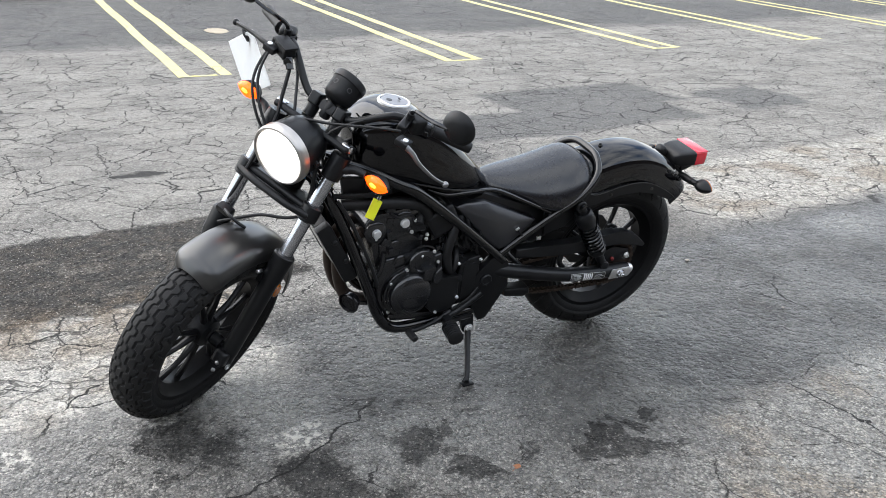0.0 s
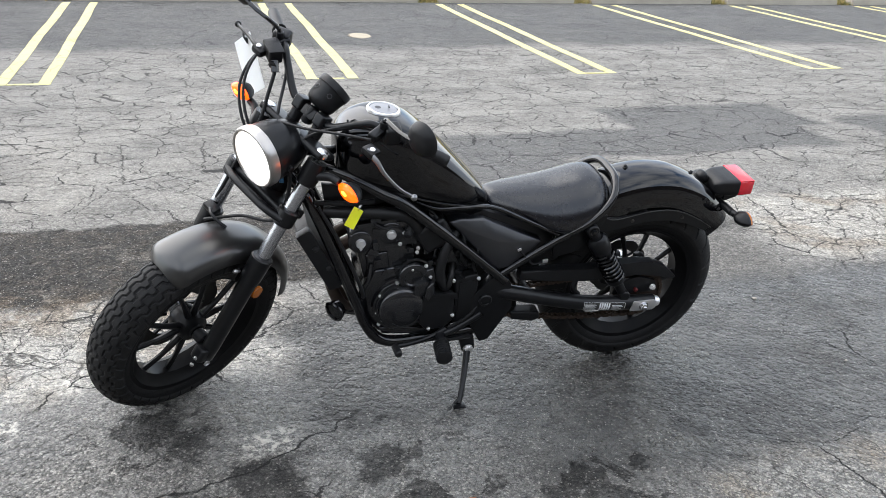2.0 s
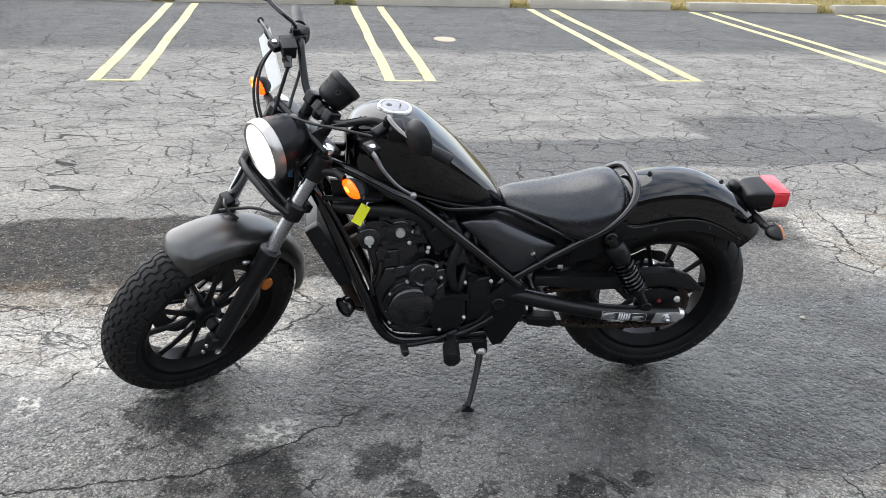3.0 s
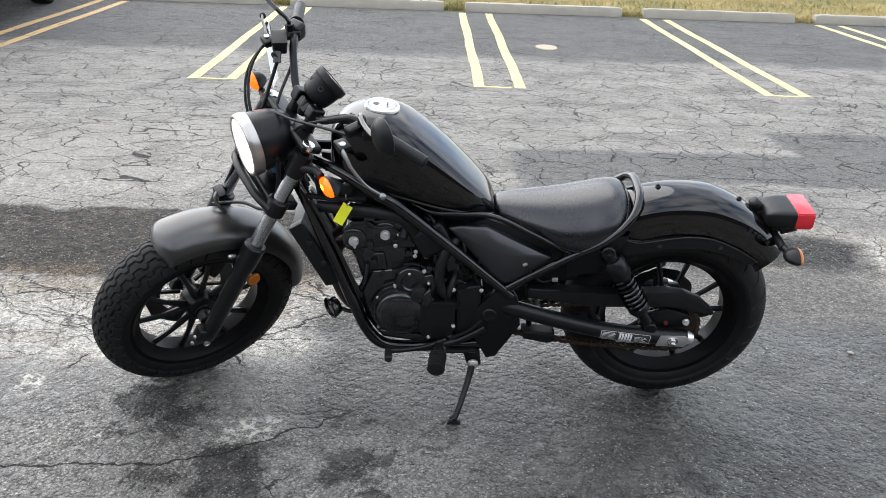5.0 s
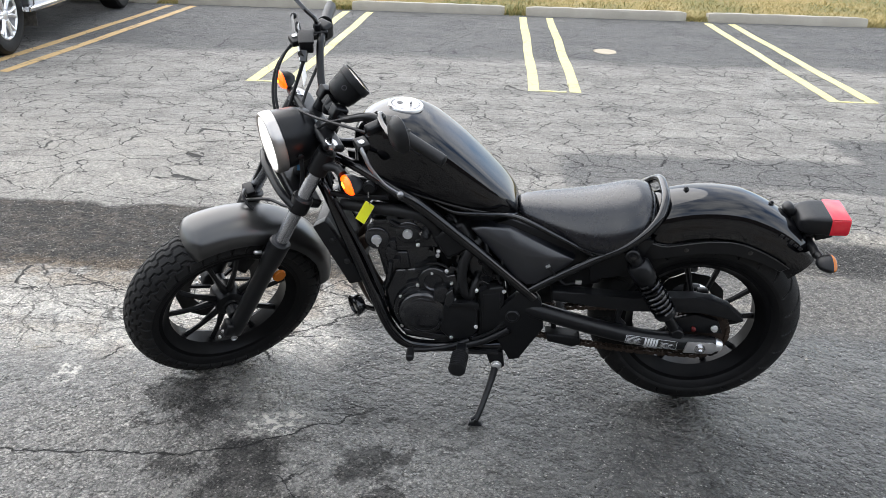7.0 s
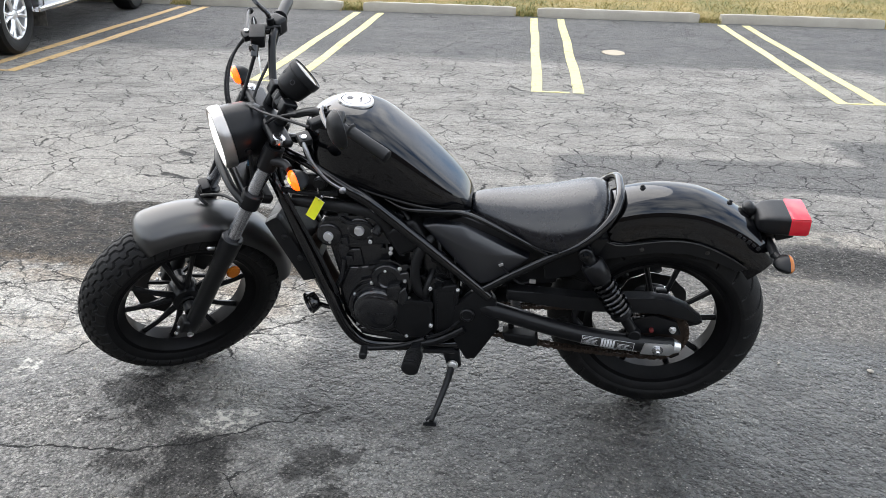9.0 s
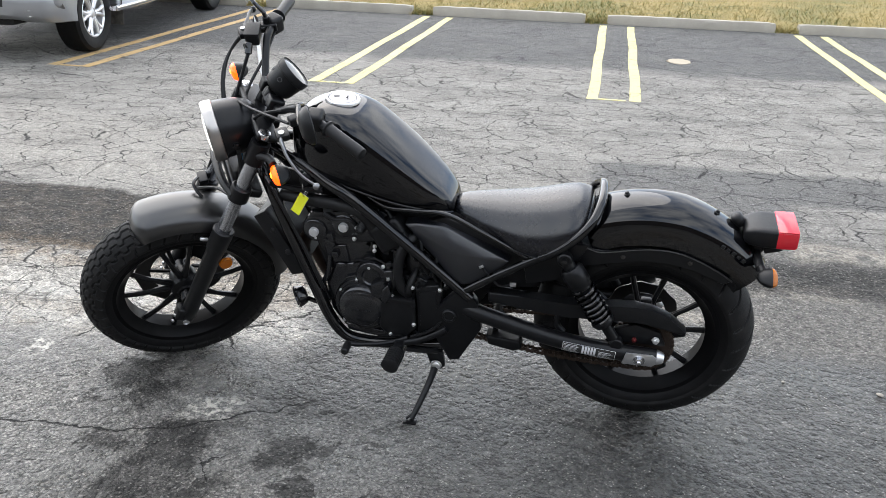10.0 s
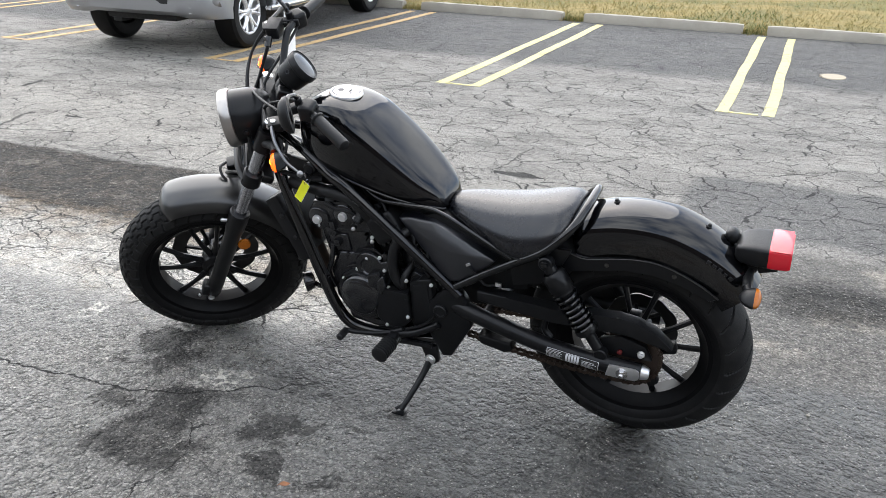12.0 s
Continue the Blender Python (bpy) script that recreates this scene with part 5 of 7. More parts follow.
# instrument
g0, g1 = Vector((1.0895, 0.004, 1.0087)), Vector((1.0215, 0.004, 1.0543))
gd = (g1 - g0).normalized()
gl = (g1 - g0).length
bm = bm_new()
lathe(bm, [(0.0, -0.002), (0.03, 0.0), (0.042, 0.01), (0.045, 0.02), (0.0485, gl - 0.024), (0.0495, gl - 0.0225), (0.0515, gl - 0.021), (0.052, gl - 0.004), (0.0495, gl), (0.047, gl - 0.003)], g0, gd, 40)
gauge = part("instrument", bm, PLASTIC, bike, "round black instrument pod", xf=STEER)
bm = bm_new()
lathe(bm, [(0.0475, gl - 0.004), (0.03, gl - 0.001), (0.0, gl)], g0, gd, 36)
part("instrument_glass", bm, GAUGE_GLASS, gauge, "glossy dark instrument glass", xf=STEER)
bm = bm_new()
for q in ((1.117, -0.015, 1.049), (1.114, 0.06, 1.072)):
    dd = Vector(q) - g0
    dd = (dd - gd * dd.dot(gd)).normalized()
    lathe(bm, [(0.0075, -0.006), (0.0075, 0.001), (0.0055, 0.001), (0.005, -0.004), (0.0, -0.004)], g0 + gd * 0.04 + dd * 0.0465, dd, 16)
parts("rubber_plug", bm, DARK_PRINT, gauge, xf=STEER)
bm = bm_new()
tube(bm, [(1.115, 0.0, 0.965), (1.11, 0.002, 0.985), (1.095, 0.004, 1.006)], 0.017, 10)
box(bm, (1.105, 0.003, 0.99), (0.032, 0.05, 0.03), Matrix.Rotation(-0.75, 3, "Y"), 0.006)
part("instrument_bracket", bm, PLASTIC, gauge, xf=STEER)

# handlebar
bm = bm_new()
half_bar = [(1.1, 0.0, 0.988), (1.1, 0.06, 0.99), (1.094, 0.095, 1.003), (1.07, 0.158, 1.052), (1.05, 0.195, 1.066), (1.005, 0.28, 1.056), (0.95, 0.375, 1.036)]
tube(bm, mirrored(half_bar[:0:-1]) + half_bar, 0.0111, 14)
bar = part("handlebar", bm, MATTE_BLACK, bike, "black handlebar", xf=STEER)
bm = bm_new()
for sg in (1, -1):
    tube(bm, [(1.125, sg * 0.045, 0.945), (1.112, sg * 0.045, 0.965), (1.102, sg * 0.045, 0.985)], 0.019, 12)
    box(bm, (1.1, sg * 0.045, 0.992), (0.044, 0.034, 0.038), Matrix.Rotation(-0.5, 3, "Y"), 0.007, 3)
parts("bar_clamp", bm, MATTE_BLACK, bar, xf=STEER)
for sg in (1, -1):
    p0, p1 = Vector((1.008, sg * 0.272, 1.0565)), Vector((0.946, sg * 0.381, 1.0345))
    bm = bm_new()
    ln = (p1 - p0).length
    lathe(bm, [(0.0135, 0), (0.022, 0.002), (0.022, 0.006), (0.0165, 0.009), (0.0165, ln * 0.5), (0.0172, ln - 0.012), (0.0165, ln - 0.008), (0.0165, ln - 0.001), (0.012, ln + 0.002)], p0, p1 - p0, 20)
    grip = part("grip", bm, SOFT_RUBBER, bar, "black rubber grip", xf=STEER)
    sw = bm_new()
    q = Vector((1.028, sg * 0.236, 1.0615))
    rot = Matrix.Rotation(sg * -0.5, 3, "Z")
    box(sw, q, (0.045, 0.05, 0.052), rot, 0.012, 3)
    box(sw, q + Vector((-0.024, 0, 0.006)), (0.008, 0.014, 0.012), rot, 0.003)
    box(sw, q + Vector((-0.02, sg * 0.012, -0.014)), (0.014, 0.01, 0.01), rot, 0.003)
    part("switch_box", sw, PLASTIC, bar, xf=STEER)
    lv = bm_new()
    piv = Vector((1.112, 0.266, 1.058)) if sg > 0 else Vector((1.108, -0.222, 1.064))
    if sg > 0:
        tube(lv, [piv + Vector((0.02, -0.012, 0.002)), piv + Vector((0.02, 0.03, -0.006)), (1.128, 0.325, 1.032), (1.108, 0.368, 1.004), (1.08, 0.396, 0.984)], [0.011, 0.009, 0.007, 0.006, 0.006], 10, flat=0.6)
        bmesh.ops.create_uvsphere(lv, u_segments=12, v_segments=8, radius=0.0095, matrix=Matrix.Translation((1.078, 0.4, 0.983)))
    else:
        tube(lv, [piv + Vector((0.01, 0.012, 0.0)), piv + Vector((0.004, -0.03, -0.004)), (1.096, -0.3, 1.05), (1.082, -0.35, 1.038), (1.065, -0.392, 1.022)], [0.011, 0.009, 0.0075, 0.0065, 0.0065], 10, flat=0.6)
        bmesh.ops.create_uvsphere(lv, u_segments=12, v_segments=8, radius=0.0105, matrix=Matrix.Translation((1.062, -0.396, 1.02)))
    part("clutch_lever" if sg > 0 else "brake_lever", lv, surface("grey_lever", (0.28, 0.28, 0.29), 0.3, metal=0.9) if sg > 0 else MATTE_BLACK, bar, "grey clutch lever" if sg > 0 else "black brake lever", xf=STEER)
    pc = bm_new()
    box(pc, (1.06, sg * 0.22, 1.066), (0.075, 0.026, 0.026), Matrix.Rotation(sg * 0.2, 3, "Z"), 0.006, 3)
    box(pc, piv + Vector((0.012, sg * -0.006, 0.0)), (0.035, 0.04, 0.02), None, 0.006)
    rod(pc, (1.05, sg * 0.222, 1.07), (1.05, sg * 0.222, 1.1), 0.011, 12)
    part("lever_perch", pc, MATTE_BLACK, bar, xf=STEER)
    b = bm_new()
    lathe(b, [(0.0075, 0), (0.0075, 0.003), (0.004, 0.004)], piv + Vector((0.014, sg * 0.0, 0.011)), (0, 0, 1), 12)
    part("pivot_screw", b, ZINC, bar, xf=STEER)
    # mirror: turned pod on a bent stem
    mc = Vector((1.07, sg * 0.372, 1.16))
    mdir = (Vector((-1.0, 0.02, 0.04)) if sg > 0 else Vector((-1.0, 0.25, 0.0))).normalized()
    ms = bm_new()
    tube(ms, [(1.05, sg * 0.222, 1.09), (1.055, sg * 0.228, 1.112), (1.07, sg * 0.25, 1.128), (1.082, sg * 0.3, 1.138), (1.088, sg * 0.352, 1.152)], 0.0062, 8)
    stem = part("mirror_stem", ms, FRAME_BLACK, bar, xf=STEER)
    mb = bm_new()
    lathe(mb, [(0.0, -0.024), (0.024, -0.023), (0.036, -0.018), (0.0475, -0.005), (0.049, 0.003), (0.0465, 0.006)], mc, mdir, 32)
    part("mirror", mb, PLASTIC, stem, "round black mirror", xf=STEER)
    mg = bm_new()
    lathe(mg, [(0.0462, 0.0055), (0.0, 0.0065)], mc, mdir, 32)
    part("mirror_glass", mg, MIRROR_GLASS, stem, "mirror glass", xf=STEER)

# brake master cylinder with its reservoir
bm = bm_new()
box(bm, (1.1, -0.185, 1.07), (0.04, 0.058, 0.036), Matrix.Rotation(-0.35, 3, "Z"), 0.007, 3)
box(bm, (1.1, -0.185, 1.09), (0.044, 0.063, 0.008), Matrix.Rotation(-0.35, 3, "Z"), 0.003)
res_ob = part("brake_reservoir", bm, PLASTIC, bar, "black brake fluid reservoir", xf=STEER)
bm = bm_new()
rod(bm, (1.118, -0.155, 1.07), (1.13, -0.135, 1.045), 0.011, 10)
lathe(bm, [(0.012, 0), (0.012, 0.008), (0.008, 0.01)], (1.125, -0.15, 1.062), (1, 0.5, 0), 10)
part("hose_joint", bm, FRAME_BLACK, res_ob, xf=STEER)

# cables and hoses
for name, pts, r in (
    ("brake_hose", [(1.13, -0.136, 1.045), (1.16, -0.12, 0.99), (1.2, -0.1, 0.92), (1.26, -0.1, 0.82), (1.3, -0.11, 0.72), (1.325, -0.115, 0.66), (1.36, -0.1, 0.58), (1.42, -0.085, 0.47), (1.47, -0.08, 0.4)], 0.0055),
    ("throttle_cable", [(1.06, -0.2, 1.075), (1.126, -0.214, 1.062), (1.19, -0.19, 0.997), (1.222, -0.12, 0.917), (1.2, -0.04, 0.85), (1.14, 0.0, 0.82)], 0.0042),
    ("throttle_cable", [(1.06, -0.205, 1.068), (1.128, -0.224, 1.047), (1.197, -0.2, 0.982), (1.228, -0.126, 0.902), (1.2, -0.05, 0.84), (1.14, -0.01, 0.81)], 0.0042),
    ("clutch_cable", [(1.1, 0.232, 1.066), (1.135, 0.16, 1.045), (1.172, 0.06, 1.006), (1.2, -0.03, 0.975), (1.205, -0.07, 0.92), (1.18, -0.05, 0.84), (1.13, 0.0, 0.79)], 0.004),
    ("switch_wire", [(1.03, 0.215, 1.05), (1.08, 0.13, 1.025), (1.15, 0.07, 0.985), (1.19, 0.04, 0.92)], 0.0045),
    ("switch_wire", [(1.03, -0.215, 1.05), (1.085, -0.14, 1.02), (1.15, -0.08, 0.975), (1.19, -0.04, 0.92)], 0.0045),
    ("hose_loop", [(1.37, -0.1, 0.62), (1.345, -0.05, 0.66), (1.31, 0.0, 0.69), (1.285, 0.06, 0.71), (1.265, 0.1, 0.735)], 0.0048),
):
    bm = bm_new()
    tube(bm, pts, r, 8)
    part(name, bm, SOFT_RUBBER, bike, xf=STEER)
bm = bm_new()
box(bm, (1.345, -0.1, 0.655), (0.03, 0.05, 0.02), None, 0.005)
tube(bm, [(1.36, -0.09, 0.67), (1.375, -0.06, 0.68), (1.372, -0.03, 0.672), (1.36, -0.01, 0.66)], 0.005, 8)
part("hose_clip", bm, MATTE_BLACK, bike, xf=STEER)
cl = bm_new()
prism(cl, [(1.46, 0.40), (1.40, 0.47), (1.36, 0.46), (1.36, 0.40), (1.41, 0.34)], -0.1, -0.045, 0.008)
part("brake_caliper", cl, MATTE_BLACK, bike, xf=STEER)
ax = bm_new()
rod(ax, (1.49, -0.13, 0.32), (1.49, 0.13, 0.32), 0.011)
for y0, y1 in ((0.05, 0.088), (-0.09, -0.055)):
    rod(ax, (1.49, y0, 0.32), (1.49, y1, 0.32), 0.021, 18)
part("front_axle", ax, MATTE_BLACK, bike, xf=STEER)

# fork crown seen behind the headlight: wiring bundle and key area
bm = bm_new()
for k in range(7):
    rnd = random.Random(90 + k)
    tube(bm, [(1.2 + rnd.uniform(-0.02, 0.02), rnd.uniform(-0.06, 0.06), 0.95), (1.17, rnd.uniform(-0.07, 0.08), 0.88), (1.14, rnd.uniform(-0.06, 0.08), 0.82), (1.1, rnd.uniform(-0.05, 0.09), 0.76)], 0.005, 6)
parts("wiring", bm, SOFT_RUBBER, bike)
bm = bm_new()
box(bm, (1.19, 0.075, 0.82), (0.012, 0.012, 0.03), Matrix.Rotation(0.5, 3, "X"), 0.002)
part("connector", bm, BLUE_WIRE, bike)


# ---- engine and lower parts ----
bm = bm_new()
prism(bm, [(0.955, 0.43), (0.945, 0.33), (0.9, 0.262), (0.7, 0.248), (0.6, 0.275), (0.565, 0.36), (0.585, 0.455), (0.66, 0.475), (0.76, 0.49), (0.83, 0.51), (0.92, 0.5)], -0.115, 0.108, 0.014, 3)
engine = part("engine", bm, ENGINE_BLACK, bike, "black parallel-twin engine")
bm = bm_new()
prism(bm, [(0.952, 0.47), (0.975, 0.575), (0.8, 0.59), (0.785, 0.49)], -0.1, 0.1, 0.01)
prism(bm, [(0.94, 0.5), (0.95, 0.56), (0.88, 0.566), (0.87, 0.505)], -0.108, 0.108, 0.008, 3)
part("cylinder", bm, ENGINE_BLACK, engine)
bm = bm_new()
prism(bm, [(0.985, 0.572), (1.005, 0.635), (0.985, 0.662), (0.82, 0.678), (0.79, 0.655), (0.785, 0.585)], -0.112, 0.112, 0.011, 3)
lathe(bm, [(0.036, 0), (0.036, 0.01), (0.031, 0.014), (0.0, 0.014)], (0.968, 0.108, 0.613), (0, 1, 0), 24)
lathe(bm, [(0.036, 0), (0.036, 0.01), (0.031, 0.014), (0.0, 0.014)], (0.876, 0.108, 0.637), (0, 1, 0), 24)
part("cylinder_head", bm, ENGINE_BLACK, engine)
bm = bm_new()
prism(bm, [(0.99, 0.662), (0.982, 0.695), (0.955, 0.712), (0.85, 0.722), (0.825, 0.705), (0.82, 0.678)], -0.1, 0.1, 0.012, 3)
part("cam_cover", bm, ENGINE_BLACK, engine)
bm = bm_new()
for p, r in (((0.968, 0.121, 0.613), 0.0145), ((0.876, 0.121, 0.637), 0.0145)):
    lathe(bm, [(r, 0), (r, 0.009), (r * 0.86, 0.0125), (0, 0.0135)], p, (0, 1, 0), 20)
parts("cap_plug", bm, surface("pewter_plug", (0.9, 0.9, 0.91), 0.55, metal=1.0, vary=0.15), engine, "bright round end plugs")

bm = bm_new()
lathe(bm, [(0.094, 0.0), (0.094, 0.012), (0.091, 0.016), (0.084, 0.0165), (0.083, 0.022), (0.079, 0.0225), (0.077, 0.032), (0.074, 0.038), (0.068, 0.043), (0.064, 0.0435), (0.062, 0.0455), (0.05, 0.05), (0.03, 0.0535), (0.0, 0.055)], (0.832, 0.105, 0.367), (0, 1, 0), 48)
cover = part("alternator_cover", bm, ENGINE_BLACK, engine, "round black alternator cover")
bm = bm_new()
for k in range(9):
    a = radians(200 + k * 14)
    p = Vector((0.828 + 0.05 * math.cos(a), 0.155, 0.362 + 0.05 * math.sin(a)))
    box(bm, p, (0.011, 0.002, 0.003), Matrix.Rotation(-a - math.pi / 2, 3, "Y"), 0)
for k in range(5):
    box(bm, (0.853 - 0.012 * k, 0.159, 0.372), (0.009, 0.0015, 0.004), None, 0)
parts("emblem", bm, EMBLEM, cover, "dull raised lettering as plain bars")
bm = bm_new()
lathe(bm, [(0.05, 0.0), (0.05, 0.02), (0.045, 0.026), (0.03, 0.028), (0.026, 0.024), (0.0, 0.024)], (0.8, 0.105, 0.478), (0, 1, 0), 32)
prism(bm, [(0.8, 0.46), (0.762, 0.472), (0.745, 0.445), (0.77, 0.415), (0.8, 0.42)], 0.11, 0.15, 0.006)
part("starter_cover", bm, ENGINE_BLACK, engine)
bm = bm_new()
prism(bm, [(0.764, 0.42), (0.668, 0.418), (0.664, 0.318), (0.692, 0.286), (0.752, 0.282), (0.778, 0.31), (0.782, 0.36)], 0.1, 0.15, 0.007, 3)
gear_cover = part("gearbox_cover", bm, PLASTIC, engine, "flat black gearbox cover")
bm = bm_new()
prism(bm, [(0.764, 0.424), (0.664, 0.4235), (0.66, 0.402), (0.672, 0.4), (0.676, 0.413), (0.764, 0.413)], 0.148, 0.157, 0.002)
part("cover_lip", bm, PLASTIC, gear_cover)
bm = bm_new()
prism(bm, [(0.664, 0.457), (0.64, 0.458), (0.634, 0.468), (0.592, 0.476), (0.584, 0.33), (0.602, 0.297), (0.662, 0.292)], 0.098, 0.137, 0.006, 3)
sprocket_cover = part("sprocket_cover", bm, PLASTIC, engine, "black sprocket cover")
bm = bm_new()
prism(bm, [(0.652, 0.446), (0.602, 0.456), (0.597, 0.345), (0.61, 0.318), (0.652, 0.312)], 0.134, 0.1405, 0.003)
part("cover_panel", bm, PLASTIC, sprocket_cover)
bm = bm_new()
prism(bm, [(0.766, 0.5), (0.735, 0.508), (0.72, 0.47), (0.735, 0.425), (0.77, 0.43)], 0.098, 0.132, 0.007, 3)
prism(bm, [(0.708, 0.56), (0.64, 0.575), (0.6, 0.53), (0.585, 0.475), (0.66, 0.46), (0.7, 0.5)], 0.06, 0.1, 0.008, 3)
prism(bm, [(0.9, 0.29), (0.76, 0.27), (0.66, 0.272), (0.66, 0.25), (0.76, 0.246), (0.89, 0.262)], 0.07, 0.118, 0.006)
parts("crankcase_boss", bm, ENGINE_BLACK, engine)
bm = bm_new()
for x, z, r in ((0.642, 0.515, 0.016), (0.615, 0.497, 0.011), (0.66, 0.548, 0.012)):
    lathe(bm, [(r, 0), (r, 0.018), (r * 0.8, 0.022), (r * 0.5, 0.022), (r * 0.5, 0.018), (0, 0.018)], (x, 0.098, z), (0, 1, 0), 16)
parts("sensor_plug", bm, PLASTIC, engine)
bm = bm_new()
for z0, z1, y in ((0.655, 0.672, 0.113), (0.57, 0.582, 0.109)):
    prism(bm, [(0.952 + (z0 - 0.55) * 0.22, z0), (0.952 + (z1 - 0.55) * 0.22, z1), (0.835 + (z1 - 0.55) * 0.22, z1 + 0.012), (0.835 + (z0 - 0.55) * 0.22, z0 + 0.012)], y - 0.012, y + 0.004, 0.002)
parts("casting_rib", bm, ENGINE_BLACK, engine)
bm = bm_new()
prism(bm, [(0.936, 0.668), (0.906, 0.674), (0.908, 0.692), (0.938, 0.686)], 0.1, 0.116, 0.003)
part("head_plate", bm, surface("grey_casting", (0.05, 0.052, 0.055), 0.45, metal=0.4, vary=0.2), engine)
bm = bm_new()
rod(bm, (0.815, 0.1, 0.655), (0.828, 0.13, 0.628), 0.013, 14)
for k in range(4):
    q = Vector((0.815, 0.1, 0.655)).lerp(Vector((0.828, 0.13, 0.628)), 0.2 + 0.2 * k)
    lathe(bm, [(0.0155, -0.002), (0.0155, 0.002)], q, (0.013, 0.03, -0.027), 14)
part("plug_cap", bm, SOFT_RUBBER, engine, "ribbed rubber plug cap")
bm = bm_new()
for x, y, z in ((0.805, 0.13, 0.508), (0.762, 0.13, 0.516), (0.747, 0.134, 0.477), (0.849, 0.122, 0.456), (0.902, 0.122, 0.414), (0.91, 0.12, 0.349), (0.838, 0.122, 0.638), (0.847, 0.122, 0.598), (0.788, 0.116, 0.575), (0.79, 0.116, 0.56), (0.738, 0.136, 0.418), (0.672, 0.14, 0.459), (0.966, 0.12, 0.591), (0.67, 0.154, 0.335), (0.745, 0.152, 0.29), (0.62, 0.14, 0.3), (0.59, 0.14, 0.46), (0.9, 0.118, 0.3), (0.63, 0.106, 0.545)):
    bolt(bm, (x, y - 0.004, z), (0, 1, 0), 0.0047, 0.008)
parts("engine_bolt", bm, ZINC, engine, "zinc flange bolts")

bm = bm_new()
prism(bm, [(0.762, 0.452), (0.742, 0.472), (0.735, 0.43), (0.752, 0.4), (0.768, 0.415)], 0.135, 0.158, 0.006, 3)
part("cover_lug", bm, ENGINE_BLACK, cover)
bm = bm_new()
for a0, a1, r in ((60, 195, 0.1035), (70, 150, 0.059)):
    c = (0.832, 0.367) if r > 0.1 else (0.8, 0.478)
    tube(bm, [(c[0] + r * math.cos(radians(a)), 0.118, c[1] + r * math.sin(radians(a))) for a in np.linspace(a0, a1, 24)], 0.0045, 8, 1)
parts("casting_ring", bm, ENGINE_BLACK, engine)

# hoses, ribs and small castings that fill the engine's side
for name, pts, r, mt in (
    ("coolant_hose", [(1.07, 0.08, 0.705), (1.0, 0.1, 0.708), (0.9, 0.112, 0.705), (0.83, 0.115, 0.69), (0.795, 0.112, 0.65), (0.785, 0.1, 0.61)], 0.0195, SOFT_RUBBER),
    ("breather_hose", [(0.67, 0.1, 0.612), (0.69, 0.122, 0.598), (0.71, 0.13, 0.552), (0.717, 0.132, 0.5), (0.708, 0.13, 0.45), (0.69, 0.122, 0.425)], 0.0155, SOFT_RUBBER),
    ("breather_hose", [(0.665, 0.09, 0.5), (0.678, 0.124, 0.475), (0.686, 0.134, 0.445), (0.69, 0.126, 0.425)], 0.0105, SOFT_RUBBER),
    ("wire_loom", [(1.09, 0.1, 0.73), (1.05, 0.118, 0.66), (1.0, 0.128, 0.55), (0.965, 0.135, 0.46), (0.955, 0.13, 0.42)], 0.006, SOFT_RUBBER),
    ("wire_loom", [(1.1, 0.09, 0.73), (1.06, 0.112, 0.63), (1.01, 0.118, 0.5), (0.985, 0.12, 0.43), (0.96, 0.12, 0.4)], 0.005, SOFT_RUBBER),
    ("wire_loom", [(0.62, 0.11, 0.6), (0.6, 0.125, 0.56), (0.61, 0.13, 0.51), (0.6, 0.125, 0.48)], 0.0045, SOFT_RUBBER),
    ("wire_loom", [(0.66, 0.1, 0.64), (0.645, 0.12, 0.59), (0.65, 0.122, 0.54), (0.63, 0.115, 0.5)], 0.0055, SOFT_RUBBER),
    ("wire_loom", [(0.93, 0.13, 0.68), (0.9, 0.125, 0.66), (0.86, 0.12, 0.66), (0.83, 0.115, 0.63)], 0.005, SOFT_RUBBER),
    ("fuel_hose", [(0.76, 0.09, 0.7), (0.73, 0.11, 0.66), (0.735, 0.115, 0.61), (0.76, 0.11, 0.57)], 0.007, SOFT_RUBBER),
    ("oil_pipe", [(0.95, 0.1, 0.36), (0.96, 0.11, 0.42), (0.94, 0.115, 0.47), (0.93, 0.11, 0.53)], 0.008, ENGINE_BLACK),
):
    bm = bm_new()
    tube(bm, pts, r, 10)
    part(name, bm, mt, engine)
bm = bm_new()
for c, s in (((0.74, 0.06, 0.62), (0.1, 0.14, 0.09)), ((0.67, 0.0, 0.56), (0.13, 0.17, 0.1)), ((0.64, 0.045, 0.52), (0.08, 0.09, 0.07)), ((0.62, 0.0, 0.61), (0.14, 0.14, 0.1)), ((0.735, 0.0, 0.54), (0.11, 0.16, 0.12))):
    box(bm, c, s, Matrix.Rotation(0.5, 3, "Y"), 0.014, 3)
parts("throttle_body", bm, PLASTIC, engine)
bm = bm_new()
rnd = random.Random(14)
for k in range(26):
    x, z = rnd.uniform(0.7, 0.93), rnd.uniform(0.47, 0.7)
    box(bm, (x, rnd.uniform(0.095, 0.118), z), (rnd.uniform(0.01, 0.035), 0.02, rnd.uniform(0.01, 0.03)), Matrix.Rotation(rnd.uniform(-0.6, 0.6), 3, "Y"), 0.003)
parts("casting_ribs", bm, ENGINE_BLACK, engine)
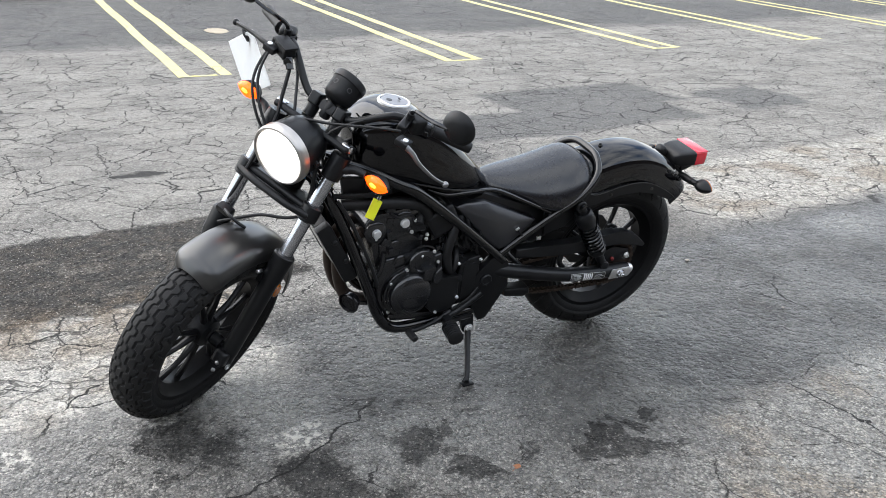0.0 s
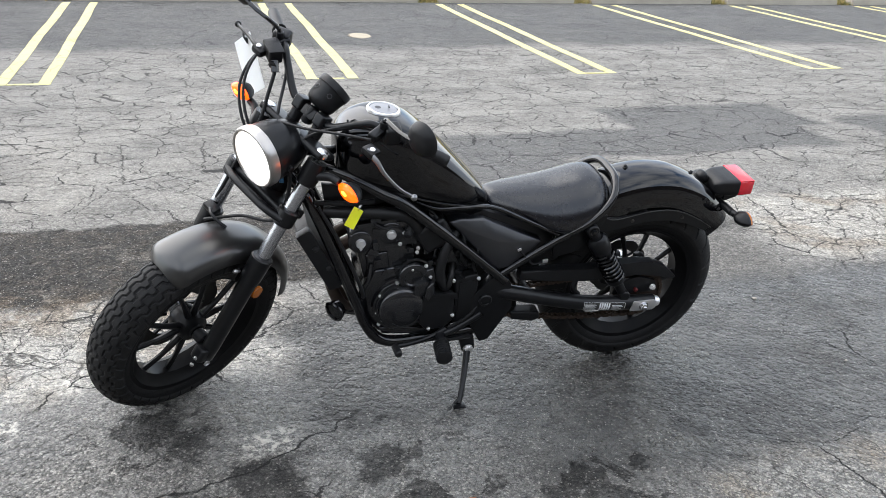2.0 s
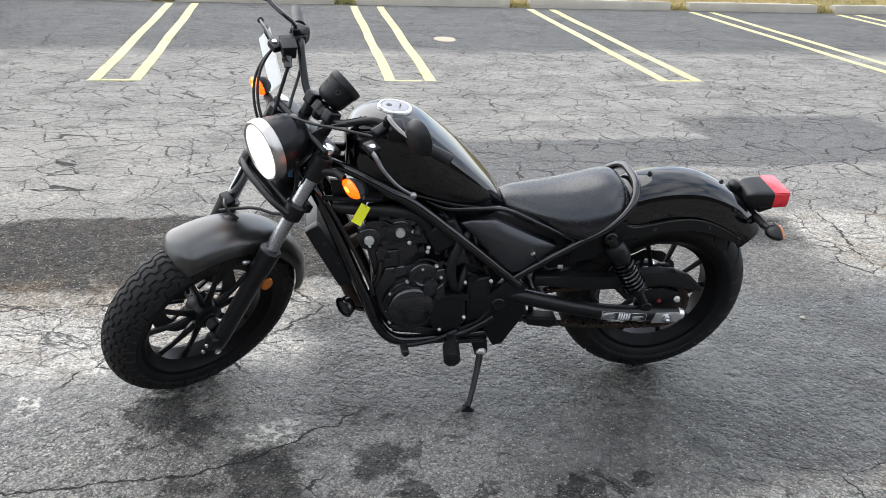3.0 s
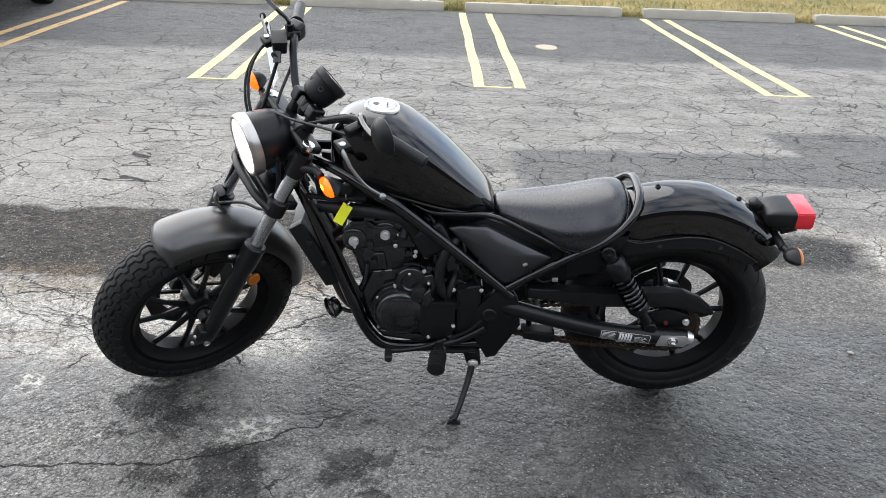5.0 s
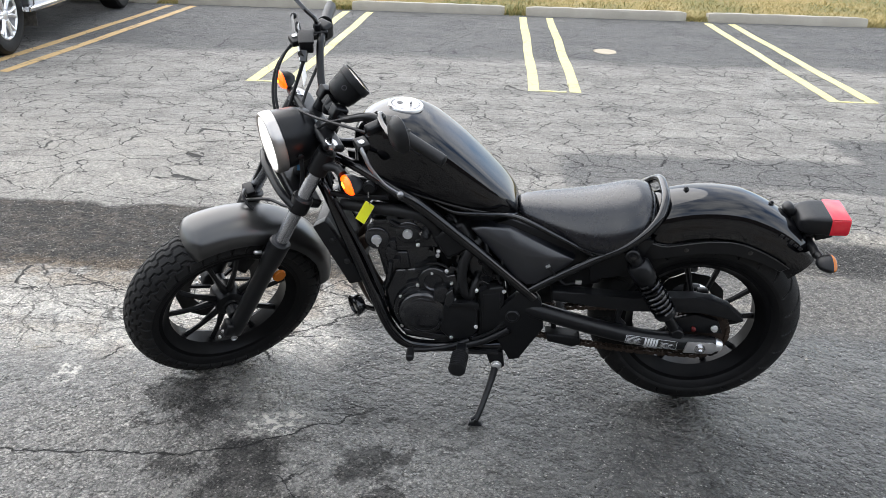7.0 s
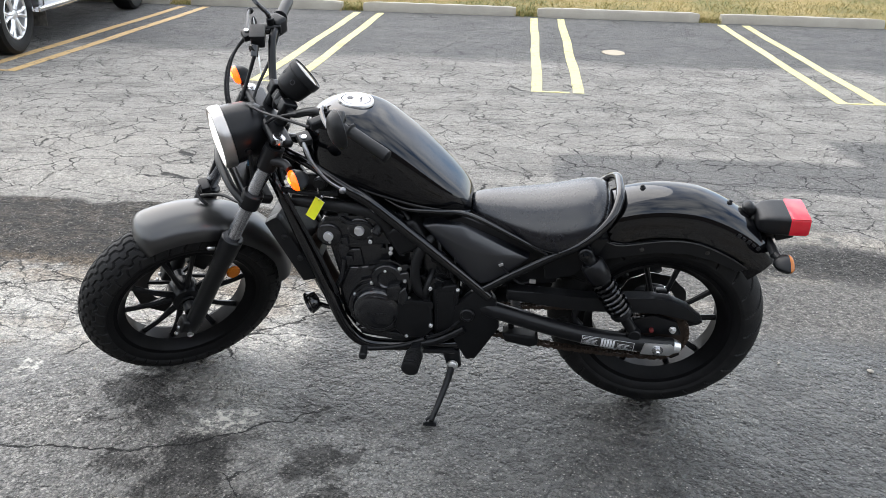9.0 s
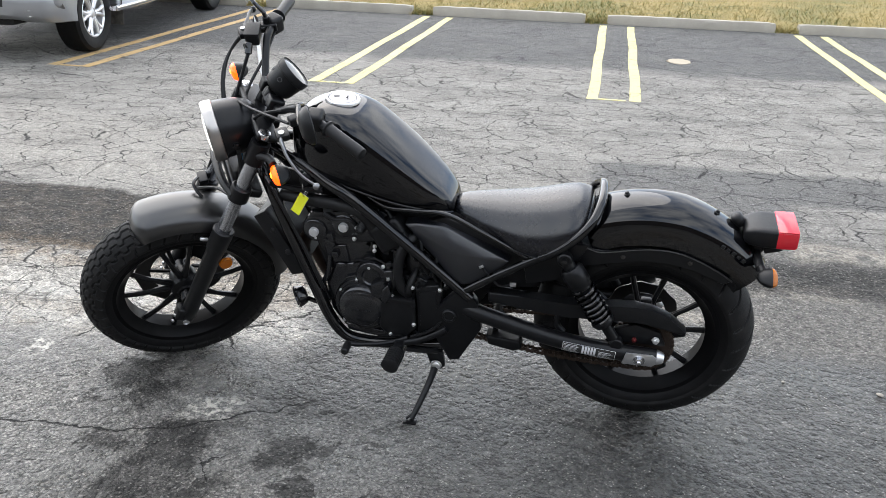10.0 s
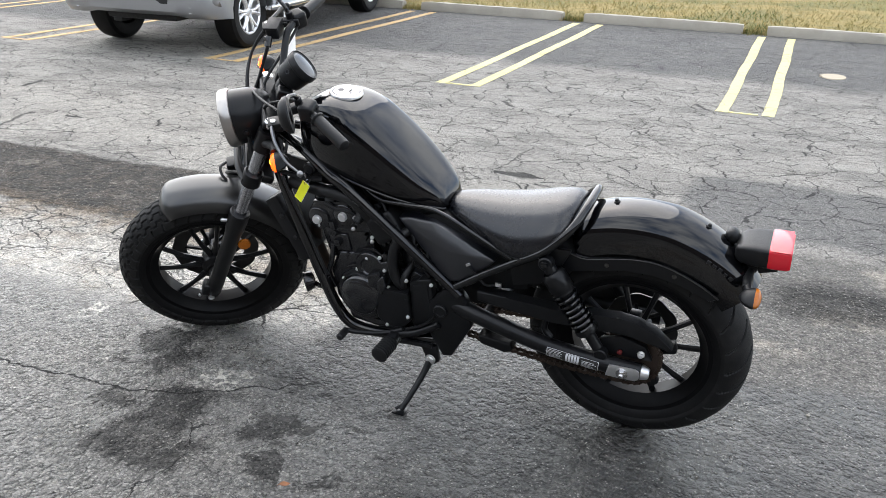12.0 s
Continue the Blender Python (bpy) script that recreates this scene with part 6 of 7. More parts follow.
# air box behind the side covers, under the tank and seat
bm = bm_new()
prism(bm, [(0.7, 0.64), (0.58, 0.68), (0.32, 0.58), (0.3, 0.47), (0.5, 0.44), (0.6, 0.5)], -0.088, 0.088, 0.015)
prism(bm, [(0.98, 0.8), (0.9, 0.775), (0.78, 0.735), (0.6, 0.69), (0.6, 0.65), (0.75, 0.66), (0.98, 0.74)], -0.07, 0.07, 0.01)
parts("air_box", bm, PLASTIC, bike, "black plastic air box")
bm = bm_new()
prism(bm, [(0.56, 0.685), (0.35, 0.615), (0.22, 0.66), (0.2, 0.69), (0.3, 0.685), (0.5, 0.685)], -0.055, 0.055, 0.008)
prism(bm, [(0.34, 0.59), (0.2, 0.66), (0.15, 0.6), (0.22, 0.5), (0.32, 0.52)], -0.1, 0.1, 0.008)
parts("seat_base", bm, PLASTIC, bike)
bm = bm_new()
for sg in (1, -1):
    prism(bm, [(0.35, 0.585), (0.24, 0.645), (0.17, 0.645), (0.2, 0.585), (0.26, 0.52), (0.34, 0.5)], sg * 0.105, sg * 0.118, 0.004)
parts("shock_mount", bm, MATTE_BLACK, bike)

# radiator
bm = bm_new()
prism(bm, [(1.152, 0.645), (1.118, 0.662), (1.02, 0.472), (1.056, 0.452)], -0.085, 0.085, 0.003)
radiator = part("radiator", bm, surface("radiator_core", (0.02, 0.02, 0.021), 0.5, vary=0.3, grain=0.6, grain_scale=300), bike, "black radiator between the frame tubes")
for sg in (1, -1):
    bm = bm_new()
    prism(bm, [(1.157, 0.642), (1.12, 0.664), (1.11, 0.655), (1.018, 0.468), (1.022, 0.455), (1.058, 0.446)], sg * 0.085, sg * 0.118, 0.006)
    sd = part("radiator_cover", bm, PLASTIC, radiator, "black radiator side cover")
    b = bm_new()
    for x, z in ((1.1, 0.6), (1.06, 0.53)):
        lathe(b, [(0.009, 0), (0.009, 0.004), (0.006, 0.006)], (x, sg * 0.118, z), (0, sg, 0), 12)
    parts("rubber_mount", b, SOFT_RUBBER, sd)
bm = bm_new()
for k in range(24):
    f = k / 23
    p = Vector((1.1535, 0, 0.641)).lerp(Vector((1.0575, 0, 0.4555)), f)
    box(bm, p + Vector((0.001, 0, 0)), (0.002, 0.165, 0.0018), Matrix.Rotation(radians(63), 3, "Y"), 0)
parts("cooling_fins", bm, DISC_STEEL, radiator)

# horn
bm = bm_new()
hd = Vector((0.78, 0.6, -0.12)).normalized()
lathe(bm, [(0.015, -0.03), (0.027, -0.025), (0.032, -0.01), (0.034, 0.0), (0.032, 0.004), (0.027, 0.005), (0.026, 0.0), (0.0, 0.0)], (1.045, 0.125, 0.372), hd, 28)
tube(bm, [(1.03, 0.11, 0.365), (0.995, 0.112, 0.355), (0.96, 0.115, 0.35)], 0.007, 8)
horn = part("horn", bm, FRAME_BLACK, bike, "black round horn")
bm = bm_new()
lathe(bm, [(0.0345, -0.002), (0.0352, 0.0015), (0.032, 0.0045)], (1.045, 0.125, 0.372), hd, 28, cap=False)
part("horn_ring", bm, FRAME_BLACK, horn)

# exhaust: two headers in front, silencer on the far side
bm = bm_new()
for y in (0.04, -0.04):
    tube(bm, [(0.97, y, 0.58), (1.03, y, 0.54), (1.045, y - 0.02, 0.44), (1.0, y - 0.05, 0.3), (0.92, -0.08, 0.225), (0.75, -0.12, 0.2), (0.55, -0.15, 0.22)], 0.02, 12)
exh = part("exhaust", bm, EXHAUST, bike, "heat-stained exhaust headers")
bm = bm_new()
p0, p1 = Vector((0.56, -0.155, 0.225)), Vector((-0.03, -0.205, 0.405))
L = (p1 - p0).length
lathe(bm, [(0.024, 0), (0.048, 0.05), (0.058, 0.12), (0.06, L - 0.03), (0.052, L - 0.005), (0.03, L), (0.02, L - 0.01)], p0, p1 - p0, 28)
part("silencer", bm, MATTE_BLACK, exh, "black silencer")

# footrest, gear lever, side stand
for sg in (1, -1):
    bm = bm_new()
    p0, p1 = Vector((0.714, sg * 0.2, 0.262)), Vector((0.72, sg * 0.268, 0.258))
    L = (p1 - p0).length
    prof = []
    for k in range(7):
        h = L * k / 7
        prof += [(0.0215, h + 0.001), (0.0265, h + 0.003), (0.0265, h + 0.007), (0.0215, h + 0.0095)]
    lathe(bm, [(0.013, 0), *prof, (0.012, L)], p0, p1 - p0, 18)
    peg = part("footpeg", bm, SOFT_RUBBER, bike, "ribbed rubber footpeg")
    b = bm_new()
    box(b, (0.712, sg * 0.178, 0.268), (0.03, 0.04, 0.03), None, 0.006)
    tube(b, [(0.72, sg * 0.165, 0.272), (0.66, sg * 0.15, 0.276), (0.6, sg * 0.142, 0.305), (0.57, sg * 0.142, 0.325)], 0.012, 10)
    tube(b, [(0.715, sg * 0.17, 0.255), (0.66, sg * 0.15, 0.24), (0.6, sg * 0.14, 0.235)], 0.009, 8)
    part("peg_bracket", b, MATTE_BLACK, peg)
    b = bm_new()
    tube(b, spline([Vector((0.7 + 0.008 * math.cos(a), sg * (0.165 + 0.0016 * a), 0.258 + 0.008 * math.sin(a))) for a in np.linspace(0, 18, 50)], 1), 0.0018, 6, 1)
    bolt(b, (0.71, sg * 0.2, 0.272), (0, sg, 0), 0.006, 0.006)
    parts("return_spring", b, DISC_STEEL, peg)
bm = bm_new()
tube(bm, [(0.69, 0.155, 0.285), (0.75, 0.172, 0.27), (0.82, 0.195, 0.272), (0.864, 0.204, 0.276)], [0.009, 0.008, 0.0075, 0.0085], 10)
tube(bm, [(0.68, 0.15, 0.285), (0.62, 0.146, 0.315), (0.585, 0.14, 0.35)], 0.0055, 8)
lever = part("gear_lever", bm, MATTE_BLACK, bike, "black gear lever")
bm = bm_new()
lathe(bm, [(0.008, 0), (0.0115, 0.003), (0.0125, 0.04), (0.0115, 0.047), (0.008, 0.05)], (0.865, 0.203, 0.276), (-0.06, 1, 0.08), 14)
part("lever_rubber", bm, SOFT_RUBBER, lever)

bm = bm_new()
tube(bm, [(0.605, 0.148, 0.19), (0.618, 0.182, 0.15), (0.642, 0.24, 0.098), (0.658, 0.272, 0.068)], [0.012, 0.0105, 0.0095, 0.009], 12)
box(bm, (0.66, 0.28, 0.0625), (0.042, 0.03, 0.008), Matrix.Rotation(radians(11), 3, "X"), 0.003)
tube(bm, [(0.645, 0.252, 0.088), (0.66, 0.266, 0.078), (0.674, 0.276, 0.071)], 0.0055, 8)
stand = part("side_stand", bm, MATTE_BLACK, bike, "black side stand, down on the asphalt")
bm = bm_new()
prism(bm, [(0.64, 0.235), (0.585, 0.235), (0.578, 0.18), (0.595, 0.165), (0.62, 0.17)], 0.125, 0.143, 0.005)
part("stand_bracket", bm, MATTE_BLACK, stand)
bm = bm_new()
lathe(bm, [(0.017, 0), (0.017, 0.004), (0.012, 0.005), (0.012, 0.01), (0.007, 0.012), (0, 0.012)], (0.604, 0.15, 0.19), (0, 1, 0), 20)
part("stand_bolt", bm, ZINC, stand, "bright pivot bolt")

# ignition lock with key, ring and tag
bm = bm_new()
lathe(bm, [(0.02, 0), (0.02, 0.012), (0.015, 0.016), (0.015, 0.02), (0.0, 0.02)], (0.985, 0.093, 0.77), (0, 1, 0.1), 20)
lock = part("ignition_lock", bm, MATTE_BLACK, bike)
bm = bm_new()
box(bm, (0.985, 0.12, 0.762), (0.003, 0.022, 0.018), None, 0.001)
part("key", bm, STEEL, lock)


def plate_axes(top, wide, down):
    """A frame at the top middle of a hanging plate: x across it, y out of it, z up along it."""
    x, z = Vector(wide).normalized(), -Vector(down).normalized()
    y = z.cross(x).normalized()
    return bike.matrix_world @ Matrix.Translation(top) @ Matrix((x, y, z)).transposed().to_4x4()


tagob = tagged(new("key_tag"), "small yellow and white key tag hanging on a ring", "key tag")
tagob.matrix_world = plate_axes((0.979, 0.138, 0.74), (0.8575, -0.25, 0.4355), (0.49, 0.2, -0.85))
bm = bm_new()
tube(bm, [(0.0, 0.011 * math.cos(a), 0.006 + 0.011 * math.sin(a)) for a in np.linspace(0, 6.2832, 25)], 0.0011, 6, 1)
part("ring", bm, STEEL, tagob)
for nm, mt, off in (("yellow_face", YELLOW_CARD, 1), ("white_face", TAG_WHITE, -1)):
    bm = bm_new()
    box(bm, (0.0, off * 0.0008, -0.031), (0.03, 0.0015, 0.062), None, 0.0004, 1)
    part(nm, bm, mt, tagob)
bm = bm_new()
for x, z in ((0.003, -0.006), (-0.004, -0.054)):
    lathe(bm, [(0.0022, 0), (0.0022, 0.0006)], (x, -0.0016, z), (0, -1, 0), 10)
parts("print_dot", bm, DARK_PRINT, tagob)

# white card that hangs from the brake lever
card = tagged(new("hang_tag"), "white card tag hanging from the brake lever", "tag")
card.matrix_world = plate_axes((1.26, -0.308, 1.093), (-0.041, 0.115, 0.076), (-0.032, 0.082, -0.142))
bm = bm_new()
box(bm, (0, 0, -0.083), (0.14, 0.0016, 0.166), None, 0.0006, 1)
part("card", bm, WHITE_CARD, card)
bm = bm_new()
for sg in (1, -1):
    lathe(bm, [(0.009, 0), (0.009, 0.002)], (0.034, sg * 0.0008, -0.018), (0, sg, 0), 16)
tube(bm, [(0.034, 0.003, -0.02), (0.03, 0.006, -0.004), (0.028, 0.0, 0.012), (0.03, -0.006, -0.004), (0.034, -0.003, -0.02), (0.037, 0.004, -0.034), (0.041, 0.003, -0.045)], 0.0032, 6)
parts("strap", bm, SOFT_RUBBER, card)


# ---- parked pickup: x ahead of the front axle, y to its left ----
truck = tagged(new("pickup_truck"), "silver pickup truck parked nose out between yellow lines", "pickup truck")
truck.matrix_world = Matrix.Translation((-8.125, 5.338, 0.026)) @ Matrix.Rotation(radians(-56), 4, "Z") @ Matrix.Rotation(0.0366, 4, "Y")
SILVER = surface("silver_metallic_paint", (0.36, 0.365, 0.375), 0.32, metal=0.6, vary=0.05, scale=3, coat=0.7, dust=0.08)
TRUCK_BLACK = surface("black_underbody", (0.015, 0.015, 0.015), 0.7, vary=0.3, dust=0.1)
GLASS_DARK = surface("dark_window_glass", (0.015, 0.018, 0.02), 0.05, vary=0.05, coat=0.6)
CHROME = surface("chrome_trim", (0.75, 0.75, 0.76), 0.08, metal=1.0, vary=0.03)
CLEAR_LAMP = surface("clear_lamp", (0.75, 0.77, 0.78), 0.1, metal=0.5, vary=0.15, scale=60)
WB = 3.65


def arch(cx, r=0.5, n=14, z=0.40):
    return [(cx + r * math.cos(math.pi * k / n), z + r * math.sin(math.pi * k / n)) for k in range(n + 1)]


bm = bm_new()
front = [(0.76, 0.55), (0.78, 0.75), (0.76, 1.0), (0.72, 1.12), (0.35, 1.2), (-0.35, 1.25), (-0.6, 1.27)]
top = [(-WB - 1.15, 1.33), (-WB - 1.18, 0.65)]
outline = front + top + [(-WB - 0.6, 0.55)] + arch(-WB, 0.48)[::-1] + [(-WB + 0.6, 0.45), (-0.62, 0.45)] + arch(0, 0.5)[::-1] + [(0.58, 0.5)]
prism(bm, outline, -0.99, 0.99, 0.05, 3)
body = part("body", bm, SILVER, truck, "silver painted truck body")
bm = bm_new()
loops = []
for z, x0, x1, hw in ((1.25, -0.5, -2.75, 0.93), (1.45, -0.72, -2.76, 0.9), (1.7, -1.0, -2.72, 0.83), (1.84, -1.2, -2.66, 0.78), (1.88, -1.35, -2.55, 0.7)):
    loops.append([Vector((x0, hw * 0.86, z)), Vector((x0 - 0.12, hw, z)), Vector((x1 + 0.1, hw, z)), Vector((x1, hw * 0.9, z)), Vector((x1, -hw * 0.9, z)), Vector((x1 + 0.1, -hw, z)), Vector((x0 - 0.12, -hw, z)), Vector((x0, -hw * 0.86, z))])
rings(bm, loops)
cab = part("cab", bm, SILVER, truck, "silver cab roof and pillars")
for sg in (1, -1):
    for x0, x1 in ((-0.98, -1.72), (-1.8, -2.55)):
        bm = bm_new()
        w = lambda z: 0.94 - (z - 1.25) * 0.235
        q = [(x0 - 0.02, 1.3), (x0 - 0.24 if x0 > -1.5 else x0 - 0.02, 1.74), (x1 + 0.02, 1.74), (x1, 1.3)]
        lo = [bm.verts.new((x, sg * (w(z) + 0.004), z)) for x, z in q]
        bm.faces.new(lo)
        bmesh.ops.recalc_face_normals(bm, faces=bm.faces)
        bmesh.ops.solidify(bm, geom=bm.faces[:], thickness=0.008)
        part("window", bm, GLASS_DARK, cab, "dark side window")
bm = bm_new()
lo = [bm.verts.new(v) for v in ((-0.64, 0.76, 1.36), (-0.64, -0.76, 1.36), (-1.07, -0.68, 1.76), (-1.07, 0.68, 1.76))]
bm.faces.new(lo)
bmesh.ops.recalc_face_normals(bm, faces=bm.faces)
bmesh.ops.solidify(bm, geom=bm.faces[:], thickness=0.02)
part("windscreen", bm, GLASS_DARK, cab, "dark windscreen")

# bumper with a raked lower lip and lamp recesses
bm = bm_new()
loops = []
for y in np.linspace(-1.0, 1.0, 25):
    s = abs(y)
    bow = 0.1 * (1 - (s / 1.0) ** 2.4)
    back = 0.16 * max(0, (s - 0.85) / 0.15) ** 2
    lift = 0.05 * (1 if s < 0.55 else max(0, 1 - (s - 0.55) / 0.12))
    x = 0.76 + bow - back
    loops.append([Vector((x - 0.14, y, 0.385 + lift * 0.5)), Vector((x - 0.03, y, 0.40 + lift * 0.5)), Vector((x + 0.035, y, 0.47)), Vector((x + 0.05, y, 0.56)), Vector((x + 0.04, y, 0.66)), Vector((x + 0.0, y, 0.71)), Vector((x - 0.14, y, 0.71))])
rings(bm, loops)
bumper = part("front_bumper", bm, SILVER, truck, "silver front bumper")
bm = bm_new()
for y0 in (0.0,):
    box(bm, (0.885, 0, 0.585), (0.03, 0.95, 0.07), None, 0.01)
part("bumper_grille", bm, TRUCK_BLACK, bumper)
bm = bm_new()
box(bm, (0.87, 0, 0.655), (0.05, 1.1, 0.03), None, 0.012, 3)
part("bumper_trim", bm, CHROME, bumper, "bright trim strip")
for sg in (1, -1):
    bm = bm_new()
    box(bm, (0.815, sg * 0.71, 0.57), (0.07, 0.12, 0.2), Matrix.Rotation(sg * 0.16, 3, "Z") @ Matrix.Rotation(sg * 0.12, 3, "X"), 0.02, 3)
    fog = part("fog_lamp", bm, TRUCK_BLACK, bumper, "fog lamp in a black recess")
    bm = bm_new()
    box(bm, (0.836, sg * 0.705, 0.575), (0.05, 0.065, 0.14), Matrix.Rotation(sg * 0.16, 3, "Z") @ Matrix.Rotation(sg * 0.12, 3, "X"), 0.02, 3)
    part("lamp_glass", bm, CLEAR_LAMP, fog)
    bm = bm_new()
    tube(bm, [(0.84, sg * 0.655, 0.66), (0.842, sg * 0.645, 0.54), (0.84, sg * 0.69, 0.465), (0.83, sg * 0.765, 0.475)], 0.008, 8)
    part("chrome_edge", bm, CHROME, fog)
    bm = bm_new()
    box(bm, (0.76, sg * 0.77, 0.93), (0.12, 0.34, 0.22), Matrix.Rotation(sg * 0.25, 3, "Z"), 0.03, 3)
    part("headlamp", bm, CLEAR_LAMP, truck, "clear headlamp")
    bm = bm_new()
    box(bm, (-WB - 1.17, sg * 0.86, 1.05), (0.06, 0.17, 0.42), None, 0.02)
    part("tail_lamp", bm, RED_LENS, truck, "red tail lamp")
    bm = bm_new()
    box(bm, (-1.55, sg * 1.0, 0.42), (2.5, 0.14, 0.06), None, 0.02)
    part("running_board", bm, CHROME, truck, "bright running board")
    bm = bm_new()
    box(bm, (-0.98, sg * 1.12, 1.36), (0.1, 0.2, 0.22), None, 0.04, 3)
    tube(bm, [(-0.95, sg * 0.9, 1.28), (-0.96, sg * 1.05, 1.3)], 0.03, 8)
    part("door_mirror", bm, TRUCK_BLACK, truck, "black door mirror")
    for x in (-1.62, -2.45):
        bm = bm_new()
        box(bm, (x, sg * 1.0, 1.15), (0.16, 0.03, 0.035), None, 0.01)
        part("door_handle", bm, CHROME, truck)
    for x in (-0.72, -1.74, -2.62):
        bm = bm_new()
        box(bm, (x, sg * 0.9905, 0.9), (0.008, 0.006, 0.66), None, 0)
        part("door_gap", bm, TRUCK_BLACK, truck)
    for x in (-0.56, -WB - 0.56):
        bm = bm_new()
        box(bm, (x, sg * 0.86, 0.42), (0.012, 0.28, 0.42), None, 0.003)
        part("mud_flap", bm, surface("dirty_mud_flap", (0.06, 0.058, 0.052), 0.85, vary=0.5, scale=25, dust=0.4), truck, "dirty black mud flap")
bm = bm_new()
box(bm, (0.815, 0, 0.93), (0.06, 1.2, 0.32), None, 0.02)
grille = part("grille", bm, TRUCK_BLACK, truck, "black grille with bright bars")
for z in (0.84, 0.93, 1.02):
    bm = bm_new()
    box(bm, (0.848, 0, z), (0.03, 1.22, 0.035), None, 0.01)
    part("grille_bar", bm, CHROME, grille)
bm = bm_new()
box(bm, (-2.2, 0, 0.5), (5.4, 1.2, 0.16), None, 0.03)
box(bm, (0.35, 0, 0.42), (0.7, 0.9, 0.16), None, 0.04)
box(bm, (0.0, 0.0, 0.36), (0.16, 1.5, 0.12), None, 0.04)
box(bm, (-WB, 0.0, 0.38), (0.14, 1.5, 0.12), None, 0.04)
box(bm, (0.56, -0.35, 0.36), (0.2, 0.12, 0.14), None, 0.03)
part("underbody", bm, TRUCK_BLACK, truck, "black underbody and axles")
bm = bm_new()
box(bm, (-WB - 1.24, 0, 0.62), (0.16, 1.9, 0.2), None, 0.04, 3)
part("rear_bumper", bm, CHROME, truck, "bright rear bumper")


def truck_wheel(x, y):
    sg = 1 if y > 0 else -1
    r, w = 0.4, 0.135
    prof = [(0.235, -w * 0.85), (0.3, -w), (0.36, -w), (0.392, -w * 0.8), (r, -w * 0.4), (r, w * 0.4), (0.392, w * 0.8), (0.36, w), (0.3, w), (0.235, w * 0.85)]
    bm = bm_new()
    rings(bm, [[Vector((x + rr * math.cos(a), y + h, r + rr * math.sin(a))) for rr, h in prof] for a in np.linspace(0, 2 * math.pi, 56, endpoint=False)], wrap=True)
    wh = part("wheel", bm, RUBBER, truck, "black truck tyre on a silver alloy wheel")
    bm = bm_new()
    prof = [(0.238, -0.1), (0.243, sg * 0.115), (0.25, sg * 0.118), (0.238, sg * 0.122), (0.222, sg * 0.108), (0.215, sg * 0.02), (0.2, 0.0), (0.2, -0.1)]
    rings(bm, [[Vector((x + rr * math.cos(a), y + h, r + rr * math.sin(a))) for rr, h in prof] for a in np.linspace(0, 2 * math.pi, 48, endpoint=False)], wrap=True)
    part("rim", bm, ALUMINIUM, wh)
    bm = bm_new()
    lathe(bm, [(0.075, 0.05), (0.075, 0.085), (0.06, 0.1), (0.035, 0.108), (0.0, 0.11)], (x, y, r), (0, sg, 0), 24)
    part("hub_cap", bm, ALUMINIUM, wh)
    for k in range(6):
        for s2 in (-1, 1):
            a0, a1 = 2 * math.pi * k / 6 + s2 * 0.13, 2 * math.pi * k / 6 + s2 * 0.2
            bm = bm_new()
            tube(bm, [(x + 0.06 * math.cos(a0), y + sg * 0.088, r + 0.06 * math.sin(a0)), (x + 0.15 * math.cos(a0), y + sg * 0.1, r + 0.15 * math.sin(a0)), (x + 0.232 * math.cos(a1), y + sg * 0.105, r + 0.232 * math.sin(a1))], [0.026, 0.019, 0.022], 8, 3)
            part("spoke", bm, ALUMINIUM, wh)
    bm = bm_new()
    lathe(bm, [(0.21, 0.0), (0.21, 0.015), (0, 0.015)], (x, y, r), (0, sg, 0), 32)
    part("brake_drum", bm, TRUCK_BLACK, wh)


for x in (0, -WB):
    for sg in (1, -1):
        truck_wheel(x, sg * 0.82)


# plain unseen wall, added on the near side to darken the low reflections
DARK_WALL = surface("dark_brown_unseen_wall", (0.045, 0.036, 0.03), 0.85, vary=0.35, scale=2.0, grain=0.4, grain_scale=60)
bm = bm_new()
a, b = RV * -11 - RU * 45, RV * -11 + RU * 45
loops = [[q + RV * d + Vector((0, 0, z)) for d, z in ((0, -0.1), (0, 5.2), (0.05, 5.3), (-0.4, 5.3), (-0.4, -0.1))] for q in (a, b)]
rings(bm, loops)
tagged(part("unseen_dark_wall", bm, DARK_WALL), "plain dark brown wall, unseen, added to darken the low reflections", "wall", kind="structure")


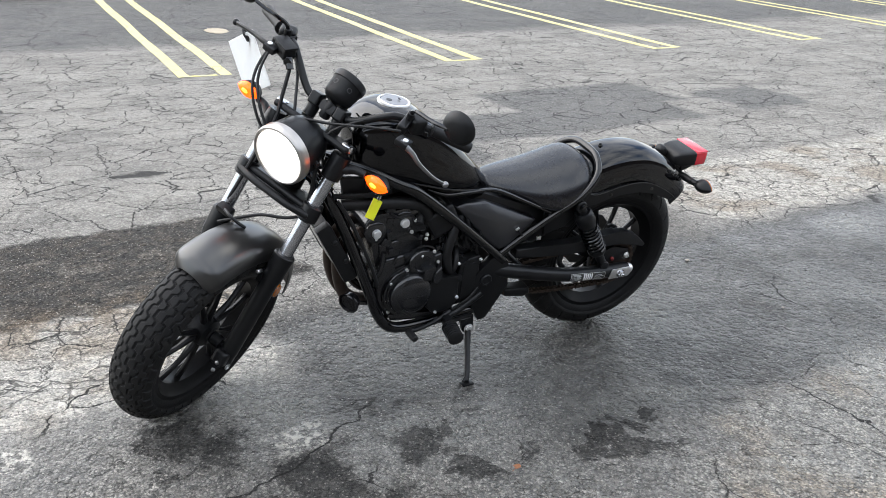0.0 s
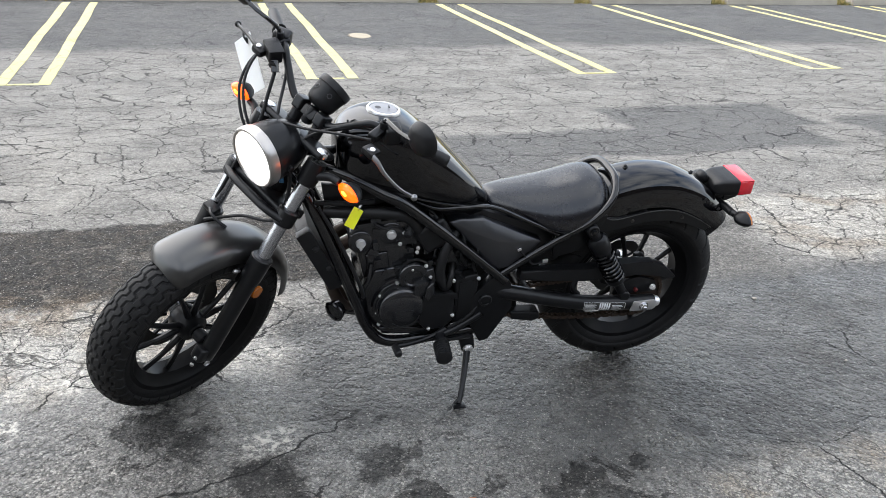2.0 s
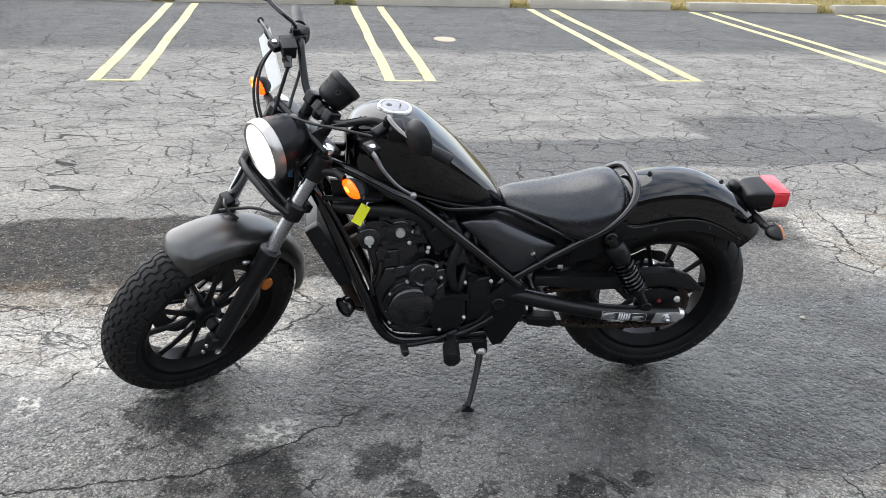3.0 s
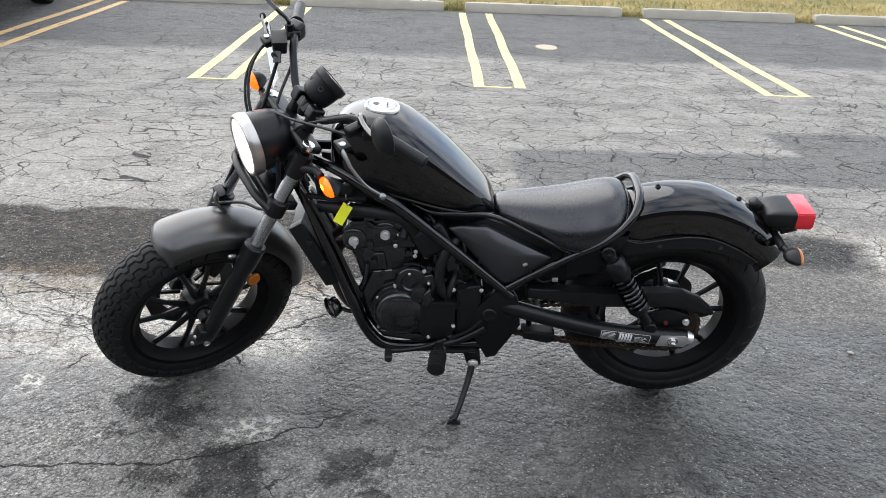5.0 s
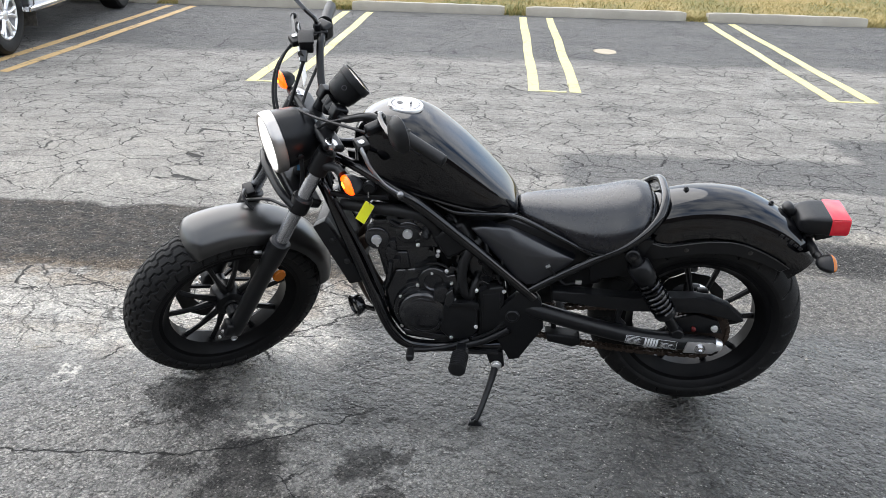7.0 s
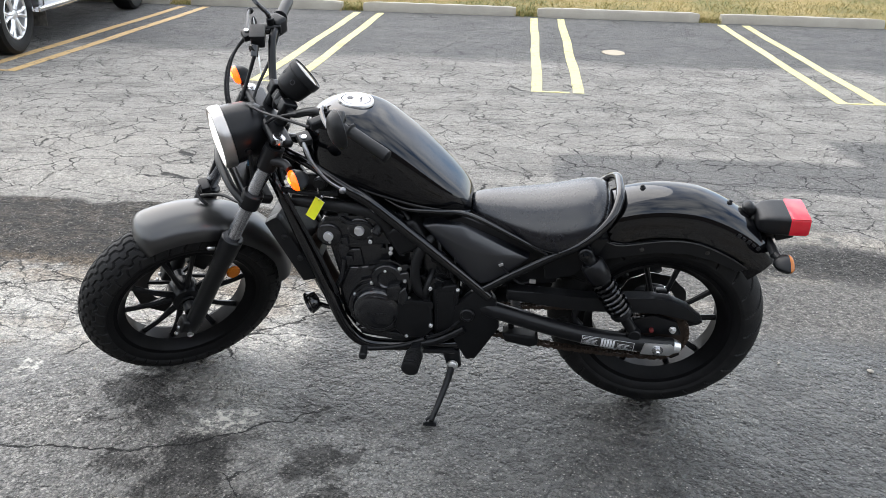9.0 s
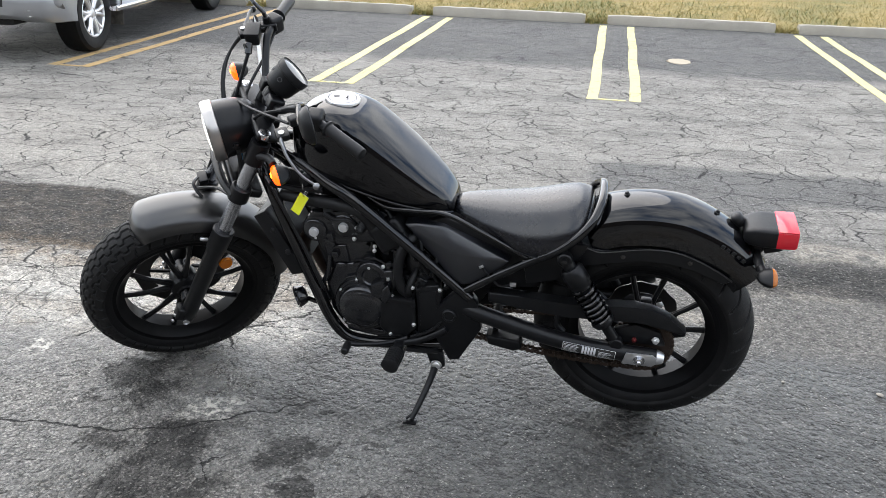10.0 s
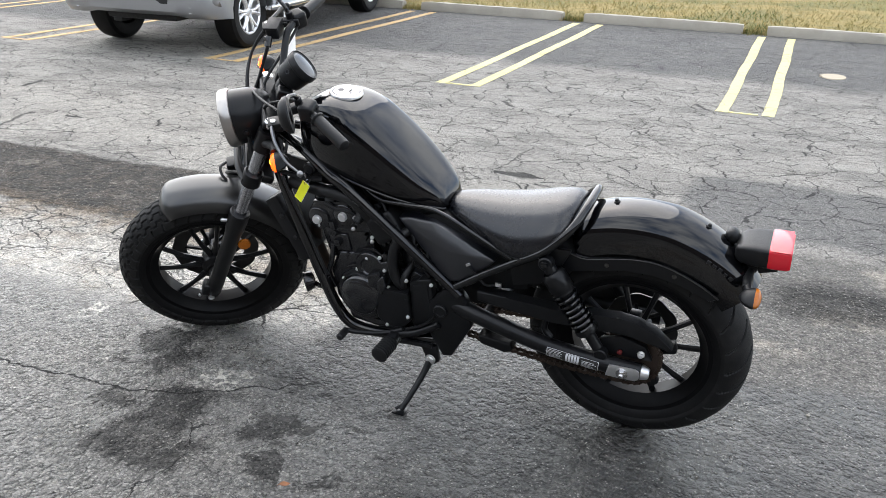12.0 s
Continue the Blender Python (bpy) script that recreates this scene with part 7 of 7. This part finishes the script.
# ---- small litter on the asphalt ----
def dry_leaf(x, y, size, turn):
    bm = bm_new()
    rows = []
    for i in range(9):
        f = i / 8
        w = size * 0.42 * math.sin(math.pi * f) ** 0.8
        cx = (f - 0.5) * size
        z = 0.006 + size * 0.25 * (2 * f - 1) ** 2
        rows.append([bm.verts.new((cx, s * w, z + abs(s) * w * 0.45 + 0.002 * math.sin(5 * f + s))) for s in (-1, -0.5, 0, 0.5, 1)])
    for a, b in zip(rows, rows[1:]):
        for j in range(4):
            bm.faces.new((a[j], a[j + 1], b[j + 1], b[j]))
    bmesh.ops.remove_doubles(bm, verts=bm.verts, dist=1e-5)
    bmesh.ops.solidify(bm, geom=bm.faces[:], thickness=0.0012)
    tube(bm, [(-0.5 * size, 0, 0.006 + size * 0.25), (-0.62 * size, 0.002, 0.01), (-0.75 * size, 0.006, 0.005)], 0.0009, 5)
    leaf = part("leaf", bm, surface("dry_brown_leaf", (0.3, 0.13, 0.06), 0.7, vary=0.45, scale=80))
    leaf.matrix_world = Matrix.Translation((x, y, 0)) @ Matrix.Rotation(turn, 4, "Z")
    tagged(leaf, "small curled dry brown leaf on the asphalt", "leaf")


dry_leaf(0.275, 2.12, 0.028, 1.1)


def pebble(x, y, size, seed):
    rnd = random.Random(seed)
    bm = bm_new()
    bmesh.ops.create_icosphere(bm, subdivisions=2, radius=size / 2)
    for v in bm.verts:
        v.co *= 1 + rnd.uniform(-0.14, 0.14)
        v.co.z *= 0.6
        v.co.y *= 0.75
    st = part("pebble", bm, surface("pale_stone", (0.38, 0.35, 0.3), 0.85, vary=0.2, scale=90), smooth=30)
    st.matrix_world = Matrix.Translation((x, y, size * 0.24)) @ Matrix.Rotation(seed, 4, "Z")
    tagged(st, "small pale loose stone on the asphalt", "stone", "loose stones")


for k, (x, y, size) in enumerate(((1.175, 3.785, 0.022), (0.9, 3.65, 0.012), (1.45, 3.3, 0.012), (-0.95, 2.2, 0.011), (0.62, 2.2, 0.01), (1.6, 2.75, 0.012))):
    pebble(x, y, size, k + 3)
